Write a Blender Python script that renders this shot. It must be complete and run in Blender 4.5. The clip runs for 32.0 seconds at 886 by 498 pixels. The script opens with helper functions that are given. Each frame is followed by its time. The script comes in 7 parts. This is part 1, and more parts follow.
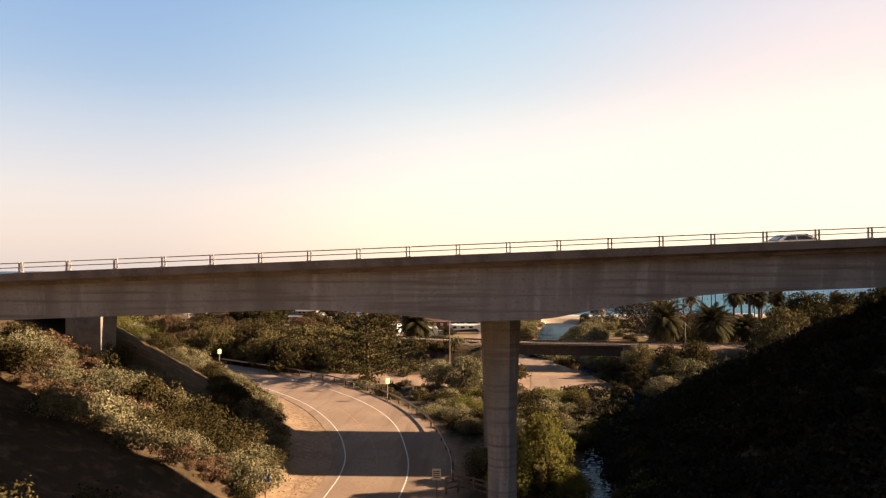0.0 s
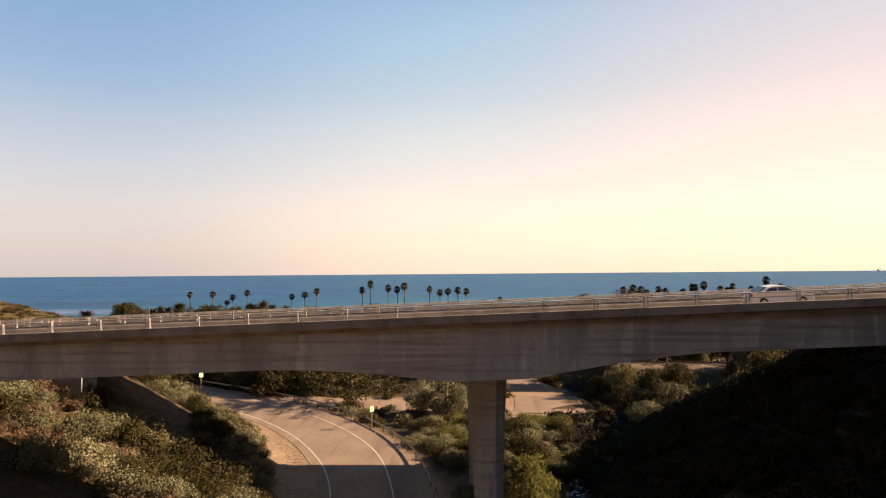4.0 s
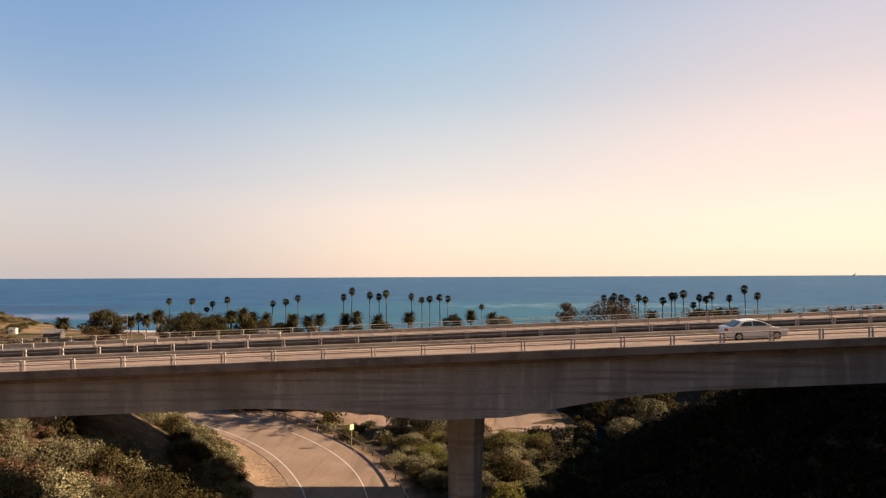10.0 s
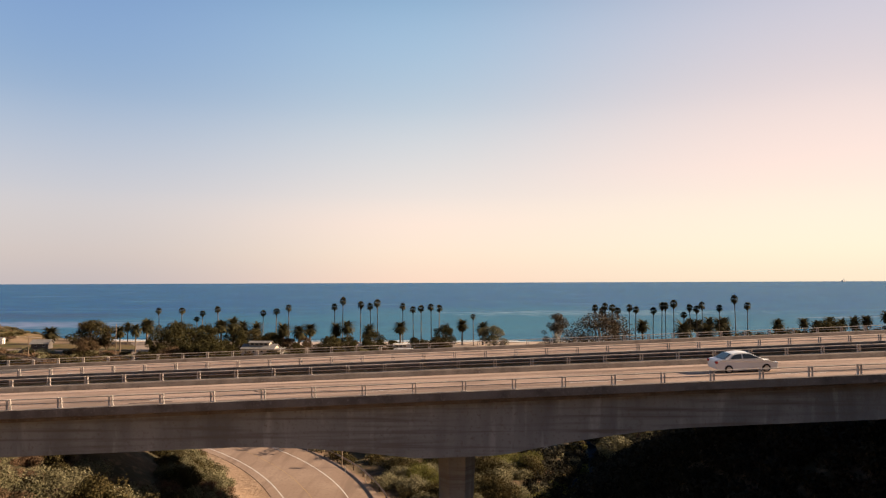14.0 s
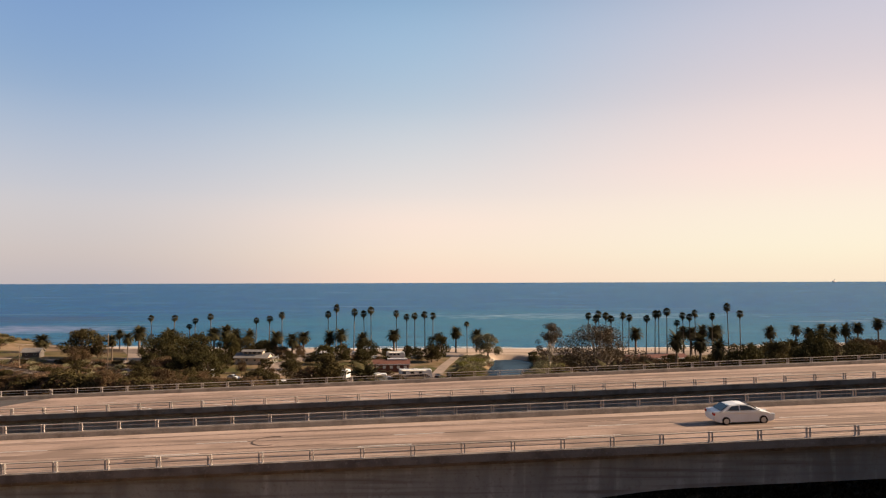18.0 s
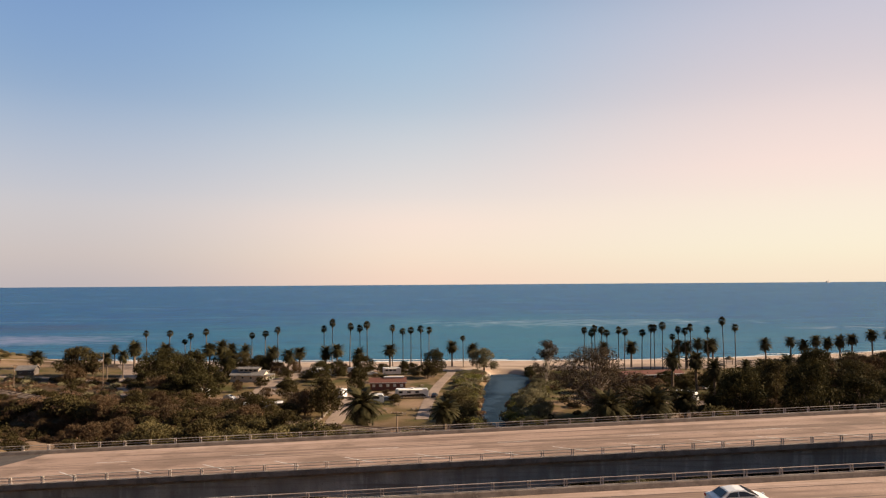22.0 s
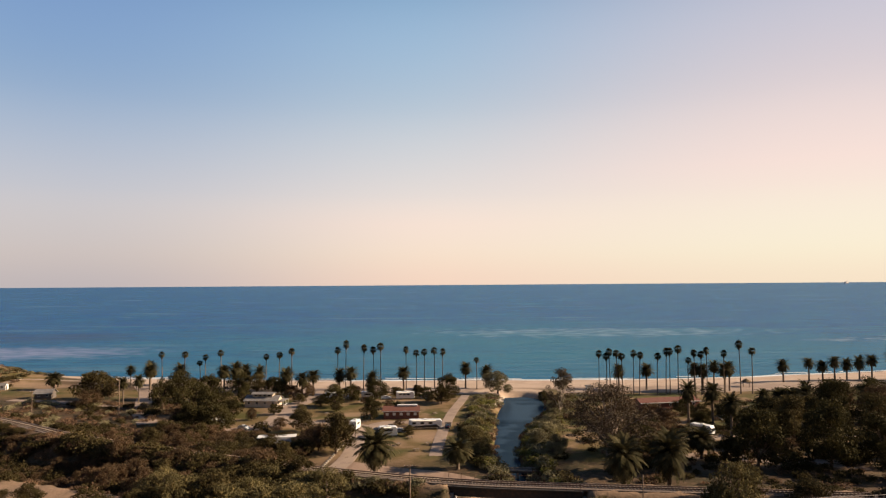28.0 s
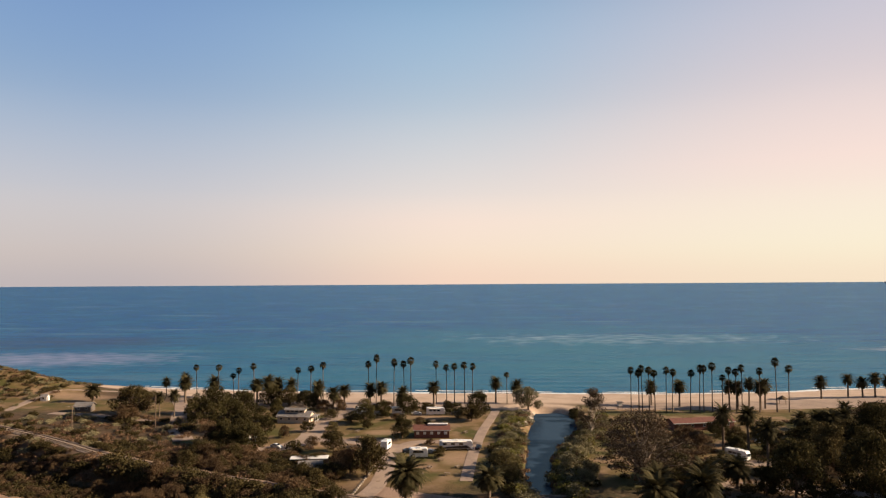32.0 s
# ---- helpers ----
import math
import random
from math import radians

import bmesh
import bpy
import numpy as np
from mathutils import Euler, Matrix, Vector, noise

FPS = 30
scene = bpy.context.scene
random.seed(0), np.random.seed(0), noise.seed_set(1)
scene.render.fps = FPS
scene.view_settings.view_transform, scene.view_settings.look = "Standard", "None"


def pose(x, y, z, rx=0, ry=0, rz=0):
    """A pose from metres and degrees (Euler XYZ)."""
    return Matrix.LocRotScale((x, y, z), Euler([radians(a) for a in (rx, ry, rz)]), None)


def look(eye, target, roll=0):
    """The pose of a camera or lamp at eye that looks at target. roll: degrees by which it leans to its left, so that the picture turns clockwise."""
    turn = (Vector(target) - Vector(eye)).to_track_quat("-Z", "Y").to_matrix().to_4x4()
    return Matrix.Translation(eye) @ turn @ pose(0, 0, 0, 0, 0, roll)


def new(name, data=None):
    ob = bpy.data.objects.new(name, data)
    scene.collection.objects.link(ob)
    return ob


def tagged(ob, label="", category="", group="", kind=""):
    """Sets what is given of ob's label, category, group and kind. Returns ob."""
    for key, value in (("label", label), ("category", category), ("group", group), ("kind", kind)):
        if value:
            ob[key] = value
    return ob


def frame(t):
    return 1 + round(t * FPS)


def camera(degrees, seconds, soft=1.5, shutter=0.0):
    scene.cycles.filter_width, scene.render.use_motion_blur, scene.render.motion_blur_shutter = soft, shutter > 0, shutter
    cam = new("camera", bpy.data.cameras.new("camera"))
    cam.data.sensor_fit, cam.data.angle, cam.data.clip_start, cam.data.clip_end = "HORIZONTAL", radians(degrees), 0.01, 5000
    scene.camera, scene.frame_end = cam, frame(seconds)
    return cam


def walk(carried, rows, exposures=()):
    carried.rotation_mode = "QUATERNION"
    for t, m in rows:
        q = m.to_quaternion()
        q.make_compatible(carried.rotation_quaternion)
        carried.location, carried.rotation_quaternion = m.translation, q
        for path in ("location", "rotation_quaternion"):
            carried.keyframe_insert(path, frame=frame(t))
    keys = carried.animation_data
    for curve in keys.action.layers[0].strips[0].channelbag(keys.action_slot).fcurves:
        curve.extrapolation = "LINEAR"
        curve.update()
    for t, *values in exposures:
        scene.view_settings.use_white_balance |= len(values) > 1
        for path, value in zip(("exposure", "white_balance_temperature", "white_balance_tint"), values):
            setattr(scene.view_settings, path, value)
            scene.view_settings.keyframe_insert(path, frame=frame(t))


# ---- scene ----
# ---------------------------------------------------------------- camera
def ROLL(a):
    return pose(0, 0, 0, 0, 0, a)


cam = camera(66.62, 32.0, 1.25)
PATH = [
    (0, pose(0.402, 0.613, 25.148, 91.706, 0, 4.570) @ ROLL(-0.272)),
    (1, pose(0.310, 0.442, 25.960, 91.884, 0, 4.216) @ ROLL(-0.124)),
    (2, pose(0.247, 0.419, 26.896, 91.979, 0, 3.805) @ ROLL(-0.342)),
    (3, pose(0.128, 0.389, 27.838, 92.021, 0, 3.390) @ ROLL(-0.476)),
    (6, pose(0.248, 0.382, 29.562, 92.095, 0, 2.512) @ ROLL(-0.330)),
    (7, pose(0.325, 0.368, 29.866, 92.086, 0, 2.256) @ ROLL(-0.356)),
    (8, pose(0.352, 0.336, 30.113, 92.127, 0, 2.001) @ ROLL(-0.358)),
    (9, pose(0.400, 0.324, 30.441, 92.186, 0, 1.775) @ ROLL(-0.278)),
    (10, pose(0.404, 0.241, 30.799, 92.289, 0, 1.564) @ ROLL(-0.242)),
    (11, pose(0.434, 0.206, 31.277, 92.451, 0, 1.392) @ ROLL(-0.219)),
    (12, pose(0.478, 0.217, 31.762, 92.539, 0, 1.193) @ ROLL(-0.285)),
    (13, pose(0.486, 0.206, 32.143, 92.564, 0, 0.995) @ ROLL(-0.268)),
    (14, pose(0.436, 0.207, 32.769, 92.753, 0, 0.829) @ ROLL(-0.213)),
    (17, pose(0.173, 0.258, 35.352, 92.777, 0, 0.374) @ ROLL(-0.211)),
    (18, pose(0.095, 0.163, 36.538, 92.716, 0, 0.239) @ ROLL(-0.174)),
    (19, pose(0.002, -0.001, 37.987, 92.790, 0, 0.126) @ ROLL(-0.219)),
    (20, pose(-0.109, -0.089, 39.574, 92.778, 0, -0.020) @ ROLL(-0.308)),
    (21, pose(-0.208, -0.177, 41.233, 92.744, 0, -0.131) @ ROLL(-0.330)),
    (22, pose(-0.255, -0.275, 42.906, 92.794, 0, -0.186) @ ROLL(-0.389)),
    (23, pose(-0.214, -0.268, 44.705, 92.825, 0, -0.228) @ ROLL(-0.471)),
    (24, pose(-0.149, -0.234, 46.535, 92.786, 0, -0.263) @ ROLL(-0.440)),
    (27, pose(0.028, -0.023, 52.140, 92.704, 0, 0.344) @ ROLL(-0.456)),
    (28, pose(0.056, -0.050, 53.942, 92.694, 0, 0.999) @ ROLL(-0.402)),
    (29, pose(0.118, -0.098, 55.794, 92.678, 0, 1.701) @ ROLL(-0.356)),
    (30, pose(0.084, -0.171, 57.748, 92.627, 0, 2.394) @ ROLL(-0.368)),
    (31, pose(-0.092, -0.284, 59.794, 92.597, 0, 2.946) @ ROLL(-0.325)),
    (32, pose(-0.428, -0.474, 61.892, 92.548, 0, 3.443) @ ROLL(-0.362)),
]
EXPOSURES = [(0, 1.50, 7450, 11), (3, 1.34, 7200, 10), (7, 1.19, 7000, 10), (13, 1.09, 6780, 10), (19, 1.0, 6650, 10), (26, 0.97, 6640, 10), (32, 0.97, 6680, 10)]
walk(cam, PATH, EXPOSURES)

# ---------------------------------------------------------------- sky and sun
SUN_EL, SUN_AZ = 24.0, 4.0      # degrees above the horizon; degrees from +x towards +y


def make_world():
    """A hazy late-afternoon sky: blue overhead and away from the sun, cream towards the sun and along the horizon."""
    w = bpy.data.worlds.new("sky")
    scene.world = w
    w.use_nodes = True
    nt = w.node_tree
    nt.nodes.clear()
    out = nt.nodes.new("ShaderNodeOutputWorld")
    bg = nt.nodes.new("ShaderNodeBackground")
    sky = nt.nodes.new("ShaderNodeTexSky")
    sky.sky_type = "NISHITA"
    sky.sun_disc = False
    sky.sun_elevation = radians(SUN_EL)
    sky.sun_rotation = radians(90 - SUN_AZ)
    sky.air_density, sky.dust_density, sky.ozone_density = 1.0, 1.5, 1.5
    tc = nt.nodes.new("ShaderNodeTexCoord")
    sep = nt.nodes.new("ShaderNodeSeparateXYZ")
    nt.links.new(tc.outputs["Generated"], sep.inputs[0])

    def ramp(stops):
        r = nt.nodes.new("ShaderNodeValToRGB")
        r.color_ramp.interpolation = "CARDINAL"
        e = r.color_ramp.elements
        while len(e) < len(stops):
            e.new(0.5)
        for el, (p, c) in zip(e, stops):
            el.position, el.color = p, (*c, 1)
        nt.links.new(sep.outputs["Z"], r.inputs[0])
        return r.outputs[0]

    away = ramp([(0, (0.575, 0.515, 0.53)), (0.05, (0.635, 0.565, 0.565)), (0.125, (0.584, 0.584, 0.646)), (0.245, (0.327, 0.451, 0.647)), (0.39, (0.179, 0.316, 0.585)), (0.60, (0.073, 0.156, 0.323)), (1, (0.028, 0.071, 0.17))])
    middle = ramp([(0, (1.014, 0.749, 0.612)), (0.05, (1.054, 0.811, 0.681)), (0.125, (0.861, 0.771, 0.734)), (0.245, (0.53, 0.622, 0.727)), (0.39, (0.281, 0.454, 0.667)), (0.60, (0.102, 0.171, 0.318)), (1, (0.027, 0.068, 0.164))])
    towards = ramp([(0, (1.147, 0.841, 0.654)), (0.05, (1.208, 0.895, 0.717)), (0.125, (1.065, 0.825, 0.722)), (0.245, (0.799, 0.686, 0.695)), (0.39, (0.491, 0.511, 0.635)), (0.60, (0.129, 0.184, 0.309)), (1, (0.026, 0.065, 0.156))])
    inland = ramp([(0, (0.265, 0.27, 0.285)), (0.125, (0.205, 0.23, 0.27)), (0.39, (0.10, 0.145, 0.235)), (1, (0.03, 0.075, 0.18))])

    def span(sock, lo, hi):
        mr = nt.nodes.new("ShaderNodeMapRange")
        mr.interpolation_type = "SMOOTHSTEP"
        mr.inputs["From Min"].default_value, mr.inputs["From Max"].default_value = lo, hi
        nt.links.new(sock, mr.inputs[0])
        return mr.outputs[0]

    def mix(f, a, b):
        mx = nt.nodes.new("ShaderNodeMix")
        mx.data_type = "RGBA"
        if isinstance(f, float):
            mx.inputs["Factor"].default_value = f
        else:
            nt.links.new(f, mx.inputs["Factor"])
        nt.links.new(a, mx.inputs["A"])
        nt.links.new(b, mx.inputs["B"])
        return mx.outputs["Result"]

    haze = mix(span(sep.outputs["X"], -0.52, 0.0), away, middle)
    haze = mix(span(sep.outputs["X"], -0.10, 0.50), haze, towards)
    haze = mix(span(sep.outputs["Y"], -0.15, 0.45), inland, haze)
    dim = nt.nodes.new("ShaderNodeVectorMath")
    dim.operation = "SCALE"
    dim.inputs["Scale"].default_value = 0.12
    nt.links.new(sky.outputs[0], dim.inputs[0])
    nt.links.new(mix(0.10, haze, dim.outputs[0]), bg.inputs[0])
    bg.inputs[1].default_value = 0.5
    nt.links.new(bg.outputs[0], out.inputs[0])


make_world()
sun = new("sun", bpy.data.lights.new("sun", "SUN"))
sun.data.energy, sun.data.angle, sun.data.color = 5.0, radians(0.6), (1.0, 0.80, 0.60)
_s = Vector((math.cos(radians(SUN_EL)) * math.cos(radians(SUN_AZ)), math.cos(radians(SUN_EL)) * math.sin(radians(SUN_AZ)), math.sin(radians(SUN_EL))))
sun.matrix_world = look(_s * 300 + Vector((0, 0, 30)), (0, 0, 30))

# ---------------------------------------------------------------- materials


def mat(name, base, rough=0.8, spec=0.3, vary=(), bump=None, metal=0.0, rnd=0.0, island=0.0, trans=0.0):
    """base: colour. vary: (scale, (sx, sy, sz), colour, low, high) layers of noise. bump: (scale, strength). rnd: brightness change
    from object to object, island: from piece to piece."""
    m = bpy.data.materials.new(name)
    m.use_nodes = True
    nt = m.node_tree
    b = nt.nodes["Principled BSDF"]
    b.inputs["Roughness"].default_value = rough
    b.inputs["Metallic"].default_value = metal
    b.inputs["Specular IOR Level"].default_value = spec
    tc = nt.nodes.new("ShaderNodeTexCoord")
    src = nt.nodes.new("ShaderNodeRGB")
    src.outputs[0].default_value = (*base, 1)
    cur = src.outputs[0]
    for scale, stretch, col, lo, hi in vary:
        mp = nt.nodes.new("ShaderNodeMapping")
        mp.inputs["Scale"].default_value = stretch
        nt.links.new(tc.outputs["Object"], mp.inputs[0])
        nz = nt.nodes.new("ShaderNodeTexNoise")
        nz.inputs["Scale"].default_value = scale
        nz.inputs["Detail"].default_value = 5
        nt.links.new(mp.outputs[0], nz.inputs["Vector"])
        mr = nt.nodes.new("ShaderNodeMapRange")
        mr.inputs["From Min"].default_value, mr.inputs["From Max"].default_value = lo, hi
        nt.links.new(nz.outputs[0], mr.inputs[0])
        mx = nt.nodes.new("ShaderNodeMix")
        mx.data_type = "RGBA"
        nt.links.new(mr.outputs[0], mx.inputs["Factor"])
        nt.links.new(cur, mx.inputs["A"])
        mx.inputs["B"].default_value = (*col, 1)
        cur = mx.outputs["Result"]
    for amount, node, sock in ((rnd, "ShaderNodeObjectInfo", "Random"), (island, "ShaderNodeNewGeometry", "Random Per Island")):
        if amount:
            oi = nt.nodes.new(node)
            mr = nt.nodes.new("ShaderNodeMapRange")
            mr.inputs["To Min"].default_value, mr.inputs["To Max"].default_value = 1 - amount, 1 + amount
            nt.links.new(oi.outputs[sock], mr.inputs[0])
            vm = nt.nodes.new("ShaderNodeVectorMath")
            vm.operation = "SCALE"
            nt.links.new(cur, vm.inputs[0])
            nt.links.new(mr.outputs[0], vm.inputs["Scale"])
            cur = vm.outputs[0]
    nt.links.new(cur, b.inputs["Base Color"])
    if bump:
        nz = nt.nodes.new("ShaderNodeTexNoise")
        nz.inputs["Scale"].default_value = bump[0]
        nz.inputs["Detail"].default_value = 6
        nt.links.new(tc.outputs["Object"], nz.inputs["Vector"])
        bp = nt.nodes.new("ShaderNodeBump")
        bp.inputs["Strength"].default_value = bump[1]
        bp.inputs["Distance"].default_value = 0.1
        nt.links.new(nz.outputs[0], bp.inputs["Height"])
        nt.links.new(bp.outputs[0], b.inputs["Normal"])
    if trans:
        out = nt.nodes["Material Output"]
        tl = nt.nodes.new("ShaderNodeBsdfTranslucent")
        nt.links.new(cur, tl.inputs[0])
        ms = nt.nodes.new("ShaderNodeMixShader")
        ms.inputs[0].default_value = trans
        nt.links.new(b.outputs[0], ms.inputs[1])
        nt.links.new(tl.outputs[0], ms.inputs[2])
        nt.links.new(ms.outputs[0], out.inputs["Surface"])
    return m


M_WEB = mat("weathered_concrete", (0.415, 0.405, 0.385), 0.9, 0.2,
            [(0.5, (1, 1, 0.2), (0.265, 0.258, 0.245), 0.42, 0.66), (1.4, (1, 1, 0.10), (0.52, 0.51, 0.49), 0.56, 0.70), (1.0, (0.12, 0.12, 3.3), (0.24, 0.215, 0.19), 0.5, 0.72), (5, (1, 1, 1), (0.27, 0.235, 0.2), 0.55, 0.8)], (6, 0.35))
M_CURB = mat("curb_concrete", (0.30, 0.248, 0.205), 0.9, 0.2, [(0.8, (1, 1, 1), (0.19, 0.152, 0.125), 0.42, 0.66), (6, (1, 1, 1), (0.38, 0.32, 0.27), 0.55, 0.8)], (12, 0.3))
M_DECK = mat("worn_concrete_pavement", (0.395, 0.268, 0.200), 0.85, 0.25,
             [(1.0, (0.008, 0.75, 1), (0.195, 0.130, 0.094), 0.47, 0.57), (1.0, (0.02, 2.6, 1), (0.45, 0.32, 0.245), 0.52, 0.64), (0.18, (1, 1, 1), (0.245, 0.166, 0.120), 0.5, 0.64), (6, (1, 1, 1), (0.235, 0.16, 0.116), 0.52, 0.75)], (10, 0.15))
M_ASPH = mat("faded_asphalt", (0.295, 0.203, 0.148), 0.95, 0.1,
             [(0.22, (1, 1, 1), (0.345, 0.245, 0.180), 0.42, 0.66), (3.0, (1, 1, 1), (0.245, 0.168, 0.122), 0.5, 0.75), (0.5, (0.9, 0.1, 1), (0.235, 0.160, 0.118), 0.5, 0.62)], (20, 0.2))
M_DARKASPH = mat("dark_asphalt", (0.09, 0.075, 0.065), 0.9, 0.2, [(0.5, (1, 1, 1), (0.12, 0.1, 0.085), 0.42, 0.66)], (20, 0.2))
M_WHITE = mat("road_paint_white", (0.68, 0.64, 0.58), 0.7, 0.3, [(2.5, (1, 1, 1), (0.5, 0.45, 0.4), 0.5, 0.75)])
M_YELLOW = mat("road_paint_yellow", (0.38, 0.24, 0.10), 0.7, 0.3, [(2.5, (1, 1, 1), (0.4, 0.25, 0.1), 0.5, 0.75)])
M_STEEL = mat("galvanised_steel", (0.56, 0.48, 0.41), 0.6, 0.4, [(3, (1, 1, 1), (0.34, 0.30, 0.27), 0.45, 0.7)], metal=0.1)
M_SHOULDER = mat("pale_shoulder_concrete", (0.50, 0.36, 0.285), 0.9, 0.2, [(1.0, (0.03, 1.5, 1), (0.36, 0.25, 0.19), 0.46, 0.62), (0.5, (1, 1, 1), (0.35, 0.25, 0.19), 0.5, 0.68), (7, (1, 1, 1), (0.36, 0.26, 0.2), 0.5, 0.8)], (12, 0.25))
M_SKID = mat("tyre_rubber_marks", (0.075, 0.055, 0.045), 0.9, 0.15, [(3, (1, 1, 1), (0.17, 0.115, 0.085), 0.48, 0.68)])
M_DSTEEL = mat("dark_steel", (0.05, 0.045, 0.04), 0.7, 0.3, [(1.5, (1, 1, 1), (0.09, 0.06, 0.045), 0.45, 0.7)])
M_BARK = mat("bark", (0.16, 0.11, 0.075), 0.95, 0.1, [(3, (1, 1, 0.3), (0.09, 0.065, 0.045), 0.42, 0.65)], (10, 0.6))
M_PALE = mat("pale_bark", (0.42, 0.36, 0.29), 0.9, 0.1, [(2, (1, 1, 0.3), (0.26, 0.2, 0.15), 0.45, 0.65)], (10, 0.4))
M_PALMBARK = mat("palm_bark", (0.17, 0.125, 0.09), 0.95, 0.1, [(4, (0.4, 0.4, 3), (0.10, 0.075, 0.055), 0.45, 0.6)], (12, 0.6))
M_OAK = mat("oak_leaves", (0.050, 0.040, 0.016), 0.85, 0.06, [(0.5, (1, 1, 1), (0.090, 0.066, 0.028), 0.45, 0.65)], rnd=0.25, island=0.25, trans=0.18)
M_OLIVE = mat("olive_leaves", (0.110, 0.092, 0.040), 0.85, 0.06, [(0.5, (1, 1, 1), (0.150, 0.112, 0.045), 0.45, 0.65)], rnd=0.25, island=0.25, trans=0.18)
M_BRIGHT = mat("bright_leaves", (0.175, 0.155, 0.048), 0.85, 0.06, [(0.6, (1, 1, 1), (0.13, 0.13, 0.035), 0.45, 0.65)], rnd=0.2, island=0.25, trans=0.42)
M_SAGE = mat("sage_leaves", (0.230, 0.200, 0.115), 0.85, 0.06, [(0.8, (1, 1, 1), (0.130, 0.115, 0.060), 0.45, 0.65)], rnd=0.3, island=0.25, trans=0.22)
M_DRY = mat("dry_brush", (0.165, 0.100, 0.060), 0.85, 0.06, [(0.5, (1, 1, 1), (0.105, 0.070, 0.042), 0.45, 0.65)], rnd=0.25, island=0.25, trans=0.18)
M_DARKLEAF = mat("conifer_leaves", (0.043, 0.037, 0.014), 0.85, 0.06, [(0.5, (1, 1, 1), (0.066, 0.052, 0.019), 0.45, 0.65)], rnd=0.25, island=0.25, trans=0.18)
# darkened bush leaves: this colour carries the shade on the eastern hill
M_HILL = mat("shade_toned_chaparral", (0.036, 0.033, 0.024), 0.95, 0.0, [(0.6, (1, 1, 1), (0.050, 0.042, 0.028), 0.45, 0.65)], island=0.35, trans=0.1)
M_BROWNLEAF = mat("brown_scrub_leaves", (0.110, 0.068, 0.037), 0.85, 0.06, [(0.5, (1, 1, 1), (0.062, 0.044, 0.024), 0.45, 0.65)], rnd=0.25, island=0.25, trans=0.18)
M_EUC = mat("eucalyptus_leaves", (0.092, 0.064, 0.041), 0.8, 0.1, [(0.5, (1, 1, 1), (0.063, 0.051, 0.031), 0.45, 0.65)], island=0.25, trans=0.15)
M_EUCBARK = mat("grey_bark", (0.24, 0.19, 0.15), 0.9, 0.1, [(2, (1, 1, 0.3), (0.13, 0.1, 0.08), 0.45, 0.65)], (10, 0.4))
M_PALM = mat("palm_leaves", (0.044, 0.039, 0.018), 0.85, 0.06, [(0.5, (1, 1, 1), (0.075, 0.060, 0.027), 0.45, 0.65)], rnd=0.25, island=0.25, trans=0.18)
M_SKIRT = mat("dead_palm_leaves", (0.15, 0.105, 0.06), 0.9, 0.1, [(2, (1, 1, 1), (0.10, 0.07, 0.04), 0.45, 0.65)], island=0.3)


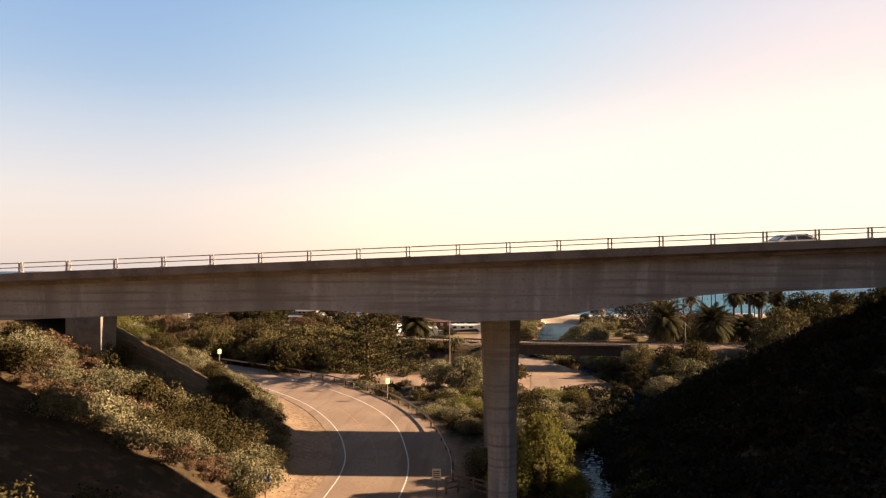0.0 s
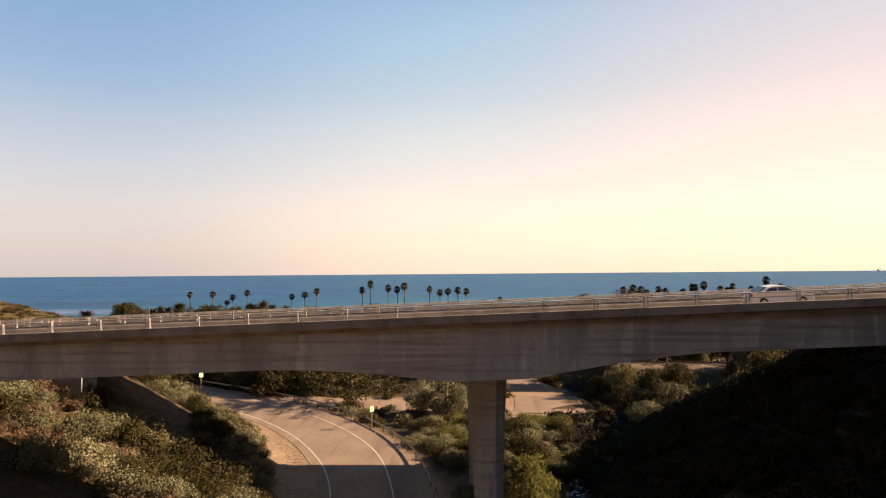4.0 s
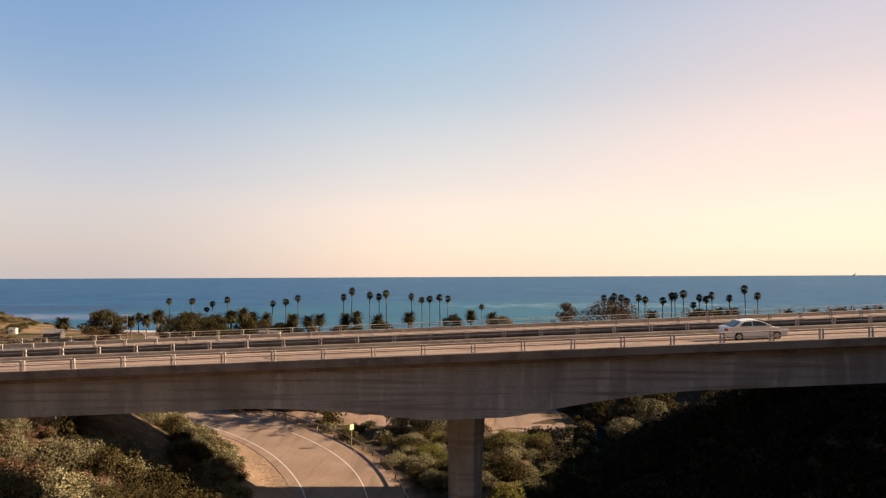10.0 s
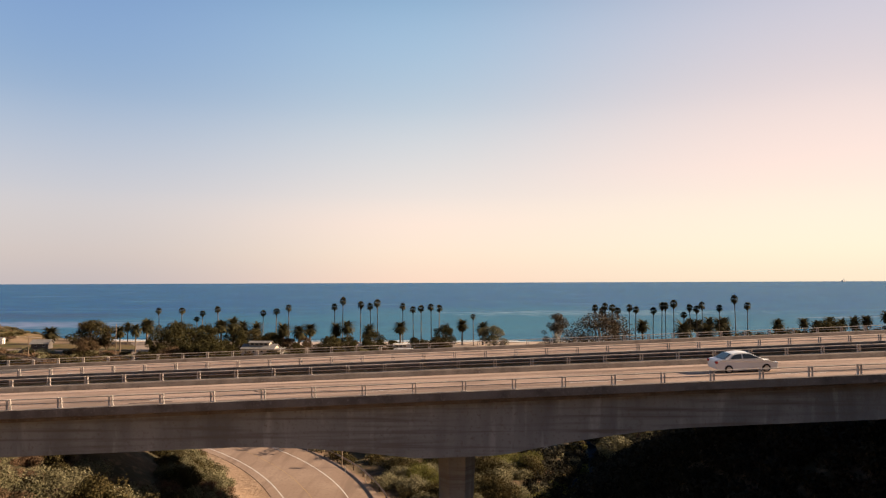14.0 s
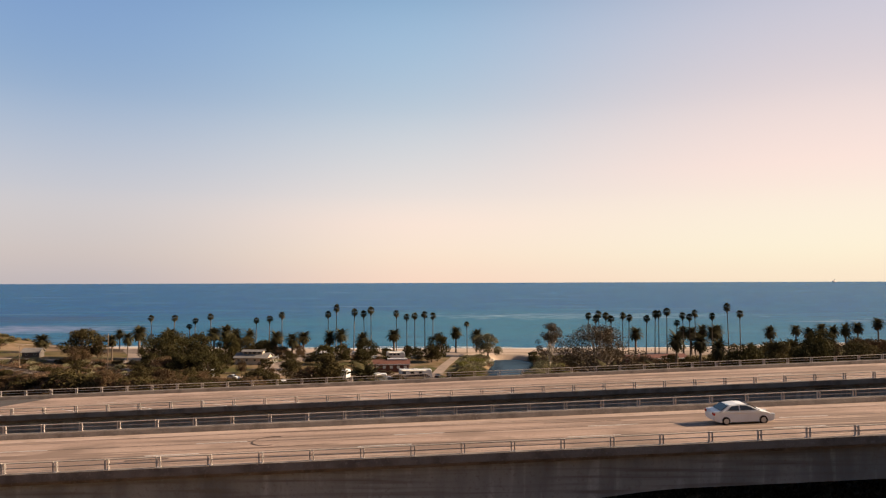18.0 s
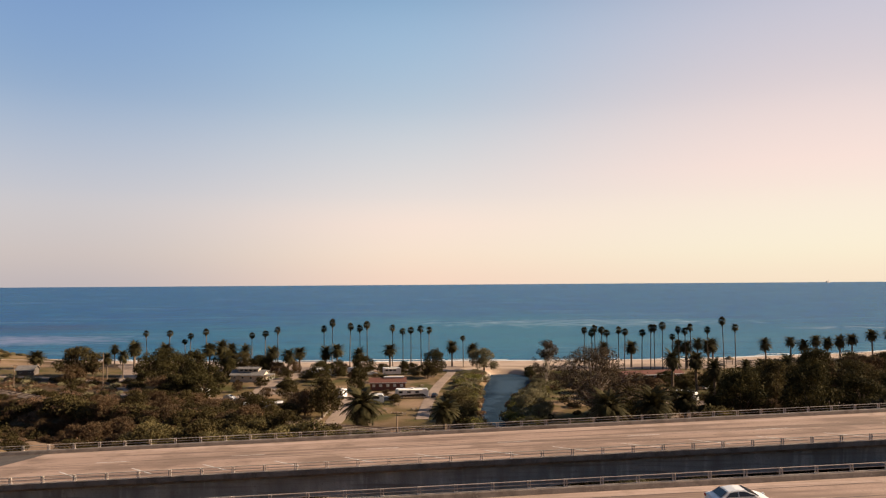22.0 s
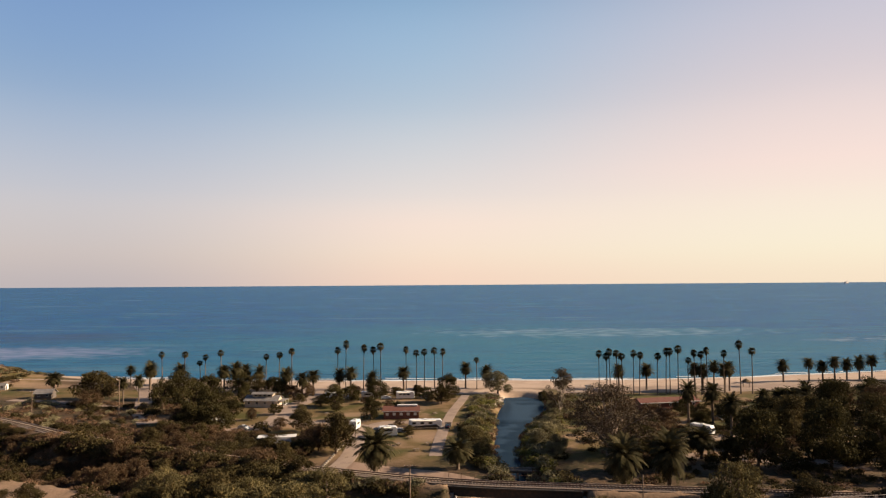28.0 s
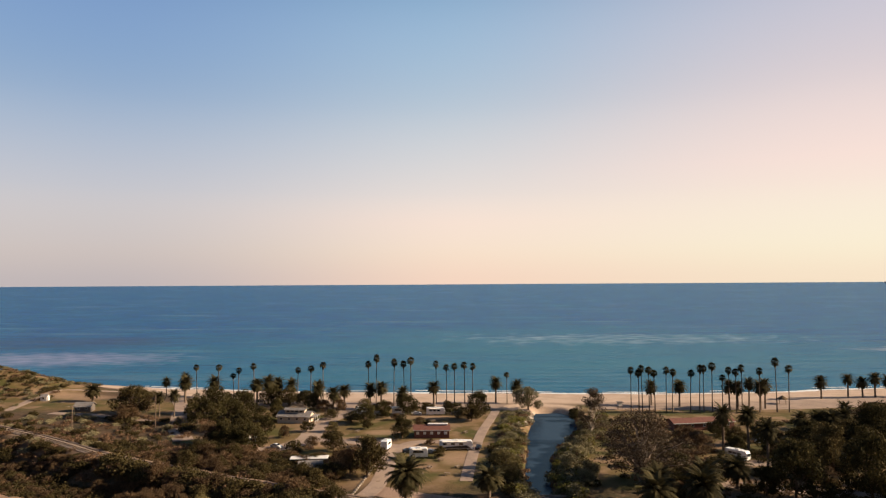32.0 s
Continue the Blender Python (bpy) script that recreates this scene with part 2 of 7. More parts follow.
def ground_material():
    m = bpy.data.materials.new("dry_ground")
    m.use_nodes = True
    nt = m.node_tree
    b = nt.nodes["Principled BSDF"]
    b.inputs["Roughness"].default_value = 0.95
    b.inputs["Specular IOR Level"].default_value = 0.1
    tc = nt.nodes.new("ShaderNodeTexCoord")
    at = nt.nodes.new("ShaderNodeAttribute")
    at.attribute_name = "cover"
    sep = nt.nodes.new("ShaderNodeSeparateColor")
    nt.links.new(at.outputs["Color"], sep.inputs[0])

    def noise_mix(a, c, scale, lo, hi):
        nz = nt.nodes.new("ShaderNodeTexNoise")
        nz.inputs["Scale"].default_value = scale
        nz.inputs["Detail"].default_value = 7
        nt.links.new(tc.outputs["Object"], nz.inputs["Vector"])
        mr = nt.nodes.new("ShaderNodeMapRange")
        mr.inputs["From Min"].default_value, mr.inputs["From Max"].default_value = lo, hi
        nt.links.new(nz.outputs[0], mr.inputs[0])
        mx = nt.nodes.new("ShaderNodeMix")
        mx.data_type = "RGBA"
        nt.links.new(mr.outputs[0], mx.inputs["Factor"])
        for k, v in (("A", a), ("B", c)):
            if isinstance(v, tuple):
                mx.inputs[k].default_value = (*v, 1)
            else:
                nt.links.new(v, mx.inputs[k])
        return mx.outputs["Result"]

    def by(sock, a, c):
        mx = nt.nodes.new("ShaderNodeMix")
        mx.data_type = "RGBA"
        nt.links.new(sock, mx.inputs["Factor"])
        nt.links.new(a, mx.inputs["A"])
        nt.links.new(c, mx.inputs["B"])
        return mx.outputs["Result"]

    scrub = noise_mix(noise_mix((0.090, 0.058, 0.035), (0.050, 0.041, 0.022), 0.12, 0.4, 0.6), (0.155, 0.098, 0.06), 0.9, 0.52, 0.72)
    grass = noise_mix(noise_mix((0.138, 0.095, 0.041), (0.076, 0.070, 0.022), 0.06, 0.46, 0.60), (0.215, 0.142, 0.082), 0.10, 0.49, 0.62)
    sand = noise_mix(noise_mix((0.46, 0.345, 0.26), (0.38, 0.28, 0.205), 0.1, 0.42, 0.62), (0.48, 0.37, 0.27), 1.2, 0.5, 0.75)
    dirt = noise_mix(noise_mix((0.36, 0.235, 0.15), (0.28, 0.185, 0.12), 0.2, 0.4, 0.62), (0.42, 0.29, 0.19), 1.5, 0.5, 0.75)
    cur = by(sep.outputs["Red"], scrub, grass)
    cur = by(sep.outputs["Green"], cur, sand)
    cur = by(sep.outputs["Blue"], cur, dirt)
    nt.links.new(cur, b.inputs["Base Color"])
    nz = nt.nodes.new("ShaderNodeTexNoise")
    nz.inputs["Scale"].default_value = 1.6
    nz.inputs["Detail"].default_value = 8
    nt.links.new(tc.outputs["Object"], nz.inputs["Vector"])
    bp = nt.nodes.new("ShaderNodeBump")
    bp.inputs["Strength"].default_value = 0.5
    bp.inputs["Distance"].default_value = 0.4
    nt.links.new(nz.outputs[0], bp.inputs["Height"])
    nt.links.new(bp.outputs[0], b.inputs["Normal"])
    return m


def water_material(name, shallow, deep, y0, y1, waves, foam_glints, gloss=0.3, patches=()):
    m = bpy.data.materials.new(name)
    m.use_nodes = True
    nt = m.node_tree
    b = nt.nodes["Principled BSDF"]
    b.inputs["Roughness"].default_value = 0.3
    b.inputs["IOR"].default_value = 1.33
    b.inputs["Specular IOR Level"].default_value = gloss
    tc = nt.nodes.new("ShaderNodeTexCoord")
    sep = nt.nodes.new("ShaderNodeSeparateXYZ")
    nt.links.new(tc.outputs["Object"], sep.inputs[0])
    mr = nt.nodes.new("ShaderNodeMapRange")
    mr.interpolation_type = "SMOOTHERSTEP"
    mr.inputs["From Min"].default_value, mr.inputs["From Max"].default_value = y0, y1
    nt.links.new(sep.outputs["Y"], mr.inputs[0])
    mx = nt.nodes.new("ShaderNodeMix")
    mx.data_type = "RGBA"
    mx.inputs["A"].default_value, mx.inputs["B"].default_value = (*shallow, 1), (*deep, 1)
    nt.links.new(mr.outputs[0], mx.inputs["Factor"])
    cur = mx.outputs["Result"]
    # noise layers that mix wave light, wave shade and glitter into the colour
    for scale, st, col, lo, hi in foam_glints:
        mp = nt.nodes.new("ShaderNodeMapping")
        mp.inputs["Scale"].default_value = st
        nt.links.new(tc.outputs["Object"], mp.inputs[0])
        nz = nt.nodes.new("ShaderNodeTexNoise")
        nz.inputs["Scale"].default_value = scale
        nz.inputs["Detail"].default_value = 8
        nz.inputs["Roughness"].default_value = 0.6
        nt.links.new(mp.outputs[0], nz.inputs["Vector"])
        r2 = nt.nodes.new("ShaderNodeMapRange")
        r2.inputs["From Min"].default_value, r2.inputs["From Max"].default_value = lo, hi
        nt.links.new(nz.outputs[0], r2.inputs[0])
        m2 = nt.nodes.new("ShaderNodeMix")
        m2.data_type = "RGBA"
        nt.links.new(r2.outputs[0], m2.inputs["Factor"])
        nt.links.new(cur, m2.inputs["A"])
        m2.inputs["B"].default_value = (*col, 1)
        cur = m2.outputs["Result"]
    # streaks inside ellipses: floating kelp, teal water, surf, and sun glitter painted pale
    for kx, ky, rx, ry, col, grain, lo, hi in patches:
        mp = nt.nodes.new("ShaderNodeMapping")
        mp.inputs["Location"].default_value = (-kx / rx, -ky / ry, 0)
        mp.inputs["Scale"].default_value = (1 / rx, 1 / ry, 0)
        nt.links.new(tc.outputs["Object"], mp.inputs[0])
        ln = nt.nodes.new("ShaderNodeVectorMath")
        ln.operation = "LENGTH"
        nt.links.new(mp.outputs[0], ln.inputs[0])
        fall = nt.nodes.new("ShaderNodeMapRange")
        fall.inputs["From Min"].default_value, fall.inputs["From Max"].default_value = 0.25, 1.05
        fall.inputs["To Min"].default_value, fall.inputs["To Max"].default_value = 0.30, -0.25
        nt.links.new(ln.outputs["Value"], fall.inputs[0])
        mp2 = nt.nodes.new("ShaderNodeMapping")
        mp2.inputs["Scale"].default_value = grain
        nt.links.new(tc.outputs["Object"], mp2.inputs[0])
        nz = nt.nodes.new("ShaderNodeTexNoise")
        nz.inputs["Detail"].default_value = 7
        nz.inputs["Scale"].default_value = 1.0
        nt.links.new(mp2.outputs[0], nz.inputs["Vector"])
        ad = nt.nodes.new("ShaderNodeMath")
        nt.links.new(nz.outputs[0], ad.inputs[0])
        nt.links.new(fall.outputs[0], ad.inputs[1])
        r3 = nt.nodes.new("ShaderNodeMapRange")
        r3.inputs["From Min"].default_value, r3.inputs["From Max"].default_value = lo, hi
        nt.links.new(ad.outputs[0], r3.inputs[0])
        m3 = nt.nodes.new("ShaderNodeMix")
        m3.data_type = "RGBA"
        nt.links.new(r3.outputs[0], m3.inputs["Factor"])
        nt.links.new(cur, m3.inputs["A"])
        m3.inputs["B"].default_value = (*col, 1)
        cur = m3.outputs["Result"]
    nt.links.new(cur, b.inputs["Base Color"])
    prev = None
    for scale, st, strength, dist in waves:
        mp = nt.nodes.new("ShaderNodeMapping")
        mp.inputs["Scale"].default_value = st
        nt.links.new(tc.outputs["Object"], mp.inputs[0])
        nz = nt.nodes.new("ShaderNodeTexNoise")
        nz.inputs["Scale"].default_value = scale
        nz.inputs["Detail"].default_value = 4
        nt.links.new(mp.outputs[0], nz.inputs["Vector"])
        bp = nt.nodes.new("ShaderNodeBump")
        bp.inputs["Strength"].default_value = strength
        bp.inputs["Distance"].default_value = dist
        nt.links.new(nz.outputs[0], bp.inputs["Height"])
        if prev:
            nt.links.new(prev, bp.inputs["Normal"])
        prev = bp.outputs[0]
    nt.links.new(prev, b.inputs["Normal"])
    if not gloss:
        b.inputs["Specular IOR Level"].default_value = 0.0
        gl = nt.nodes.new("ShaderNodeBsdfGlossy")
        gl.inputs["Roughness"].default_value = 0.22
        gl.inputs["Color"].default_value = (0.66, 0.92, 1.0, 1)
        nt.links.new(prev, gl.inputs["Normal"])
        ms = nt.nodes.new("ShaderNodeMixShader")
        # more sky in the water at low angles
        fr = nt.nodes.new("ShaderNodeFresnel")
        fr.inputs["IOR"].default_value = 1.33
        nt.links.new(prev, fr.inputs["Normal"])
        fm = nt.nodes.new("ShaderNodeMapRange")
        fm.inputs["To Min"].default_value, fm.inputs["To Max"].default_value = 0.04, 0.33 if y1 > 500 else 0.20
        nt.links.new(fr.outputs[0], fm.inputs[0])
        nt.links.new(fm.outputs[0], ms.inputs[0])
        nt.links.new(b.outputs[0], ms.inputs[1])
        nt.links.new(gl.outputs[0], ms.inputs[2])
        nt.links.new(ms.outputs[0], nt.nodes["Material Output"].inputs["Surface"])
    return m


# ---------------------------------------------------------------- mesh helpers


def mesh_of(name, verts, faces, material=None, smooth=False):
    me = bpy.data.meshes.new(name)
    me.from_pydata([tuple(v) for v in verts], [], [tuple(f) for f in faces])
    if material:
        me.materials.append(material)
    if smooth:
        me.polygons.foreach_set("use_smooth", [True] * len(me.polygons))
    me.update()
    return me


def quads(name, corners, material, per=4):
    """A mesh of many loose faces: corners is an array (n, per, 3)."""
    n = len(corners)
    me = bpy.data.meshes.new(name)
    me.vertices.add(n * per)
    me.vertices.foreach_set("co", np.ascontiguousarray(corners, dtype=np.float32).ravel())
    me.loops.add(n * per)
    me.loops.foreach_set("vertex_index", np.arange(n * per, dtype=np.int32))
    me.polygons.add(n)
    me.polygons.foreach_set("loop_start", np.arange(0, n * per, per, dtype=np.int32))
    me.materials.append(material)
    me.update(calc_edges=True)
    return me


def part(name, data, parent, label="", m=None):
    ob = new(name, data)
    if parent:
        ob.parent = parent
    if m is not None:
        ob.matrix_basis = m
    if label:
        ob["label"] = label
    return ob


def empty(name, m, label, category, group="", kind=""):
    ob = new(name)
    ob.empty_display_size = 0.2
    ob.matrix_basis = m
    return tagged(ob, label, category, group, kind)


def box_bm(bm, lo, hi, bevel=0.0):
    g = bmesh.ops.create_cube(bm, size=1)
    c, s = (Vector(lo) + Vector(hi)) / 2, Vector(hi) - Vector(lo)
    for v in g["verts"]:
        v.co = Vector((v.co.x * s.x, v.co.y * s.y, v.co.z * s.z)) + c
    if bevel:
        bmesh.ops.bevel(bm, geom=list({e for v in g["verts"] for e in v.link_edges}), offset=bevel, segments=2, affect="EDGES")


def bm_mesh(name, bm, material):
    me = bpy.data.meshes.new(name)
    bm.normal_update()
    bm.to_mesh(me)
    bm.free()
    me.materials.append(material)
    return me


def box_mesh(name, lo, hi, material, bevel=0.0):
    bm = bmesh.new()
    box_bm(bm, lo, hi, bevel)
    return bm_mesh(name, bm, material)


def tube(path, radii, sides=7):
    """Verts and faces of a tube along points, with its ends closed."""
    verts, faces = [], []
    n = len(path)
    for i, (p, r) in enumerate(zip(path, radii)):
        p = Vector(p)
        d = (Vector(path[min(i + 1, n - 1)]) - Vector(path[max(i - 1, 0)])).normalized()
        a = d.cross(Vector((0, 1, 0)) if abs(d.y) < 0.9 else Vector((1, 0, 0))).normalized()
        b = d.cross(a)
        for k in range(sides):
            t = 2 * math.pi * k / sides
            verts.append(p + (a * math.cos(t) + b * math.sin(t)) * r)
    for i in range(n - 1):
        for k in range(sides):
            q = (k + 1) % sides
            faces.append((i * sides + k, i * sides + q, (i + 1) * sides + q, (i + 1) * sides + k))
    faces.append(tuple(range(sides)))
    faces.append(tuple(range((n - 1) * sides, n * sides)))
    return verts, faces


def join_tubes(name, items, material):
    verts, faces = [], []
    for v, f in items:
        o = len(verts)
        verts += v
        faces += [tuple(i + o for i in q) for q in f]
    return mesh_of(name, verts, faces, material, True)


# ---------------------------------------------------------------- the lie of the land
def seg_dist(x, y, pts):
    """Distance to a line of points, the signed side (+ to its left) and the value carried along it."""
    best = np.full(np.shape(x), 1e9)
    side, val = np.zeros(np.shape(x)), np.zeros(np.shape(x))
    for (ax, ay, *av), (bx, by, *bv) in zip(pts[:-1], pts[1:]):
        dx, dy = bx - ax, by - ay
        t = np.clip(((x - ax) * dx + (y - ay) * dy) / (dx * dx + dy * dy), 0, 1)
        d = np.hypot(x - ax - t * dx, y - ay - t * dy)
        s = dx * (y - ay) - dy * (x - ax)
        near = d < best
        best = np.where(near, d, best)
        side = np.where(near, np.sign(s), side)
        val = np.where(near, av[0] + t * (bv[0] - av[0]), val) if av else val
    return best, side, val


def sstep(a, b, x):
    t = np.clip((x - a) / (b - a), 0, 1)
    return t * t * (3 - 2 * t)


# centre lines: x, y, z (or half width for the creek)
ROAD = [(-9.5, 8, 6.4), (-11.2, 40, 5.8), (-11.4, 58, 5.5), (-11.6, 66, 5.5), (-13.0, 74, 5.5), (-16.8, 85, 5.6), (-23.6, 97.5, 5.7), (-32.6, 109, 5.7), (-43, 118.5, 5.7), (-55, 127, 5.7), (-70, 137, 5.8), (-100, 148, 6.0), (-150, 165, 7)]
SIDE_ROAD = [(-44, 122.5, 5.7), (-25, 124, 5), (-5, 124.5, 3.8), (5, 128, 3.3), (10, 136, 3), (11, 150, 2.9), (9, 166, 2.9), (-2, 178, 2.9), (-18, 184, 2.9), (-31, 190, 2.9)]
CREEK = [(6, -30, 0.8), (8, 40, 0.9), (9.6, 64, 1.2), (11.0, 76, 1.5), (13.5, 90, 0.9), (22, 110, 0.8), (26, 128, 1.0), (24.5, 150, 2.0), (18, 180, 3.0), (15.2, 199, 3.2), (16.5, 222, 3.6), (20, 244, 5.0), (25, 268, 8.4), (29, 291, 9.0), (29, 306, 8.2), (28, 313, 5)]
YARD = [(11.5, 118, 3.5), (13, 128, 3.35), (13.5, 142, 3.1)]
RAIL = [(-420, 360, 9.6), (-300, 300, 9.6), (-176, 236, 9.4), (-143, 218, 9.3), (-113, 199, 9.2), (-82, 184.4, 9.1), (-52, 171.5, 9.0), (-21, 160, 9.0), (2, 153.5, 9.0), (24, 150.6, 9.0), (52, 147.5, 9.0), (110, 141, 9.0), (220, 132, 9), (420, 120, 9)]
PHI, GRADE, DECK_Y, DECK_Z, CROSS = radians(1.824), 0.035, 41.38, 26.08, -0.036
RB0, RB1 = 0.0, 27.0     # the railway bridge spans from x to x


def W(u, o, h):
    """A place on the road bridge: along it, across it from the near kerb, above that kerb's top."""
    c, s = math.cos(PHI), math.sin(PHI)
    return Vector((u * c - o * s, DECK_Y + u * s + o * c, DECK_Z + GRADE * u + h))


def SHORE(x):
    """Where the beach meets the sea: a bay with a point to the east."""
    x = np.asarray(x, float)
    e, w = np.clip(x - 30, 0, None), np.clip(30 - x, 0, None)
    return 372 + 0.0006 * e ** 2 + 0.00025 * w ** 2 + 18 * (np.clip(x - 240, 0, 260) / 55) ** 1.5


def H(x, y):
    x, y = np.asarray(x, float), np.asarray(y, float)
    shore = SHORE(x)
    floor = 5.3 - 2.7 * sstep(112, 185, y)
    floor = np.where(y > 280, floor - (floor - 1.9) * sstep(280, 325, y), floor)
    floor = floor * (1 - sstep(shore - 45, shore, y)) - 3.5 * sstep(shore - 8, shore + 40, y)
    # western plateau and slope
    d, side, rz = seg_dist(x, y, ROAD)
    top = 20.5 - 11.5 * sstep(105, 165, y) + 2.0 * sstep(-60, -160, x)
    rise = np.clip(d - 7.8, 0, None)
    hill = np.minimum(5.4 + rise * (0.50 + 0.12 * sstep(62, 74, y)), top + 2.5 - 2.5 * np.exp(-np.clip(d - 34, 0, None) / 14))
    z = np.where((side > 0) & (y < 168), np.maximum(floor, hill), floor)
    # eastern hill beyond the creek
    cx = np.interp(y, [p[1] for p in CREEK], [p[0] for p in CREEK])
    e = np.clip(x - cx - 2.5, 0, None)
    east_top = (24.5 + 0.02 * np.clip(x - 60, 0, 300)) * (1 - sstep(80, 114, y)) + 4.2 * sstep(80, 114, y)
    z = np.where((x > cx) & (y < 132), np.maximum(z, np.minimum(z + e * (0.60 - 0.18 * sstep(62, 96, y)), east_top)), z)
    # level dirt field beside the road on the west
    k = sstep(-52, -64, x) * (1 - sstep(-2, 5, y - 127 + 0.37 * x))
    z = np.where(k > 0.01, np.maximum(z, 5.9 * k), z)
    # headland and dunes to the west
    z = z + 14 * np.exp(-(((x + 272) / 45) ** 2 + ((y - 350) / 27) ** 2)) + 2.0 * np.exp(-(((x + 190) / 60) ** 2 + ((y - 300) / 40) ** 2))
    # hills inland, out of view, raised to hold low sky light off the bridges
    z = z + 75 * sstep(-25, -220, y) + 280 * sstep(-200, -1500, y)
    # creek
    d, _, hw = seg_dist(x, y, CREEK)
    bed = np.where(y < 150, 3.2 - 3.2 * sstep(60, 190, y), 0.0) - 0.7
    z = np.where((z > bed) & (y < 318), np.minimum(z, bed + np.clip(d - hw, 0, None) * 0.62 + 0.5 * sstep(0, 2, d - hw + 1)), z)
    # roads
    for line, half in ((ROAD, 6.2), (SIDE_ROAD, 4.2), (YARD, 6.6)):
        d, _, rz = seg_dist(x, y, line)
        k = 1 - sstep(half, half + 3.5, d)
        z = z * (1 - k) + (rz - 0.12) * k
    # railway embankment
    d, _, rz = seg_dist(x, y, RAIL)
    bank = rz - 0.35 - np.clip(d - 3.2, 0, None) * 0.6
    z = np.where((x < RB0 - 1) | (x > RB1 + 1), np.maximum(z, bank), z)
    # freeway approaches beyond the abutments
    c, s = math.cos(PHI), math.sin(PHI)
    u, o = x * c + (y - DECK_Y) * s, -x * s + (y - DECK_Y) * c
    road = DECK_Z + GRADE * np.clip(u, -300, 300) + CROSS * np.clip(o, 0, 43) - 1.0
    out = np.clip(np.maximum(-1.5 - o, o - 44.5), 0, None)
    k = (1 - sstep(0, 25, out)) * sstep(54, 63, np.abs(u + 2))
    z = z * (1 - k) + road * k
    return z


def ground_z(x, y):
    return float(H(x, y))


def build_ground():
    def axis(lo, hi, step, far):
        mid = np.arange(lo, hi + step / 2, step)
        right = hi + np.cumsum(step * 1.35 ** np.arange(1, 40))
        left = lo - np.cumsum(step * 1.35 ** np.arange(1, 40))
        a = np.concatenate([left[::-1], mid, right])
        return a[(a > -far) & (a < far)]
    xs, ys = axis(-170, 200, 1.6, 4600), axis(-10, 385, 1.6, 4600)
    ys = ys[ys < 900]
    X, Y = np.meshgrid(xs, ys)
    Z = H(X, Y)
    rng = np.random.RandomState(3)
    d, _, _ = seg_dist(X, Y, ROAD)
    d2, _, _ = seg_dist(X, Y, SIDE_ROAD)
    rough = np.minimum(sstep(7, 12, d), sstep(4.5, 8, d2)) * (1 - sstep(185, 215, Y)) * (np.abs(X) < 200)
    Z = Z + (rng.rand(*Z.shape) - 0.5) * 0.5 * rough
    ny, nx = X.shape
    verts = np.stack([X, Y, Z], -1).reshape(-1, 3)
    idx = np.arange(ny * nx).reshape(ny, nx)
    f = np.stack([idx[:-1, :-1], idx[:-1, 1:], idx[1:, 1:], idx[1:, :-1]], -1).reshape(-1, 4)
    me = bpy.data.meshes.new("ground")
    me.vertices.add(len(verts))
    me.vertices.foreach_set("co", verts.astype(np.float32).ravel())
    me.loops.add(f.size)
    me.loops.foreach_set("vertex_index", f.astype(np.int32).ravel())
    me.polygons.add(len(f))
    me.polygons.foreach_set("loop_start", np.arange(0, f.size, 4, dtype=np.int32))
    me.polygons.foreach_set("use_smooth", np.ones(len(f), dtype=bool))
    me.update(calc_edges=True)
    me.materials.append(ground_material())
    # what covers the ground: red grass, green sand, blue bare dirt
    shore = SHORE(X)
    deep = 50 - 26 * sstep(-140, -195, X)
    grass = sstep(185, 200, Y) * (1 - sstep(318, 330, Y)) * np.maximum(sstep(-125, -105, X), sstep(284, 300, Y)) + 0.9 * ((X < -48) & (Y < 118)) * (Y > 84) * sstep(-48, -62, X)
    grass = np.maximum(grass, sstep(-195, -215, X) * sstep(300, 320, Y) * (1 - sstep(shore - 34, shore - 24, Y)))
    sand = sstep(shore - deep, shore - deep + 10, Y) * (1 - sstep(310, 350, X))
    sand = np.maximum(sand, 1 - sstep(0.8, 1.1, np.hypot((X - 24) / 20, (Y - 318) / 11)))
    dirt = np.maximum((1 - sstep(7.5, 10.5, d)) * (Y < 135), (1 - sstep(5.0, 8, d2)) * (Y < 172))
    drail, _, _ = seg_dist(X, Y, RAIL)
    dirt = np.maximum(dirt, 0.7 * (1 - sstep(3.0, 5.0, drail)))
    dirt = np.maximum(dirt, 0.62 * sstep(-60, -70, X) * (1 - sstep(-3, 3, Y - 127 + 0.37 * X)) * (Y > 88))
    dirt = np.maximum(dirt, 0.28 * sstep(54, 62, X) * (1 - sstep(128, 138, X)) * sstep(178, 186, Y) * (1 - sstep(226, 236, Y)))
    for bx, by, rx, ry in ((-52, 246, 22, 9), (-60, 300, 16, 9), (-24, 238, 12, 6), (-10, 226, 7, 10), (-30, 292, 18, 6), (-84, 236, 14, 6), (-40, 262, 8, 5), (-205, 330, 20, 9)):
        dirt = np.maximum(dirt, 0.6 * (1 - sstep(0.6, 1.15, np.hypot((X - bx) / rx, (Y - by) / ry))))
    col = me.color_attributes.new("cover", "FLOAT_COLOR", "POINT")
    col.data.foreach_set("color", np.stack([np.clip(grass, 0, 1), np.clip(sand, 0, 1), np.clip(dirt, 0, 1), np.ones_like(grass)], -1).astype(np.float32).ravel())
    tagged(new("ground", me), "dry coastal valley ground with scrub, grass, dirt and beach sand", "ground", kind="structure")


build_ground()


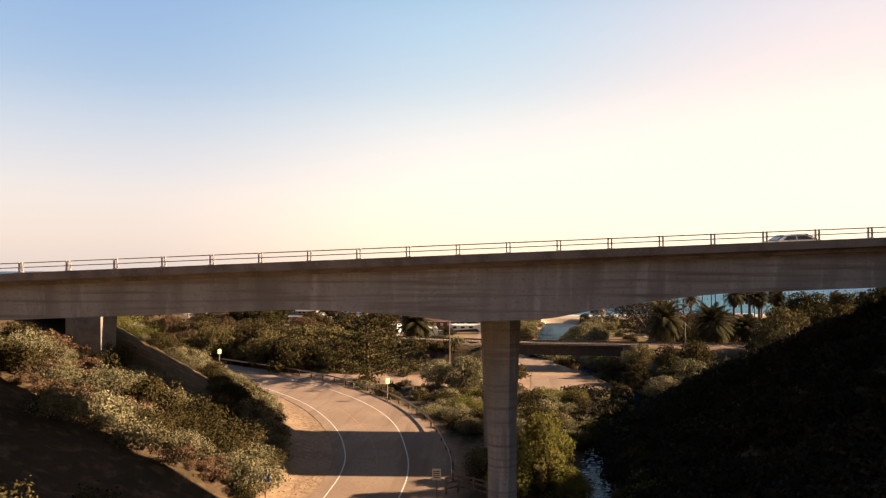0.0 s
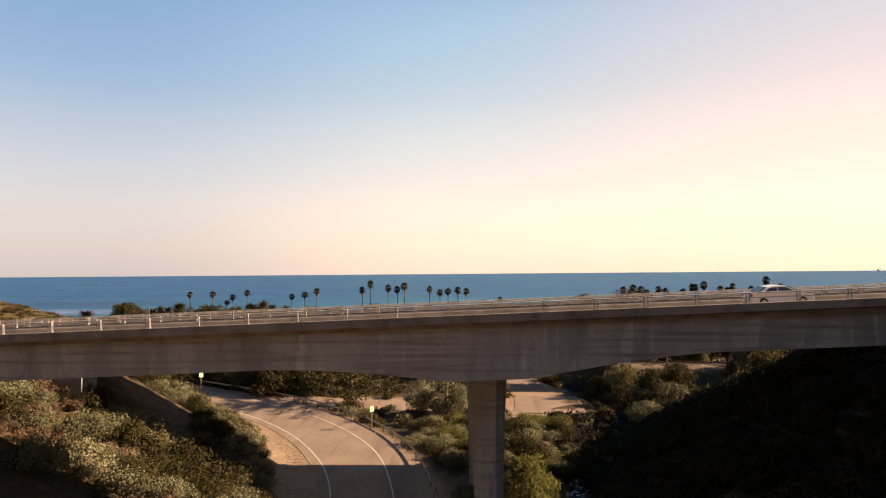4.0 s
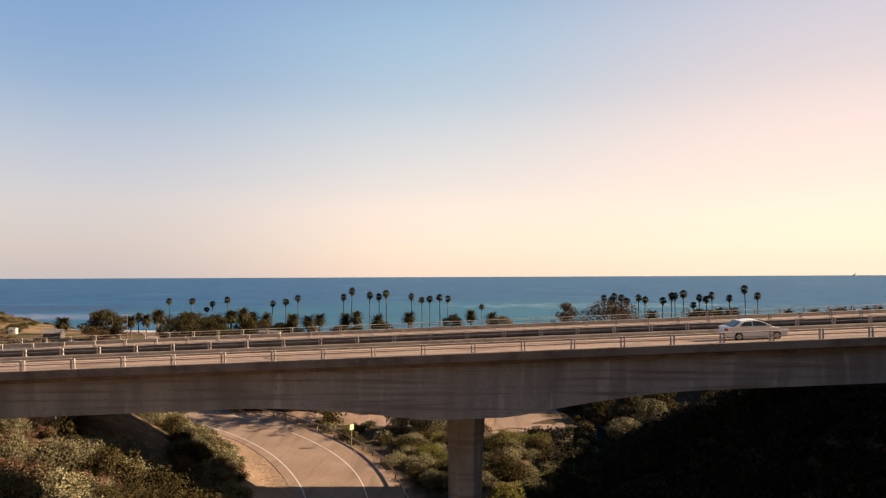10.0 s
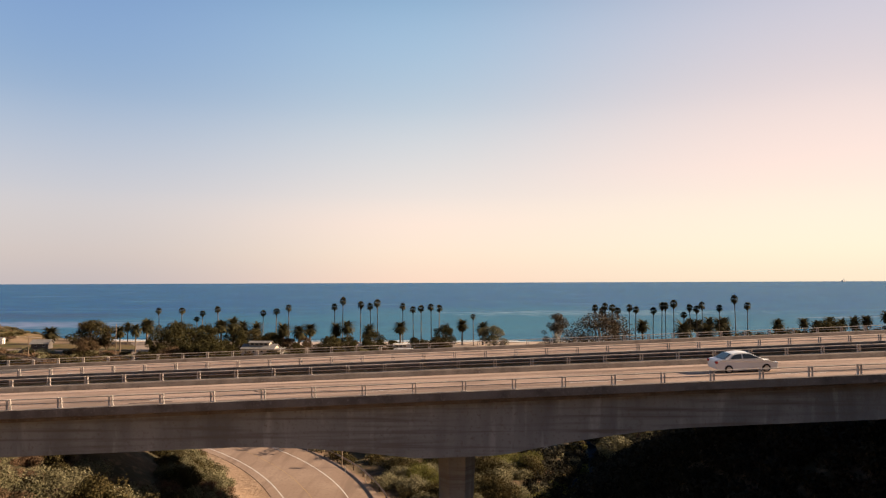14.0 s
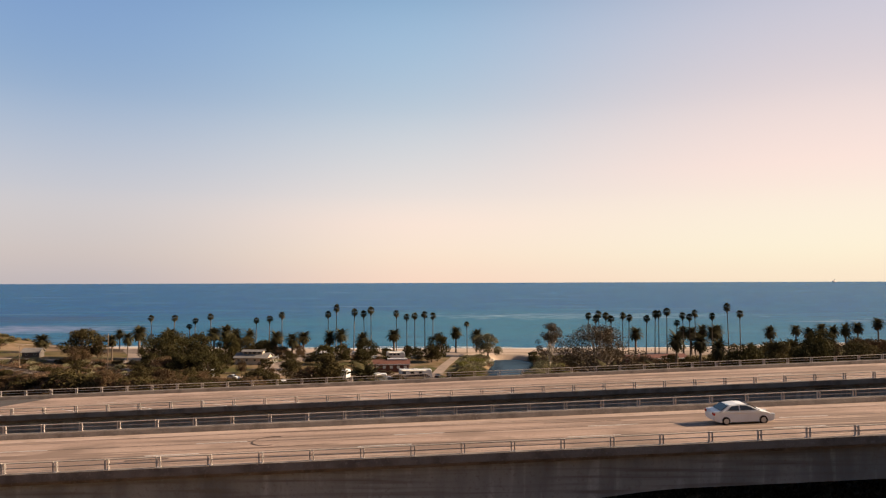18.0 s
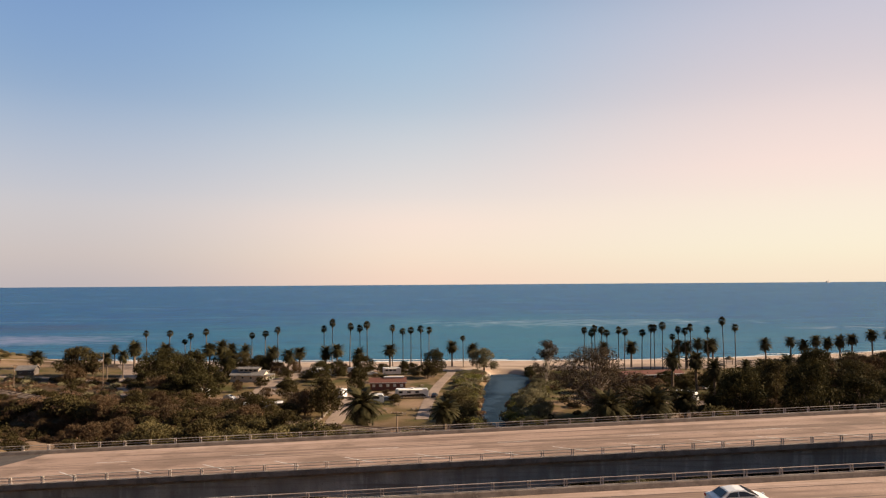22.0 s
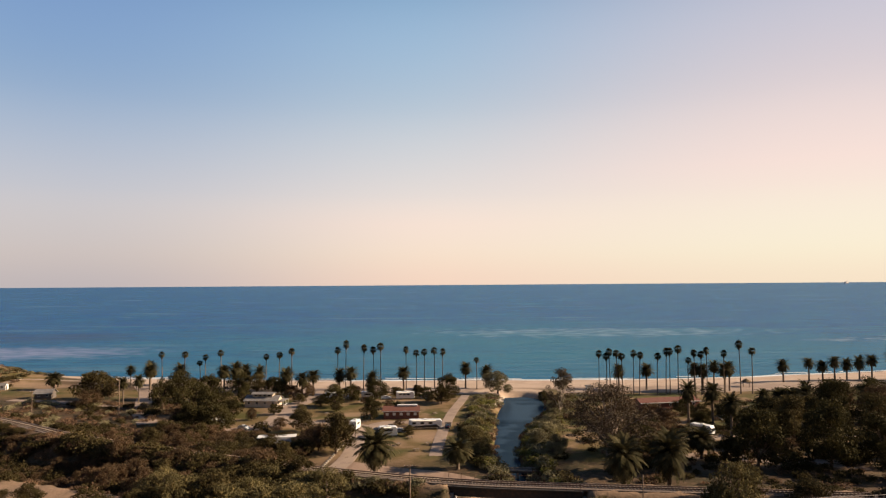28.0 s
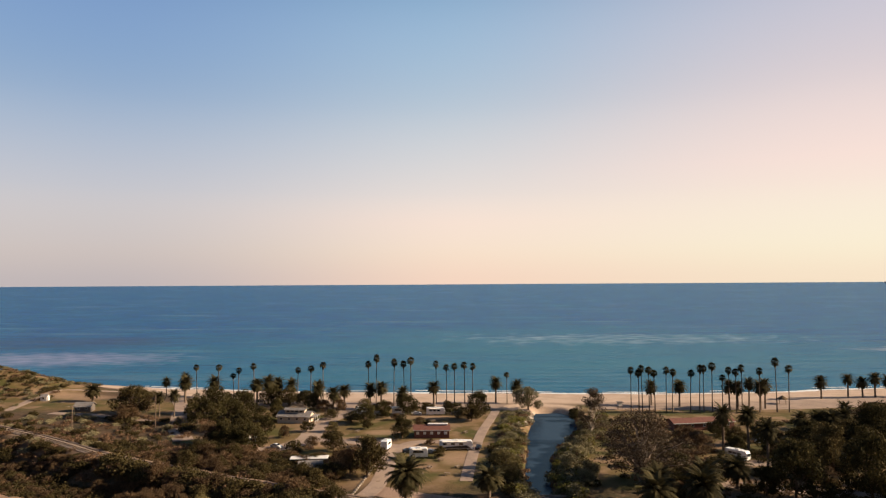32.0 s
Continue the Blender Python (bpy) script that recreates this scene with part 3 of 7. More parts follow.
def build_sea():
    xs = np.concatenate([-np.geomspace(4800, 30, 26), np.linspace(-20, 20, 3), np.geomspace(30, 4800, 26)])
    ys = np.concatenate([np.linspace(322, 420, 5), np.geomspace(470, 4850, 26)])
    X, Y = np.meshgrid(xs, ys)
    Z = 0.0 * X + 23 * sstep(900, 4850, Y)
    ny, nx = X.shape
    idx = np.arange(ny * nx).reshape(ny, nx)
    f = np.stack([idx[:-1, :-1], idx[:-1, 1:], idx[1:, 1:], idx[1:, :-1]], -1).reshape(-1, 4)
    # ripple bands and pale sun glitter are painted into the water's colour
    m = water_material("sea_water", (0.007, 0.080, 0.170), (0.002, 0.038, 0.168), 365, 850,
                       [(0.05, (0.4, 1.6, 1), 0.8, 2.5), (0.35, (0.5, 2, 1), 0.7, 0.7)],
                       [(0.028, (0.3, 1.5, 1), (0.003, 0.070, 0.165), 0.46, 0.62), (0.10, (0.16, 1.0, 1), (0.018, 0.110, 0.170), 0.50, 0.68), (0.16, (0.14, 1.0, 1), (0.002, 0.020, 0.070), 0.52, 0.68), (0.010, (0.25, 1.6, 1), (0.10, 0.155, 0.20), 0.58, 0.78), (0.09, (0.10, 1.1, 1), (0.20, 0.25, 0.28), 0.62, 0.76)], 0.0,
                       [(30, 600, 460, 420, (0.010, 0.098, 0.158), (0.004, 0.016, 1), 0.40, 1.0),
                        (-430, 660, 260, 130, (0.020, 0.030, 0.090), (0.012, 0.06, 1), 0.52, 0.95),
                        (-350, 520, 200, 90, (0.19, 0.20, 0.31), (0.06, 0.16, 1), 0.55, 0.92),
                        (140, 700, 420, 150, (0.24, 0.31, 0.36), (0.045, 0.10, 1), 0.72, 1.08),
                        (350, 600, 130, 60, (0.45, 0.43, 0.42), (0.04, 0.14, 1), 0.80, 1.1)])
    tagged(new("sea", mesh_of("sea", np.stack([X, Y, Z], -1).reshape(-1, 3), f, m, True)), "blue ocean with teal shallows and ripple glints painted into its colour", "sea", kind="structure")


build_sea()

# ---------------------------------------------------------------- creek water
def smooth_line(pts, step=1.5):
    """A soft curve through the points, in steps, as rows of x, y, z."""
    p = np.array([q[:3] for q in pts], float)
    out = []
    for i in range(len(p) - 1):
        a, b, c, d = p[max(i - 1, 0)], p[i], p[i + 1], p[min(i + 2, len(p) - 1)]
        n = max(2, int(np.linalg.norm((c - b)[:2]) / step))
        for k in range(n):
            t = k / n
            out.append(0.5 * (2 * b + (c - a) * t + (2 * a - 5 * b + 4 * c - d) * t * t + (3 * b - a - 3 * c + d) * t ** 3))
    out.append(p[-1])
    return np.array(out)


def offset_line(line, o, dz=0.0):
    """The line moved by o to its right."""
    t = np.gradient(line[:, :2], axis=0)
    t /= np.linalg.norm(t, axis=1)[:, None]
    q = line.copy()
    q[:, 0] += t[:, 1] * o
    q[:, 1] -= t[:, 0] * o
    q[:, 2] += dz
    return q


def ribbon(name, line, o0, o1, dz, material, thick=0.0, cross=1):
    rows = [offset_line(line, o0 + (o1 - o0) * k / cross, dz) for k in range(cross + 1)]
    n = len(line)
    verts = [v for r in rows for v in r]
    faces = [(k * n + i, k * n + i + 1, (k + 1) * n + i + 1, (k + 1) * n + i) for k in range(cross) for i in range(n - 1)]
    if thick:
        m = len(verts)
        verts += [v - np.array((0, 0, thick)) for v in verts]
        faces += [tuple(i + m for i in reversed(f)) for f in faces]
        for a in (0, cross):
            faces += [(a * n + i, a * n + i + 1, a * n + i + 1 + m, a * n + i + m) for i in range(n - 1)]
        faces += [(0, n, n + m, m), (n - 1, 2 * n - 1, 2 * n - 1 + m, n - 1 + m)] if cross == 1 else []
    me = mesh_of(name, verts, faces, material)
    bm = bmesh.new()
    bm.from_mesh(me)
    bmesh.ops.recalc_face_normals(bm, faces=bm.faces)
    bm.to_mesh(me)
    bm.free()
    return me


def build_creek():
    m = water_material("creek_water", (0.022, 0.034, 0.05), (0.018, 0.032, 0.055), 60, 300,
                       [(1.2, (1, 1, 1), 0.5, 0.12), (4.0, (1, 1, 1), 0.35, 0.05)], [], 0.0)
    line = smooth_line([(x, y, hw) for x, y, hw in CREEK if y > 30], 3)
    hw = line[:, 2].copy()
    line[:, 2] = np.where(line[:, 1] < 190, 3.2 - 3.2 * sstep(60, 190, line[:, 1]), 0.0) - 0.1 + 0.25 * sstep(150, 195, line[:, 1])
    a, b = offset_line(line, 1), offset_line(line, -1)
    n = len(line)
    verts = [c + (p - c) * np.array((w + 0.5, w + 0.5, 0)) for c, p, w in zip(line, a, hw)]
    verts += [c + (p - c) * np.array((w + 0.5, w + 0.5, 0)) for c, p, w in zip(line, b, hw)]
    faces = [(i, i + 1, n + i + 1, n + i) for i in range(n - 1)]
    tagged(new("creek", mesh_of("creek", verts, faces, m)), "still dark creek water widening into a lagoon", "creek", kind="structure")


build_creek()

# ---------------------------------------------------------------- canyon road
R_LINE, S_LINE = smooth_line(ROAD[:-2]), smooth_line(SIDE_ROAD)


def build_roads():
    road = tagged(new("road", ribbon("road", R_LINE, -4.6, 8.2, -0.09, M_ASPH, 0.25)), "curving two-lane asphalt road, faded and dusty", "road", kind="structure")
    part("edge_line", ribbon("edge_line", R_LINE, -3.33, -3.2, -0.082, M_WHITE), road, "worn white edge line")
    wide = (1.25 * sstep(70, 92, R_LINE[:, 1]))[:, None]
    outer = R_LINE * (1 - wide) + offset_line(R_LINE, 1.0) * wide
    part("edge_line", ribbon("edge_line", outer, 3.17, 3.3, -0.082, M_WHITE), road, "worn white edge line")
    part("centre_line", ribbon("centre_line", R_LINE, -0.035, 0.035, -0.082, M_YELLOW), road, "faded yellow centre line")
    tagged(new("side_road", ribbon("side_road", S_LINE, -4.4, 3.8, -0.07, M_ASPH, 0.2)), "narrow asphalt road leading under the railway", "road", kind="structure")
    tagged(new("paved_yard", ribbon("paved_yard", smooth_line(YARD), -6.4, 6.4, -0.075, M_ASPH, 0.2)), "dusty paved turnout beside the creek", "pavement", kind="structure")


build_roads()


def resample(line, step):
    d = np.r_[0, np.cumsum(np.linalg.norm(np.diff(line[:, :2], axis=0), axis=1))]
    s = np.arange(0, d[-1], step)
    return np.stack([np.interp(s, d, line[:, k]) for k in range(3)], -1)


def build_guardrail():
    line = R_LINE[(R_LINE[:, 1] > 62) & (R_LINE[:, 1] < 142)]
    wide = (1.6 * sstep(70, 95, line[:, 1]))[:, None]
    edge = offset_line(line, 7.5) * (1 - wide) + offset_line(line, 8.5) * wide
    back = offset_line(line, 7.62) * (1 - wide) + offset_line(line, 8.62) * wide
    g = empty("guard_rail", pose(0, 0, 0), "galvanised steel guard rail along the road bend", "guard rail")
    prof = [(0.0, 0.50), (0.05, 0.55), (0.0, 0.62), (0.05, 0.69), (0.0, 0.76)]
    n = len(edge)
    verts = []
    for a, h in prof:
        verts += [tuple(v) for v in offset_line(edge, -a, h)]
    faces = [(k * n + i, k * n + i + 1, (k + 1) * n + i + 1, (k + 1) * n + i) for k in range(4) for i in range(n - 1)]
    me = mesh_of("beam", verts, faces, M_STEEL, True)
    part("beam", me, g)
    post = box_mesh("post", (-0.08, -0.08, -0.6), (0.08, 0.08, 0.72), M_BARK, 0.01)
    for x, y, z in resample(back, 3.8):
        part("post", post, g, m=pose(x, y, z))


build_guardrail()

# ---------------------------------------------------------------- freeway bridges


def span_mesh(name, us, section, material, smooth=False):
    """section(u): a closed ring of (o, h) points."""
    verts, faces = [], []
    k = len(section(us[0]))
    for u in us:
        verts += [W(u, o, h) for o, h in section(u)]
    for i in range(len(us) - 1):
        for j in range(k):
            q = (j + 1) % k
            faces.append((i * k + j, i * k + q, (i + 1) * k + q, (i + 1) * k + j))
    faces += [tuple(range(k)), tuple(range((len(us) - 1) * k, len(us) * k))]
    me = mesh_of(name, verts, faces, material, smooth)
    bm = bmesh.new()
    bm.from_mesh(me)
    bmesh.ops.recalc_face_normals(bm, faces=bm.faces)
    bm.to_mesh(me)
    bm.free()
    return me


POST_GAP = 3.033


def web_depth(u, piers=(0.9,)):
    d = min(abs(u - p) for p in piers)
    t = min(max((d - 2.6) / 11.5, 0), 1)
    return 2.98 + 1.18 * (1 - t) ** 1.6


def build_bridge(name, o0, o1, label, piers):
    """One carriageway between its kerbs at o0 and o1."""
    b = empty(name, pose(*W(0, (o0 + o1) / 2, 0)), label, "bridge")
    inv = b.matrix_basis.inverted()
    h0, h1 = CROSS * o0, CROSS * o1
    us = np.linspace(-62, 62, 125)

    def girder(u):
        d = web_depth(u, piers)
        return [(o0 + 0.75, h0 - 0.62), (o0 + 0.95, h0 - d), (o1 - 0.95, h1 - d), (o1 - 0.75, h1 - 0.62)]
    part("girder", span_mesh("girder", us, girder, M_WEB), b, "haunched box girder of streaked concrete", inv)
    ends = np.linspace(-300, 300, 61)
    part("deck", span_mesh("deck", ends, lambda u: [(o0 + 0.36, h0 - 0.45), (o1 - 0.36, h1 - 0.45), (o1 - 0.36, h1 - 0.80), (o0 + 0.36, h0 - 0.80)], M_DECK), b, "sunlit worn concrete carriageway", inv)
    for s, o, h in ((1, o0, h0), (-1, o1, h1)):
        ring = [(o - 0.12 * s, h - 0.50), (o - 0.12 * s, h - 0.02), (o - 0.09 * s, h), (o + 0.20 * s, h), (o + 0.26 * s, h - 0.08), (o + 0.355 * s, h - 0.45), (o + 0.355 * s, h - 0.81), (o + 0.74 * s, h - 0.83), (o + 0.74 * s, h - 0.72)]
        part("kerb", span_mesh("kerb", np.linspace(-150, 150, 61), lambda u: ring, M_CURB), b, "concrete kerb with a stained fascia", inv)
    # columns with a flared eight-sided head
    for pu in piers:
        po = (o0 + o1) / 2
        rows = []
        top = W(pu, po, (h0 + h1) / 2 - web_depth(pu, piers) + 0.1)
        low = ground_z(top.x, top.y) - 0.8
        for z, sx, sy in ((top.z, 1.36, 1.5), (top.z - 1.2, 1.30, 1.42), (top.z - 3.5, 1.18, 1.25), (top.z - 7, 1.04, 1.1), (top.z - 10, 1.0, 1.05), (low, 1.0, 1.05)):
            if z < low:
                continue
            ring = [(sx, sy * 0.45), (sx * 0.45, sy), (-sx * 0.45, sy), (-sx, sy * 0.45), (-sx, -sy * 0.45), (-sx * 0.45, -sy), (sx * 0.45, -sy), (sx, -sy * 0.45)]
            rows.append([Vector((top.x + a, top.y + c, z)) for a, c in ring])
        verts = [v for r in rows for v in r]
        faces = [(i * 8 + k, i * 8 + (k + 1) % 8, i * 8 + 8 + (k + 1) % 8, i * 8 + 8 + k) for i in range(len(rows) - 1) for k in range(8)]
        me = mesh_of("column", verts, faces, M_WEB)
        bm = bmesh.new()
        bm.from_mesh(me)
        bmesh.ops.recalc_face_normals(bm, faces=bm.faces)
        bm.to_mesh(me)
        bm.free()
        part("column", me, b, "flared eight-sided concrete column", inv)
    if o0 > 5:
        wall = span_mesh("pier_wall", [-41.8, -38.2], lambda u: [(o0 - 0.9, h0 - 2.9), (o0 + 2.2, h0 - 2.9), (o0 + 1.8, h0 - 12), (o0 - 0.6, h0 - 12)], M_CURB)
        part("pier_wall", wall, b, "concrete pier wall, its edge in the sun", inv)
    # abutment walls at both ends
    for u0, u1 in ((-65, -61.8), (61.8, 65)):
        part("abutment", span_mesh("abutment", [u0, u1], lambda u: [(o0 + 0.5, h0 - 0.84), (o1 - 0.5, h1 - 0.84), (o1 - 0.5, h1 - 9), (o0 + 0.5, h0 - 9)], M_WEB), b, "", inv)
    return b


near_bridge = build_bridge("near_bridge", 0.0, 14.75, "concrete box girder freeway bridge with haunched span on columns", (0.9,))
far_bridge = build_bridge("far_bridge", 25.69, 42.83, "second parallel concrete freeway bridge beyond the gap", (0.9,))


def build_railing(o, u_first, lo, hi, side, label):
    h = CROSS * o
    r = empty("bridge_railing", pose(*W(0, o, h)), label, "railing", "bridge railings")
    inv = r.matrix_basis.inverted()
    us = np.linspace(lo, hi, int((hi - lo) / 6) + 2)
    for hh, rad, nm in ((0.60, 0.036, "top_rail"), (0.31, 0.027, "mid_rail")):
        v, f = tube([W(u, o + 0.04 * side, h + hh) for u in us], [rad] * len(us), 8)
        part(nm, mesh_of(nm, v, f, M_STEEL, True), r, "", inv)
    bm = bmesh.new()
    for d in (-0.105, 0.105):
        box_bm(bm, (d - 0.028, -0.06, 0), (d + 0.028, 0.10, 0.64), 0.01)
    box_bm(bm, (-0.16, -0.11, 0), (0.16, 0.13, 0.025))
    box_bm(bm, (-0.10, -0.03, 0.56), (0.10, 0.07, 0.62))
    post = bm_mesh("post", bm, M_STEEL)
    k0 = math.ceil((lo - u_first) / POST_GAP)
    k1 = math.floor((hi - u_first) / POST_GAP)
    for k in range(k0, k1 + 1):
        p = W(u_first + k * POST_GAP, o, h)
        part("post", post, r, m=inv @ Matrix.Translation(p) @ pose(0, 0, 0, 0, 0, 1.824 if side > 0 else 181.824))


build_railing(0.02, 1.09, -50, 50, 1, "galvanised double-post bridge railing on the near kerb")
build_railing(14.73, -13.84, -60, 62, -1, "galvanised railing beside the gap between the bridges")
build_railing(25.71, -16.8, -70, 70, 1, "galvanised railing on the inner kerb of the far bridge")
build_railing(42.81, -31.46, -85, 85, -1, "galvanised railing on the seaward kerb")


def build_lane_marks():
    """Broken lane lines, edge lines and joints on both carriageways."""
    def strip(bm, u0, u1, o, w, lift=0.018, skew=0.0):
        h = -0.45 + CROSS * o + lift
        v = [bm.verts.new(W(a, o + b + (skew if a == u1 else 0), h + CROSS * (b + (skew if a == u1 else 0)))) for a, b in ((u0, -w), (u1, -w), (u1, w), (u0, w))]
        bm.faces.new(v)
    for o_lines, owner, first in (((5.69, 9.3), near_bridge, (-5.79, -3.49)), ((35.8,), far_bridge, (-7.75,))):
        inv = owner.matrix_basis.inverted()
        for o, u_ref in zip(o_lines, first):
            for k in range(-7, 8):
                bm = bmesh.new()
                gap = 14.45 if owner is near_bridge else 14.97
                strip(bm, u_ref + k * gap, u_ref + k * gap + 3.7, o, 0.065)
                part("lane_dash", bm_mesh("lane_dash", bm, M_WHITE), owner, "", inv)
            bm = bmesh.new()
            strip(bm, -120, 120, o + 0.02, 0.05, 0.012)
            part("joint", bm_mesh("joint", bm, M_DARKASPH), owner, "dark lengthwise pavement joint", inv)
    inv = near_bridge.matrix_basis.inverted()
    for o, w in ((1.55, 0.06), (2.6, 0.035), (12.7, 0.035)):
        bm = bmesh.new()
        strip(bm, -120, 120, o, w, 0.012)
        part("joint", bm_mesh("joint", bm, M_DARKASPH), near_bridge, "dark lengthwise pavement joint", inv)
    inv = far_bridge.matrix_basis.inverted()
    for k in range(-1, 14):
        bm = bmesh.new()
        strip(bm, -39.8 + k * 7.52, -36.4 + k * 7.52, 32.2, 0.09, 0.018, -3.2)
        part("shoulder_tick", bm_mesh("shoulder_tick", bm, M_WHITE), far_bridge, "slanting white shoulder mark", inv)
    for o in (27.9, 32.6, 34.2, 37.4, 39.2):
        bm = bmesh.new()
        strip(bm, -47, 120, o, 0.03, 0.012)
        part("joint", bm_mesh("joint", bm, M_SKID), far_bridge, "dark lengthwise pavement joint", inv)
    for owner, lo, hi in ((near_bridge, 0.42, 1.45), (near_bridge, 12.75, 14.32), (far_bridge, 26.12, 27.85), (far_bridge, 40.6, 42.42)):
        bm = bmesh.new()
        strip(bm, -120 if owner is near_bridge else -48, 120, (lo + hi) / 2, (hi - lo) / 2, 0.007)
        part("shoulder", bm_mesh("shoulder", bm, M_SHOULDER), owner, "paler pinkish concrete shoulder", owner.matrix_basis.inverted())
    # a curved tyre mark on the near carriageway, and wheel tracks
    inv = near_bridge.matrix_basis.inverted()
    bm = bmesh.new()
    ring = []
    for k in range(15):
        a = radians(70 + 220 * k / 14)
        for r in (1.0, 1.12):
            ring.append(bm.verts.new(W(-12.5 + 1.25 * r * math.cos(a), 9.2 + 1.55 * r * math.sin(a), -0.45 + CROSS * (9.2 + 1.55 * r * math.sin(a)) + 0.016)))
    for k in range(14):
        bm.faces.new((ring[2 * k], ring[2 * k + 1], ring[2 * k + 3], ring[2 * k + 2]))
    part("skid_mark", bm_mesh("skid_mark", bm, M_SKID), near_bridge, "curved black tyre mark", inv)
    for u0, u1, o, w, sk in ((-31.5, -29, 4.6, 0.10, 0.1), (-21, -18.2, 4.4, 0.16, 0.15), (-15.5, -8.0, 6.6, 0.05, 0.5), (-4, 3, 3.4, 0.07, 0.2), (8, 14, 11.4, 0.06, -0.2), (24, 31, 3.2, 0.08, 0.2), (34, 39, 7.3, 0.05, 0.3), (-44, -38, 11.0, 0.06, 0.2)):
        bm = bmesh.new()
        strip(bm, u0, u1, o, w, 0.014, sk)
        part("tyre_mark", bm_mesh("tyre_mark", bm, M_SKID), near_bridge, "faint dark tyre streak", inv)
    inv = far_bridge.matrix_basis.inverted()
    # darker asphalt approach west of the far bridge, with a slanting joint
    bm = bmesh.new()
    z = lambda o: CROSS * o - 0.428
    pts = [(-120, 26.4), (-52.0, 26.4), (-46.5, 42.3), (-120, 42.3)]
    bm.faces.new([bm.verts.new(W(u, o, z(o))) for u, o in pts])
    part("approach_slab", bm_mesh("approach_slab", bm, M_DARKASPH), far_bridge, "darker asphalt approach", inv)


build_lane_marks()


# ---------------------------------------------------------------- railway
T_LINE = smooth_line(RAIL, 4)
M_BALLAST = mat("ballast", (0.17, 0.13, 0.105), 0.95, 0.1, [(2.5, (1, 1, 1), (0.25, 0.19, 0.15), 0.45, 0.65), (12, (1, 1, 1), (0.1, 0.08, 0.065), 0.5, 0.7)], (8, 0.8))
M_RUST = mat("rusty_steel", (0.11, 0.06, 0.04), 0.7, 0.4, [(2, (1, 1, 1), (0.07, 0.045, 0.035), 0.45, 0.65)])
M_TIE = mat("sleeper", (0.21, 0.165, 0.13), 0.95, 0.1, rnd=0.3)


def build_railway():
    rw = tagged(new("railway", ribbon("railway", T_LINE, -2.3, 2.3, -0.18, M_BALLAST, 0.35)), "single railway track on ballast", "railway", kind="structure")
    for o in (-0.72, 0.72):
        part("rail", ribbon("rail", T_LINE, o - 0.05, o + 0.05, 0.22, M_RUST, 0.2), rw, "rust-brown steel rail")
    line = resample(T_LINE[(T_LINE[:, 0] > -190) & (T_LINE[:, 0] < 130)], 0.75)
    t = np.gradient(line[:, :2], axis=0)
    t /= np.linalg.norm(t, axis=1)[:, None]
    verts, faces = [], []
    for (x, y, z), (a, b) in zip(line, t):
        o = len(verts)
        for hz in (-0.18, 0.01):
            for sa, sb in ((-0.12, -1.25), (0.12, -1.25), (0.12, 1.25), (-0.12, 1.25)):
                verts.append((x + a * sa + b * sb, y + b * sa - a * sb, z + hz))
        faces += [(o + 4, o + 5, o + 6, o + 7), (o, o + 1, o + 5, o + 4), (o + 1, o + 2, o + 6, o + 5), (o + 2, o + 3, o + 7, o + 6), (o + 3, o, o + 4, o + 7)]
    ob = part("sleepers", mesh_of("sleepers", verts, faces, M_TIE), rw)
    ob["kind"] = "stuff"


build_railway()


def build_rail_bridge():
    line = T_LINE[(T_LINE[:, 0] > RB0 - 3) & (T_LINE[:, 0] < RB1 + 3)]
    b = empty("railway_bridge", pose(13, 152, 0), "dark steel girder railway bridge over road and creek", "bridge")
    inv = b.matrix_basis.inverted()
    for o in (-2.1, 2.1):
        part("girder", ribbon("girder", line, o - 0.15, o + 0.15, -0.2, M_DSTEEL, 2.5), b, "", inv)
        part("handrail", ribbon("handrail", line, o * 1.35 - 0.03, o * 1.35 + 0.03, 0.95, M_RUST, 0.06), b, "", inv)
    part("floor", ribbon("floor", line, -2.9, 2.9, -0.42, M_DSTEEL, 0.3), b, "", inv)
    for o in (-2.84, 2.84):
        for p in resample(offset_line(line, o), 3.0):
            part("stanchion", box_mesh("stanchion", (-0.04, -0.04, 0), (0.04, 0.04, 1.3), M_RUST), b, "", inv @ pose(p[0], p[1], p[2] - 0.42))
    for x in (RB0 - 1.2, RB1 + 1.2):
        y = np.interp(x, T_LINE[:, 0], T_LINE[:, 1])
        lo = ground_z(x, y) - 0.5 if x == 15.5 else 1.5
        part("support", box_mesh("support", (-0.9 if x != 15.5 else -0.5, -3.2, lo), (0.9 if x != 15.5 else 0.5, 3.2, 7.0), M_WEB, 0.05), b, "concrete bridge support", inv @ pose(x, y, 0, 0, 0, -7))


build_rail_bridge()

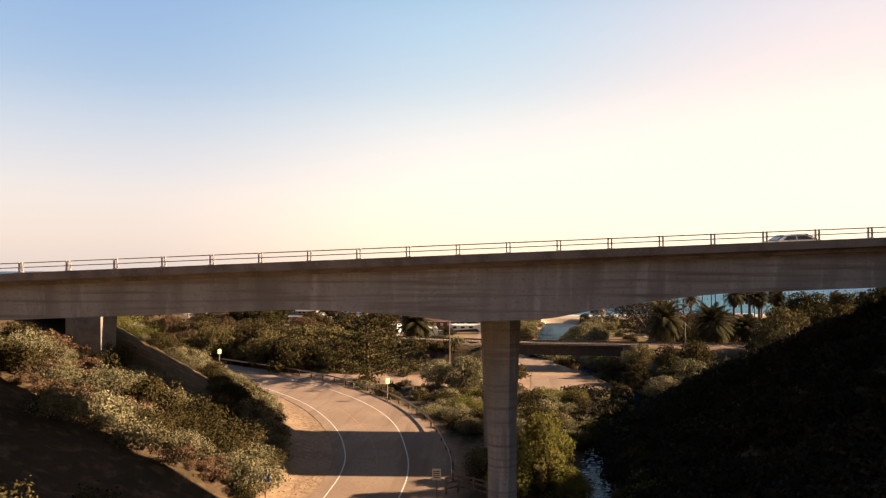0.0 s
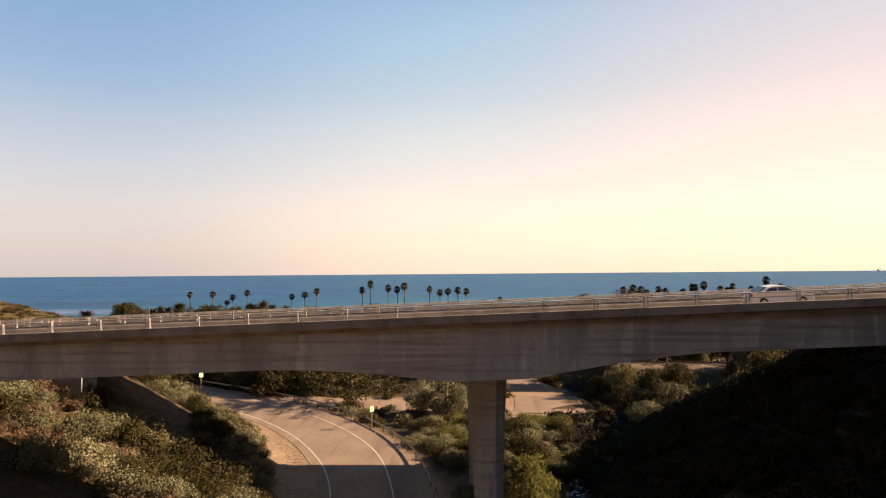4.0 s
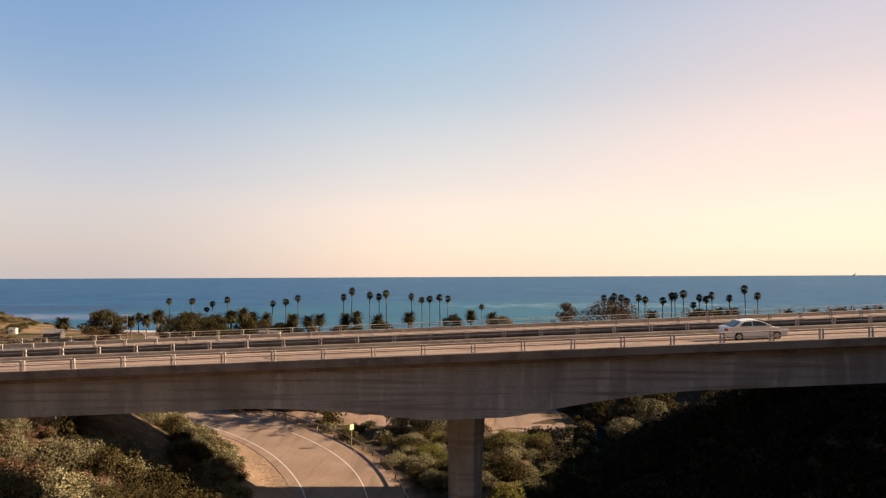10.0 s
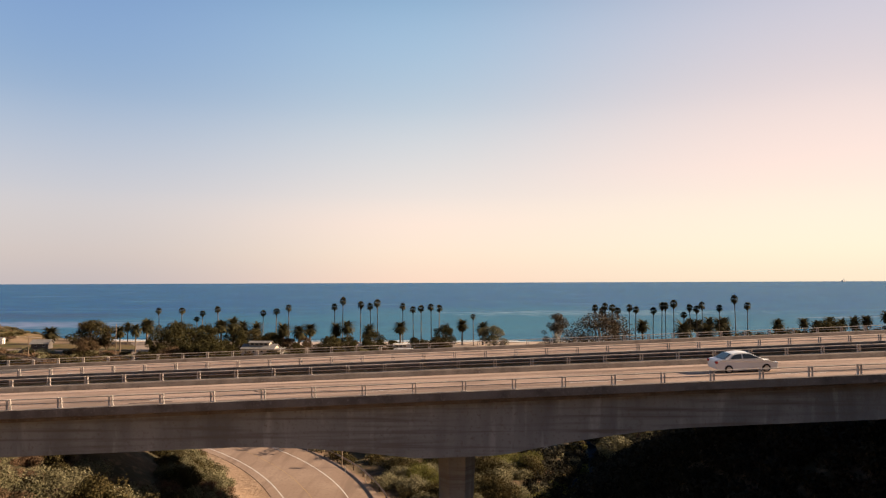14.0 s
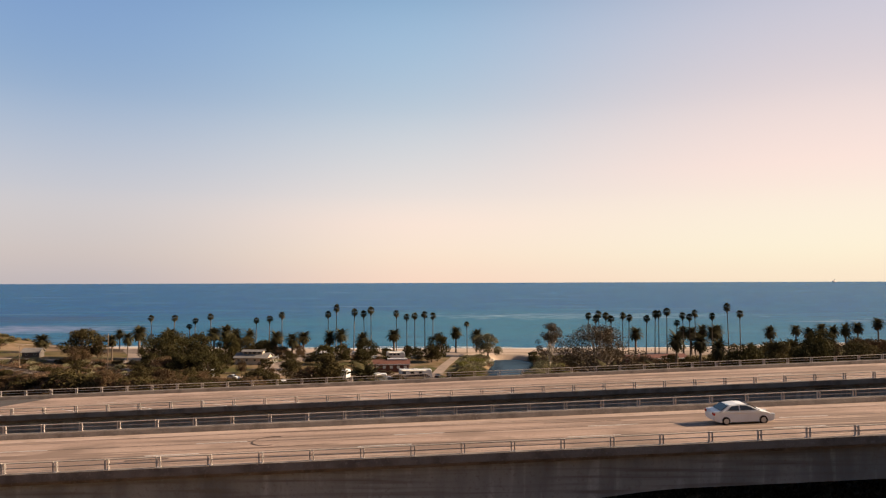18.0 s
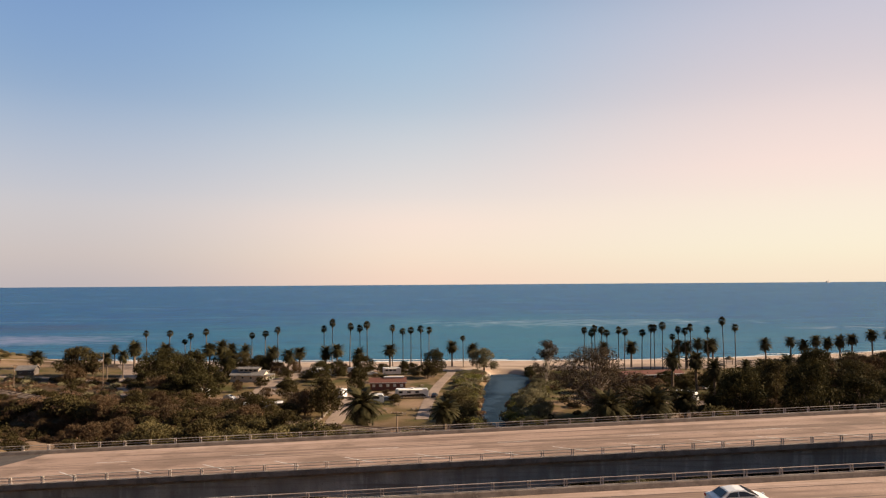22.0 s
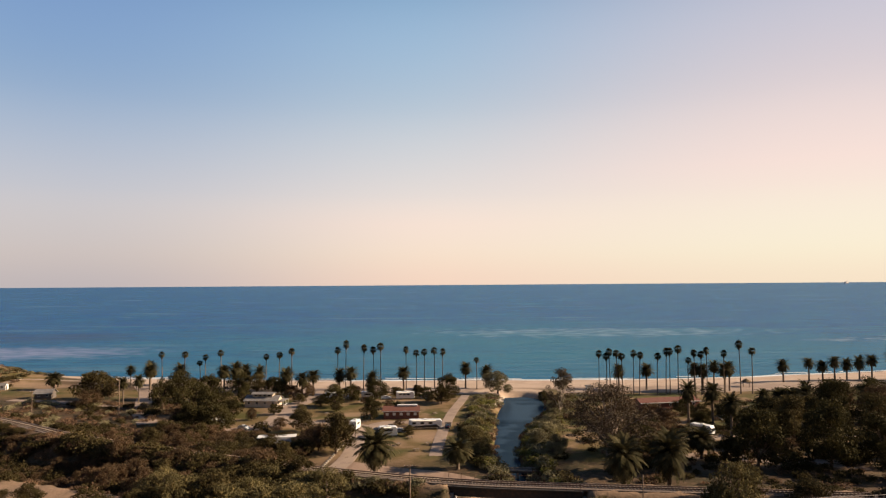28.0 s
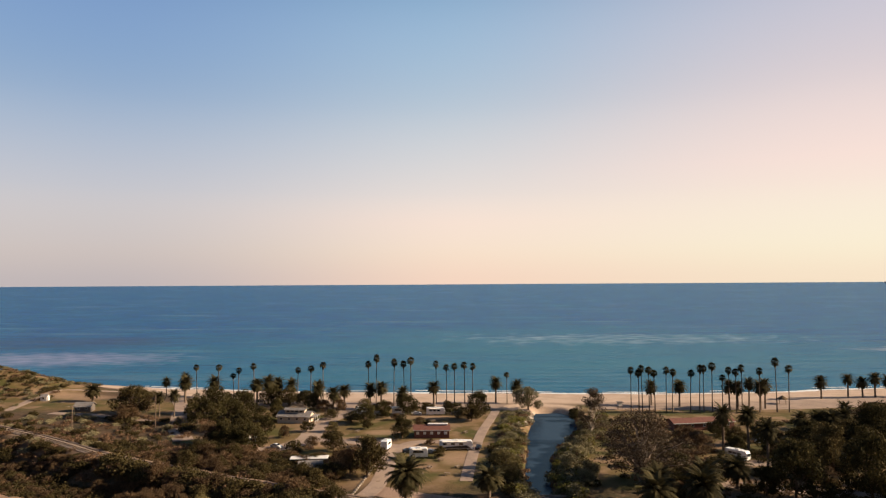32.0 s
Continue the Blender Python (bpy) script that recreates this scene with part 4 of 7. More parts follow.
# ---------------------------------------------------------------- plants
def leaves(rng, centres, radii, n, size, flat=0.75, shell=0.55):
    """n leaf tufts spread over the outer part of blobs, as loose four-cornered faces."""
    c, r = np.array(centres, float), np.array(radii, float)
    w = r ** 2
    pick = rng.choice(len(c), n, p=w / w.sum())
    d = rng.normal(size=(n, 3))
    d /= np.linalg.norm(d, axis=1)[:, None]
    rad = r[pick] * (shell + (1 - shell) * rng.rand(n) ** 0.5) * (0.9 + 0.25 * rng.rand(n))
    rad *= np.where(rng.rand(n) < 0.12, 1 + 0.45 * rng.rand(n), 1.0)
    p = c[pick] + d * rad[:, None] * np.array((1, 1, flat))
    face = d + rng.normal(size=(n, 3)) * 0.6
    a = np.cross(face, rng.normal(size=(n, 3)))
    a /= np.linalg.norm(a, axis=1)[:, None]
    b = np.cross(face, a)
    b /= np.linalg.norm(b, axis=1)[:, None]
    s = size * (0.6 + 0.8 * rng.rand(n))[:, None]
    a, b = a * s, b * s * 0.6
    return np.stack([p - a, p - b * 0.9 + a * 0.1, p + a, p + b], 1)


def crown_blobs(rng, n, rx, rz, z0, r0, r1, lean=0.0):
    out = []
    for _ in range(n):
        t, q = rng.rand() * 2 * math.pi, rng.rand() ** 0.5
        h = rng.rand()
        k = math.sqrt(max(0.0, 1 - (2 * h - 0.8) ** 2 / 1.5))
        out.append(((math.cos(t) * q * rx * k + lean * h, math.sin(t) * q * rx * k, z0 + rz * h), r0 + (r1 - r0) * rng.rand()))
    return [o[0] for o in out], [o[1] for o in out]


def make_tree(seed, height, spread, base, leafmat, n=2600, size=0.30, blobs=16, barkmat=None, trunk=0.28, lean=0.0, flat=0.75, split=False):
    """Meshes of a broadleaf tree: its woody part and its crown."""
    rng = np.random.RandomState(seed)
    cs, rs = crown_blobs(rng, blobs, spread, height - base - spread * 0.25, base, spread * 0.17, spread * 0.36, lean)
    items = [tube([(0, 0, -0.5), (0.1 * lean, 0.05, base * 0.5), (lean * 0.3, 0, base + 0.3), (lean * 0.6, 0, base + (height - base) * 0.5)], [trunk * 1.25, trunk, trunk * 0.8, trunk * 0.35], 8)]
    for c in cs[:max(5, blobs // 2)]:
        m = (c[0] * 0.45 + lean * 0.2, c[1] * 0.45, base * 0.8 + (c[2] - base * 0.8) * 0.62)
        items.append(tube([(lean * 0.2, 0, base * 0.75), m, c], [trunk * 0.42, trunk * 0.24, trunk * 0.07], 5))
    if split:
        return [mesh_of("trunk", *items[0], barkmat or M_BARK, True), quads("crown", leaves(rng, cs, rs, n, size, flat), leafmat)] + [mesh_of("limb", *i, barkmat or M_BARK, True) for i in items[1:]]
    wood = join_tubes("trunk", items, barkmat or M_BARK)
    return wood, quads("crown", leaves(rng, cs, rs, n, size, flat), leafmat)


def make_shrub(seed, height, spread, leafmat, n=900, size=0.16, blobs=9):
    rng = np.random.RandomState(seed)
    cs, rs = [], []
    for _ in range(blobs):
        t, q = rng.rand() * 6.283, rng.rand() ** 0.6
        r = height * (0.24 + 0.2 * rng.rand())
        cs.append((math.cos(t) * q * spread, math.sin(t) * q * spread, r * 0.6 + rng.rand() * (height - r * 1.6) * (1.1 - 0.6 * q)))
        rs.append(r)
    stems = join_tubes("stem", [tube([(0, 0, -0.4), (c[0] * 0.5, c[1] * 0.5, c[2] * 0.6), c], [0.06, 0.04, 0.015], 4) for c in cs], M_BARK)
    return stems, quads("foliage", leaves(rng, cs, rs, n, size, 0.85, 0.45), leafmat)


def make_fan_palm(seed, height):
    """A tall slim palm: trunk, skirt of dead leaves and a ball of fan leaves. Its foot is at the origin."""
    rng = np.random.RandomState(seed)
    bend = (rng.rand() - 0.5) * 1.2
    pts = [(bend * (t * t), 0.3 * bend * t, -0.4 + (height + 0.4) * t) for t in np.linspace(0, 1, 7)]
    trunk = mesh_of("trunk", *tube(pts, [0.36, 0.27, 0.23, 0.21, 0.20, 0.19, 0.21], 9), M_PALMBARK, True)
    top = np.array(pts[-1])
    fans, dead = [], []
    for i in range(52):
        az = rng.rand() * 6.283
        el = math.asin(max(-0.75, min(1, 1 - 1.75 * (i + 0.5) / 52)))
        d = np.array((math.cos(az) * math.cos(el), math.sin(az) * math.cos(el), math.sin(el)))
        side = np.array((-math.sin(az), math.cos(az), 0))
        up = np.cross(d, side)
        hub = top + d * 0.9
        fans.append([top - side * 0.03, hub - side * 0.03, hub + side * 0.03, top + side * 0.03])
        for k in range(9):
            a = (k - 4) * 0.30
            q = d * math.cos(a) + side * math.sin(a)
            tip = hub + q * (1.15 + 0.2 * rng.rand()) - np.array((0, 0, 0.28 + 0.2 * abs(a)))
            wdt = np.cross(q, up) * 0.10
            fans.append([hub, hub + q * 0.6 + wdt, tip, hub + q * 0.6 - wdt])
    for i in range(46):
        az, k = rng.rand() * 6.283, rng.rand()
        d = np.array((math.cos(az), math.sin(az), 0))
        side = np.array((-math.sin(az), math.cos(az), 0)) * 0.22
        a = top + d * 0.2 - np.array((0, 0, 0.1 + 1.2 * k))
        b = a + d * (0.45 - 0.25 * k) - np.array((0, 0, 1.0))
        dead.append([a - side * 0.4, b - side, b + side, a + side * 0.4])
    return trunk, quads("crown", np.array(fans), M_PALM), quads("skirt", np.array(dead), M_SKIRT)


def make_date_palm(seed, height, length=3.2, fronds=64, thick=0.42):
    """A stout palm with arching feathered fronds."""
    rng = np.random.RandomState(seed)
    pts = [(0, 0, -0.4), (0.05, 0, height * 0.3), (0.1, 0.05, height * 0.7), (0.1, 0.05, height)]
    trunk = mesh_of("trunk", *tube(pts, [thick * 1.2, thick, thick * 0.95, thick * 1.25], 10), M_PALMBARK, True)
    top = np.array(pts[-1])
    out = []
    for i in range(fronds):
        az = i * 2.399 + rng.rand() * 0.3
        el = radians(84 - 126 * ((i + 0.5) / fronds) ** 0.85)
        d = np.array((math.cos(az), math.sin(az), 0))
        side = np.array((-math.sin(az), math.cos(az), 0))
        L = length * (0.85 + 0.3 * rng.rand())
        p = top.copy()
        a = el
        steps = 8
        for k in range(steps):
            q = p + (d * math.cos(a) + np.array((0, 0, math.sin(a)))) * L / steps
            wid = L * 0.19 * math.sin(math.pi * (0.12 + 0.86 * (k + 0.5) / steps)) ** 0.6
            fwd = (q - p)
            out.append([p - side * 0.03, q - side * 0.02, q + side * 0.02, p + side * 0.03])
            for s in (-1, 1):
                for j in (0.0, 0.34, 0.67):
                    b = p + fwd * j
                    tip = b + side * s * wid + fwd * 0.9 - np.array((0, 0, 0.22 * wid + 0.12 * wid * rng.rand()))
                    out.append([b, b + fwd * 0.36, tip + fwd * 0.22, tip])
            p = q
            a -= radians(6.5 + 3 * rng.rand())
    return trunk, quads("crown", np.array(out), M_PALM)


def make_conifer(seed, height, spread):
    """A broad dark conifer with tiers of level, drooping limbs."""
    rng = np.random.RandomState(seed)
    items = [tube([(0, 0, -0.5), (0, 0, height * 0.5), (0, 0, height)], [0.45, 0.3, 0.06], 8)]
    cs, rs = [], []
    for i in range(46):
        k = (i + rng.rand()) / 46
        z = height * (0.10 + 0.86 * k)
        L = spread * (1 - k) ** 0.75 * (0.75 + 0.4 * rng.rand()) + 0.5
        az = i * 2.399 + rng.rand() * 0.5
        e = (math.cos(az) * L, math.sin(az) * L, z + 0.2 * L - 0.1)
        items.append(tube([(0, 0, z), (e[0] * 0.6, e[1] * 0.6, z + 0.12 * L), e], [0.10, 0.06, 0.02], 4))
        for t in np.linspace(0.25, 1, 5):
            cs.append((e[0] * t, e[1] * t, z + 0.2 * L * t - 0.1))
            rs.append(0.35 + 0.13 * L * (1.1 - 0.4 * t))
    return [mesh_of("trunk", *items[0], M_BARK, True), quads("crown", leaves(rng, cs, rs, 8000, 0.20, 0.4, 0.3), M_DARKLEAF)] + [mesh_of("limb", *i, M_BARK, True) for i in items[1:]]


def plant(name, meshes, names, x, y, label, category, group="", scale=1.0, turn=0.0, z=None, sz=None):
    ob = empty(name, pose(x, y, ground_z(x, y) if z is None else z, 0, 0, turn) @ Matrix.Diagonal((scale, scale, sz or scale, 1)), label, category, group)
    for nm, me in zip(names, meshes):
        part(nm, me, ob)
    return ob

# ---------------------------------------------------------------- where plants may stand
RNG = np.random.RandomState(11)


def deck_uo(x, y):
    c, s = math.cos(PHI), math.sin(PHI)
    return x * c + (y - DECK_Y) * s, -x * s + (y - DECK_Y) * c


def free(x, y, road=8.0, side=5.0, rail=3.6, creek=0.5, under=True):
    """Whether plants grow at places: off roads, track, water and the dry ground under the bridges."""
    x, y = np.asarray(x, float), np.asarray(y, float)
    u, o = deck_uo(x, y)
    ok = (seg_dist(x, y, SIDE_ROAD)[0] > side) & (seg_dist(x, y, RAIL)[0] > rail)
    d, s, _ = seg_dist(x, y, ROAD)
    ok &= seg_dist(x, y, YARD)[0] > 7.2
    ok &= np.where(s > 0, d > road, d > road + 1.0)
    d, _, hw = seg_dist(x, y, CREEK)
    ok &= d > hw + creek
    if under:
        ok &= ~(((o > 0.5) & (o < 13.5)) | ((o > 26.5) & (o < 42.0)))
    ok &= ~((np.abs(u) > 44) & (o > -3) & (o < 46))
    return ok


def sprinkle(n, x0, x1, y0, y1, gap, **kw):
    """Places in a rectangle, at least gap apart, where plants may stand."""
    out = []
    pts = np.stack([RNG.uniform(x0, x1, n), RNG.uniform(y0, y1, n)], -1)
    pts = pts[free(pts[:, 0], pts[:, 1], **kw)]
    for p in pts:
        if all((p[0] - q[0]) ** 2 + (p[1] - q[1]) ** 2 > gap * gap for q in out[-160:]):
            out.append(p)
    return np.array(out) if out else np.zeros((0, 2))


SHRUBS = {
    "sage": [make_shrub(20 + i, 1.9, 1.6, M_SAGE, 3600, 0.074, 20) for i in range(3)],
    "green": [make_shrub(30 + i, 2.4, 1.7, M_OAK, 3700, 0.084, 20) for i in range(3)],
    "bright": [make_shrub(40 + i, 2.2, 1.6, M_BRIGHT, 3600, 0.08, 20) for i in range(2)],
    "dry": [make_shrub(50 + i, 1.4, 1.5, M_DRY, 2400, 0.07, 14) for i in range(3)],
}
SHRUB_LABEL = {"sage": "grey-green sage shrub on the dry slope", "green": "dark green chaparral bush on the slope", "bright": "yellow-green leafy bush in the sun", "dry": "dry reddish-brown brush on bare earth"}
OAKS = [make_tree(60 + i, 9.0, 5.0, 1.8, M_OAK, 6500, 0.20, 44) for i in range(3)]
DARKS = [make_tree(70 + i, 10.0, 5.2, 1.6, M_DARKLEAF, 6500, 0.22, 46) for i in range(3)]
GREENS = [make_tree(80 + i, 7.5, 4.2, 1.2, M_SAGE, 6000, 0.17, 40) for i in range(2)]
OLIVES = [make_tree(95 + i, 8.5, 4.6, 1.4, M_OLIVE, 6500, 0.18, 44) for i in range(3)]
BROWNS = [make_tree(85 + i, 7.5, 4.6, 0.9, M_BROWNLEAF, 6000, 0.17, 46) for i in range(2)]
BRIGHTS = [make_tree(90 + i, 7.5, 3.8, 1.0, M_BRIGHT, 6500, 0.15, 40) for i in range(2)]
EUCS = [make_tree(100, 19.0, 8.2, 3.6, M_EUC, 15000, 0.19, 96, M_EUCBARK, 0.6, split=True), make_tree(101, 18.5, 5.2, 3.0, M_EUC, 8500, 0.20, 60, M_PALE, 0.4, 1.5, split=True)]
FANS = [make_fan_palm(110 + i, 18.0) for i in range(4)]
DATES = {h: make_date_palm(120 + h, h, 4.0, 58) for h in (4, 6, 8, 10, 12)}
BIGDATE = make_date_palm(130, 6.0, 4.6, 66, 0.45)
QUEENS = [make_date_palm(140 + i, 8.0, 3.0, 52, 0.25) for i in range(2)]


def put_shrub(kind, x, y, s, group="shrubs on the slopes"):
    k = RNG.randint(len(SHRUBS[kind]))
    ob = plant("shrub", SHRUBS[kind][k], ("stem", "foliage"), x, y, SHRUB_LABEL[kind], "shrub", group, s, RNG.uniform(0, 360), sz=s * RNG.uniform(0.85, 1.2))
    return ob


def put_tree(protos, x, y, height, spread, label, name="tree", category="tree", group="", names=("trunk", "crown"), base=(9.0, 5.0)):
    ms = protos[RNG.randint(len(protos))]
    return plant(name, ms, names, x, y, label, category, group, spread / base[1], RNG.uniform(0, 360), sz=height / base[0])


def brush_mass(name, places, scales, kinds, label, z_lift=0.0, share=0.15, grow=2.3):
    """Many small bushes joined into one mass."""
    protos = {}
    for k in set(kinds):
        me = SHRUBS["green" if k == "hill" else k][0][1]
        a = np.empty(len(me.vertices) * 3, np.float32)
        me.vertices.foreach_get("co", a)
        protos[k] = a.reshape(-1, 4, 3)
    groups = {}
    for (x, y), s, k in zip(places, scales, kinds):
        p = protos[k]
        p = p[RNG.choice(len(p), int(len(p) * share), replace=False)]
        ctr = p.mean(1, keepdims=True)
        p = ctr + (p - ctr) * grow
        t = RNG.uniform(0, 6.283)
        c, sn = math.cos(t), math.sin(t)
        q = np.stack([p[..., 0] * c - p[..., 1] * sn, p[..., 0] * sn + p[..., 1] * c, p[..., 2]], -1) * s
        groups.setdefault(k, []).append(q + np.array((x, y, ground_z(x, y) + z_lift)))
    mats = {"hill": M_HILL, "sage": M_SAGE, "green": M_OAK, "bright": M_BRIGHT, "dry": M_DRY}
    for k, g in groups.items():
        tagged(new(name, quads(name, np.concatenate(g), mats[k])), label, "brush", kind="stuff")


# near slopes, west side
def west_slope():
    for x0, x1, y0, y1, n, gap in ((-58, -17, 26, 42, 160, 2.4), (-50, -18, 55, 68, 420, 1.4), (-52, -24, 83, 112, 260, 2.0)):
        for x, y in sprinkle(n, x0, x1, y0, y1, gap, road=9.2 if y0 < 80 else 13.0):
            kind = RNG.choice(["sage", "sage", "sage", "green", "green", "dry", "dry"])
            put_shrub(kind, x, y, RNG.uniform(0.55, 0.95) if RNG.rand() < 0.6 else RNG.uniform(1.0, 1.5))
    for x, y, s in ((-28.5, 65.0, 1.5), (-25.0, 62.5, 1.6), (-23.0, 60.0, 1.3), (-35.2, 52.5, 1.3), (-31.5, 63.2, 1.3), (-24, 65.5, 1.2), (-22, 63.5, 1.1)):
        put_shrub("green" if s > 1.4 else "sage", x, y, s)
    # bushes along the lit edge beyond the far bridge
    for x in np.arange(-52, -26, 1.15):
        for y in (85.2, 87.4):
            px, py = x + RNG.uniform(-0.5, 0.5), y - 0.045 * x - 1.2 + RNG.uniform(-0.5, 0.5)
            if free(px, py, road=10.5) and RNG.rand() < 0.85:
                put_shrub(RNG.choice(["sage", "sage", "bright", "green"]), px, py, RNG.uniform(0.7, 1.25))
    # bushes all along the bank above the road
    for d in (10.6, 12.4, 14.4, 16.4):
        bank = offset_line(smooth_line(ROAD, 1.5), -d)
        for x, y, _ in bank[(bank[:, 1] > 57) & (bank[:, 1] < 112)]:
            px, py = x + RNG.uniform(-0.7, 0.7), y + RNG.uniform(-0.7, 0.7)
            if RNG.rand() < 0.72 and free(px, py, road=9.0, under=False):
                put_shrub(RNG.choice(["sage", "sage", "green", "dry"]), px, py, RNG.uniform(0.65, 1.1))



west_slope()


def east_hill():
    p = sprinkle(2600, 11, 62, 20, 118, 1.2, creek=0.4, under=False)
    brush_mass("hill_brush", p, RNG.uniform(0.45, 0.95, len(p)), list(RNG.choice(["hill"], len(p))), "dense chaparral on the hill, the hill's shade painted into its leaf colour", share=0.07, grow=3.2)


east_hill()


def valley():
    # between the road bend and the creek
    for x, y in sprinkle(300, -9, 12, 60, 104, 2.2, creek=0.4):
        kind = RNG.choice(["sage", "sage", "sage", "bright", "green"])
        put_shrub(kind, x, y, RNG.uniform(0.8, 1.35), "bushes beside the road")
    for x, y, h, r in ((4.2, 60.5, 7.6, 2.6), (5.6, 63.5, 6.0, 2.2), (3.4, 64.0, 5.0, 2.0), (6.2, 58.5, 4.5, 1.8)):
        put_tree(BRIGHTS, x, y, h, r, "yellow-green willow beside the bridge column", "willow_tree", "tree", "willows by the creek", base=(7.5, 3.8))
    plant("conifer", make_conifer(150, 14.0, 10.5), ("trunk", "crown") + ("limb",) * 46, -22.8, 120.0, "broad dark conifer with level drooping limbs", "tree")
    for x, y, h, r in ((-5.2, 110, 6.2, 3.4), (-9.5, 113, 5.2, 3.0), (-1.5, 116, 4.6, 2.8), (26, 108, 4.5, 3), (31, 113, 5.5, 3.4), (30, 120, 6, 3.5)):
        put_tree(GREENS, x, y, h, r, "olive-green round bushy tree", group="valley trees", base=(7.5, 4.2))
    # trees along the north side of the road and up to the railway
    for x, y in sprinkle(150, -125, -26, 128, 158, 4.6, road=7.5, side=4.5):
        if x < -66 and y < 129 - 0.37 * x:
            continue
        put_tree(OLIVES if RNG.rand() < 0.6 else OAKS, x, y, RNG.uniform(6.5, 10.0), RNG.uniform(3.4, 5.2), "spreading olive-green oak tree between road and railway", group="oaks by the road", base=(8.5, 4.6))
    for x, y in sprinkle(60, 26, 120, 118, 143, 5.5):
        put_tree(OAKS if RNG.rand() < 0.7 else OLIVES, x, y, RNG.uniform(5, 8.5), RNG.uniform(3, 4.6), "dense green oak tree near the railway", group="oaks by the railway", base=(9, 5))
    for x, y, h, r in ((-62, 140, 4.6, 3.0), (-67, 142, 5.2, 3.4), (-74, 141.5, 4.2, 2.8), (-79, 145, 4.6, 3.0), (-93, 147, 5.0, 3.2), (-98, 145, 4.0, 2.8)):
        put_tree(OAKS, x, y, h, r, "low dark oak standing in the dirt field", group="oaks in the field", base=(9, 5))
    put_tree(OAKS, 24.5, 142.5, 7.0, 3.4, "leafy tree beside the railway bridge support", base=(9, 5))
    put_tree(OLIVES, 56, 136.5, 14.0, 5.6, "tall golden-brown tree beside the railway", base=(8.5, 4.6))
    p = sprinkle(500, -60, 24, 100, 150, 1.8, side=4.2)
    brush_mass("valley_brush", p, RNG.uniform(0.5, 1.0, len(p)), list(RNG.choice(["sage", "green", "dry"], len(p))), "low sage and grass along the valley floor")


valley()


def west_brush():
    p = np.concatenate([sprinkle(1100, -190, -38, 150, 236, 2.0, rail=3.0), sprinkle(500, -135, -60, 116, 150, 2.0)])
    keep = ~((p[:, 1] > 178) & (p[:, 0] > -62)) & ~((p[:, 0] < -55) & (p[:, 1] < 124)) & ~((p[:, 0] < -66) & (p[:, 1] < 126 - 0.37 * p[:, 0]))
    p = p[keep]
    brush_mass("coastal_brush", p, RNG.uniform(0.8, 1.6, len(p)), list(RNG.choice(["dry", "dry", "green", "dry", "green"], len(p))), "thick brown and green coastal scrub")
    for x, y in sprinkle(520, -150, -44, 158, 222, 3.3, rail=4.5):
        if x < -60 and y < 130 - 0.37 * x:
            continue
        near = seg_dist(x, y, RAIL)[0] < 9 and x < -108
        brown = x < -70 and RNG.rand() < 0.8 or RNG.rand() < 0.45
        h = RNG.uniform(1.6, 2.4) if near else RNG.uniform(1.8, 3.6) if x < -92 else RNG.uniform(2.2, 3.8) if y > 180 and x > -76 else RNG.uniform(4.0, 7.5)
        put_tree(BROWNS if brown else OAKS, x, y, h, RNG.uniform(1.6, 2.8) if x < -92 else RNG.uniform(2.4, 3.8), "low brown scrub bush-tree beside the railway" if brown else "dark scrub oak in the coastal brush", group="scrub oaks", base=(7.5, 4.6) if brown else (9, 5))


west_brush()


def track_side():
    """Tall brush on the landward side of the railway."""
    spots, sizes, kinds = [], [], []
    line = T_LINE[(T_LINE[:, 0] > -112) & (T_LINE[:, 0] < -5)]
    for x, y, _ in resample(line, 1.3):
        for d in (4.2, 6.0):
            spots.append((x - 0.4 * d + RNG.uniform(-0.6, 0.6), y - 0.9 * d + RNG.uniform(-0.6, 0.6)))
            sizes.append(RNG.uniform(1.1, 1.9) if x < -42 else RNG.uniform(0.6, 1.2))
            kinds.append(RNG.choice(["dry", "green", "green"] if x < -42 else ["dry", "green", "sage"]))
    brush_mass("trackside_brush", spots, sizes, kinds, "tall brown and green brush beside the railway")


track_side()


def creek_banks():
    line = smooth_line([(x, y, hw) for x, y, hw in CREEK], 1.0)
    spots, sizes, kinds = [], [], []
    for x, y, hw in line[(line[:, 1] > 160) & (line[:, 1] < 303)][::2]:
        for side, lo, hi, n in ((-1, 1.0, 11, 3), (1, 1.0, 12, 3)):
            if side == 1 and y > 296:
                continue
            for _ in range(n):
                d = RNG.uniform(lo, hi if y > 195 else 6)
                px, py = x + side * (hw + d), y + RNG.uniform(-1, 1)
                if not free(px, py, creek=0.6) or (side == -1 and px < 3.0 and y < 300):
                    continue
                kind = RNG.choice(["dry", "sage", "dry"] if d < 3 else ["bright", "sage", "sage", "green"] if y < 245 else ["sage", "dry", "sage", "bright"])
                spots.append((px, py))
                sizes.append(RNG.uniform(0.9, 1.7 if y < 260 else 1.3))
                kinds.append(kind)
    brush_mass("creek_brush", spots, sizes, kinds, "thick bushes and reeds along the creek banks")
    for x, y, h, r in ((6, 207, 7, 4.2), (5, 214, 6, 3.6), (8, 203, 6, 3.4), (7, 198, 5, 3), (26, 212, 6.5, 3.5), (29, 222, 6.5, 3.6), (30, 205, 6, 3.6), (33, 235, 6.5, 3.6), (36, 248, 6, 3.4), (28, 198, 5.5, 3.2), (8, 236, 4.5, 2.8), (9, 250, 4, 2.6)):
        put_tree(OLIVES if x < 9 else GREENS, x, y, h, r, "bushy green willow on the creek bank", "willow_tree", "tree", "willows by the creek", base=(8.5, 4.6))


creek_banks()


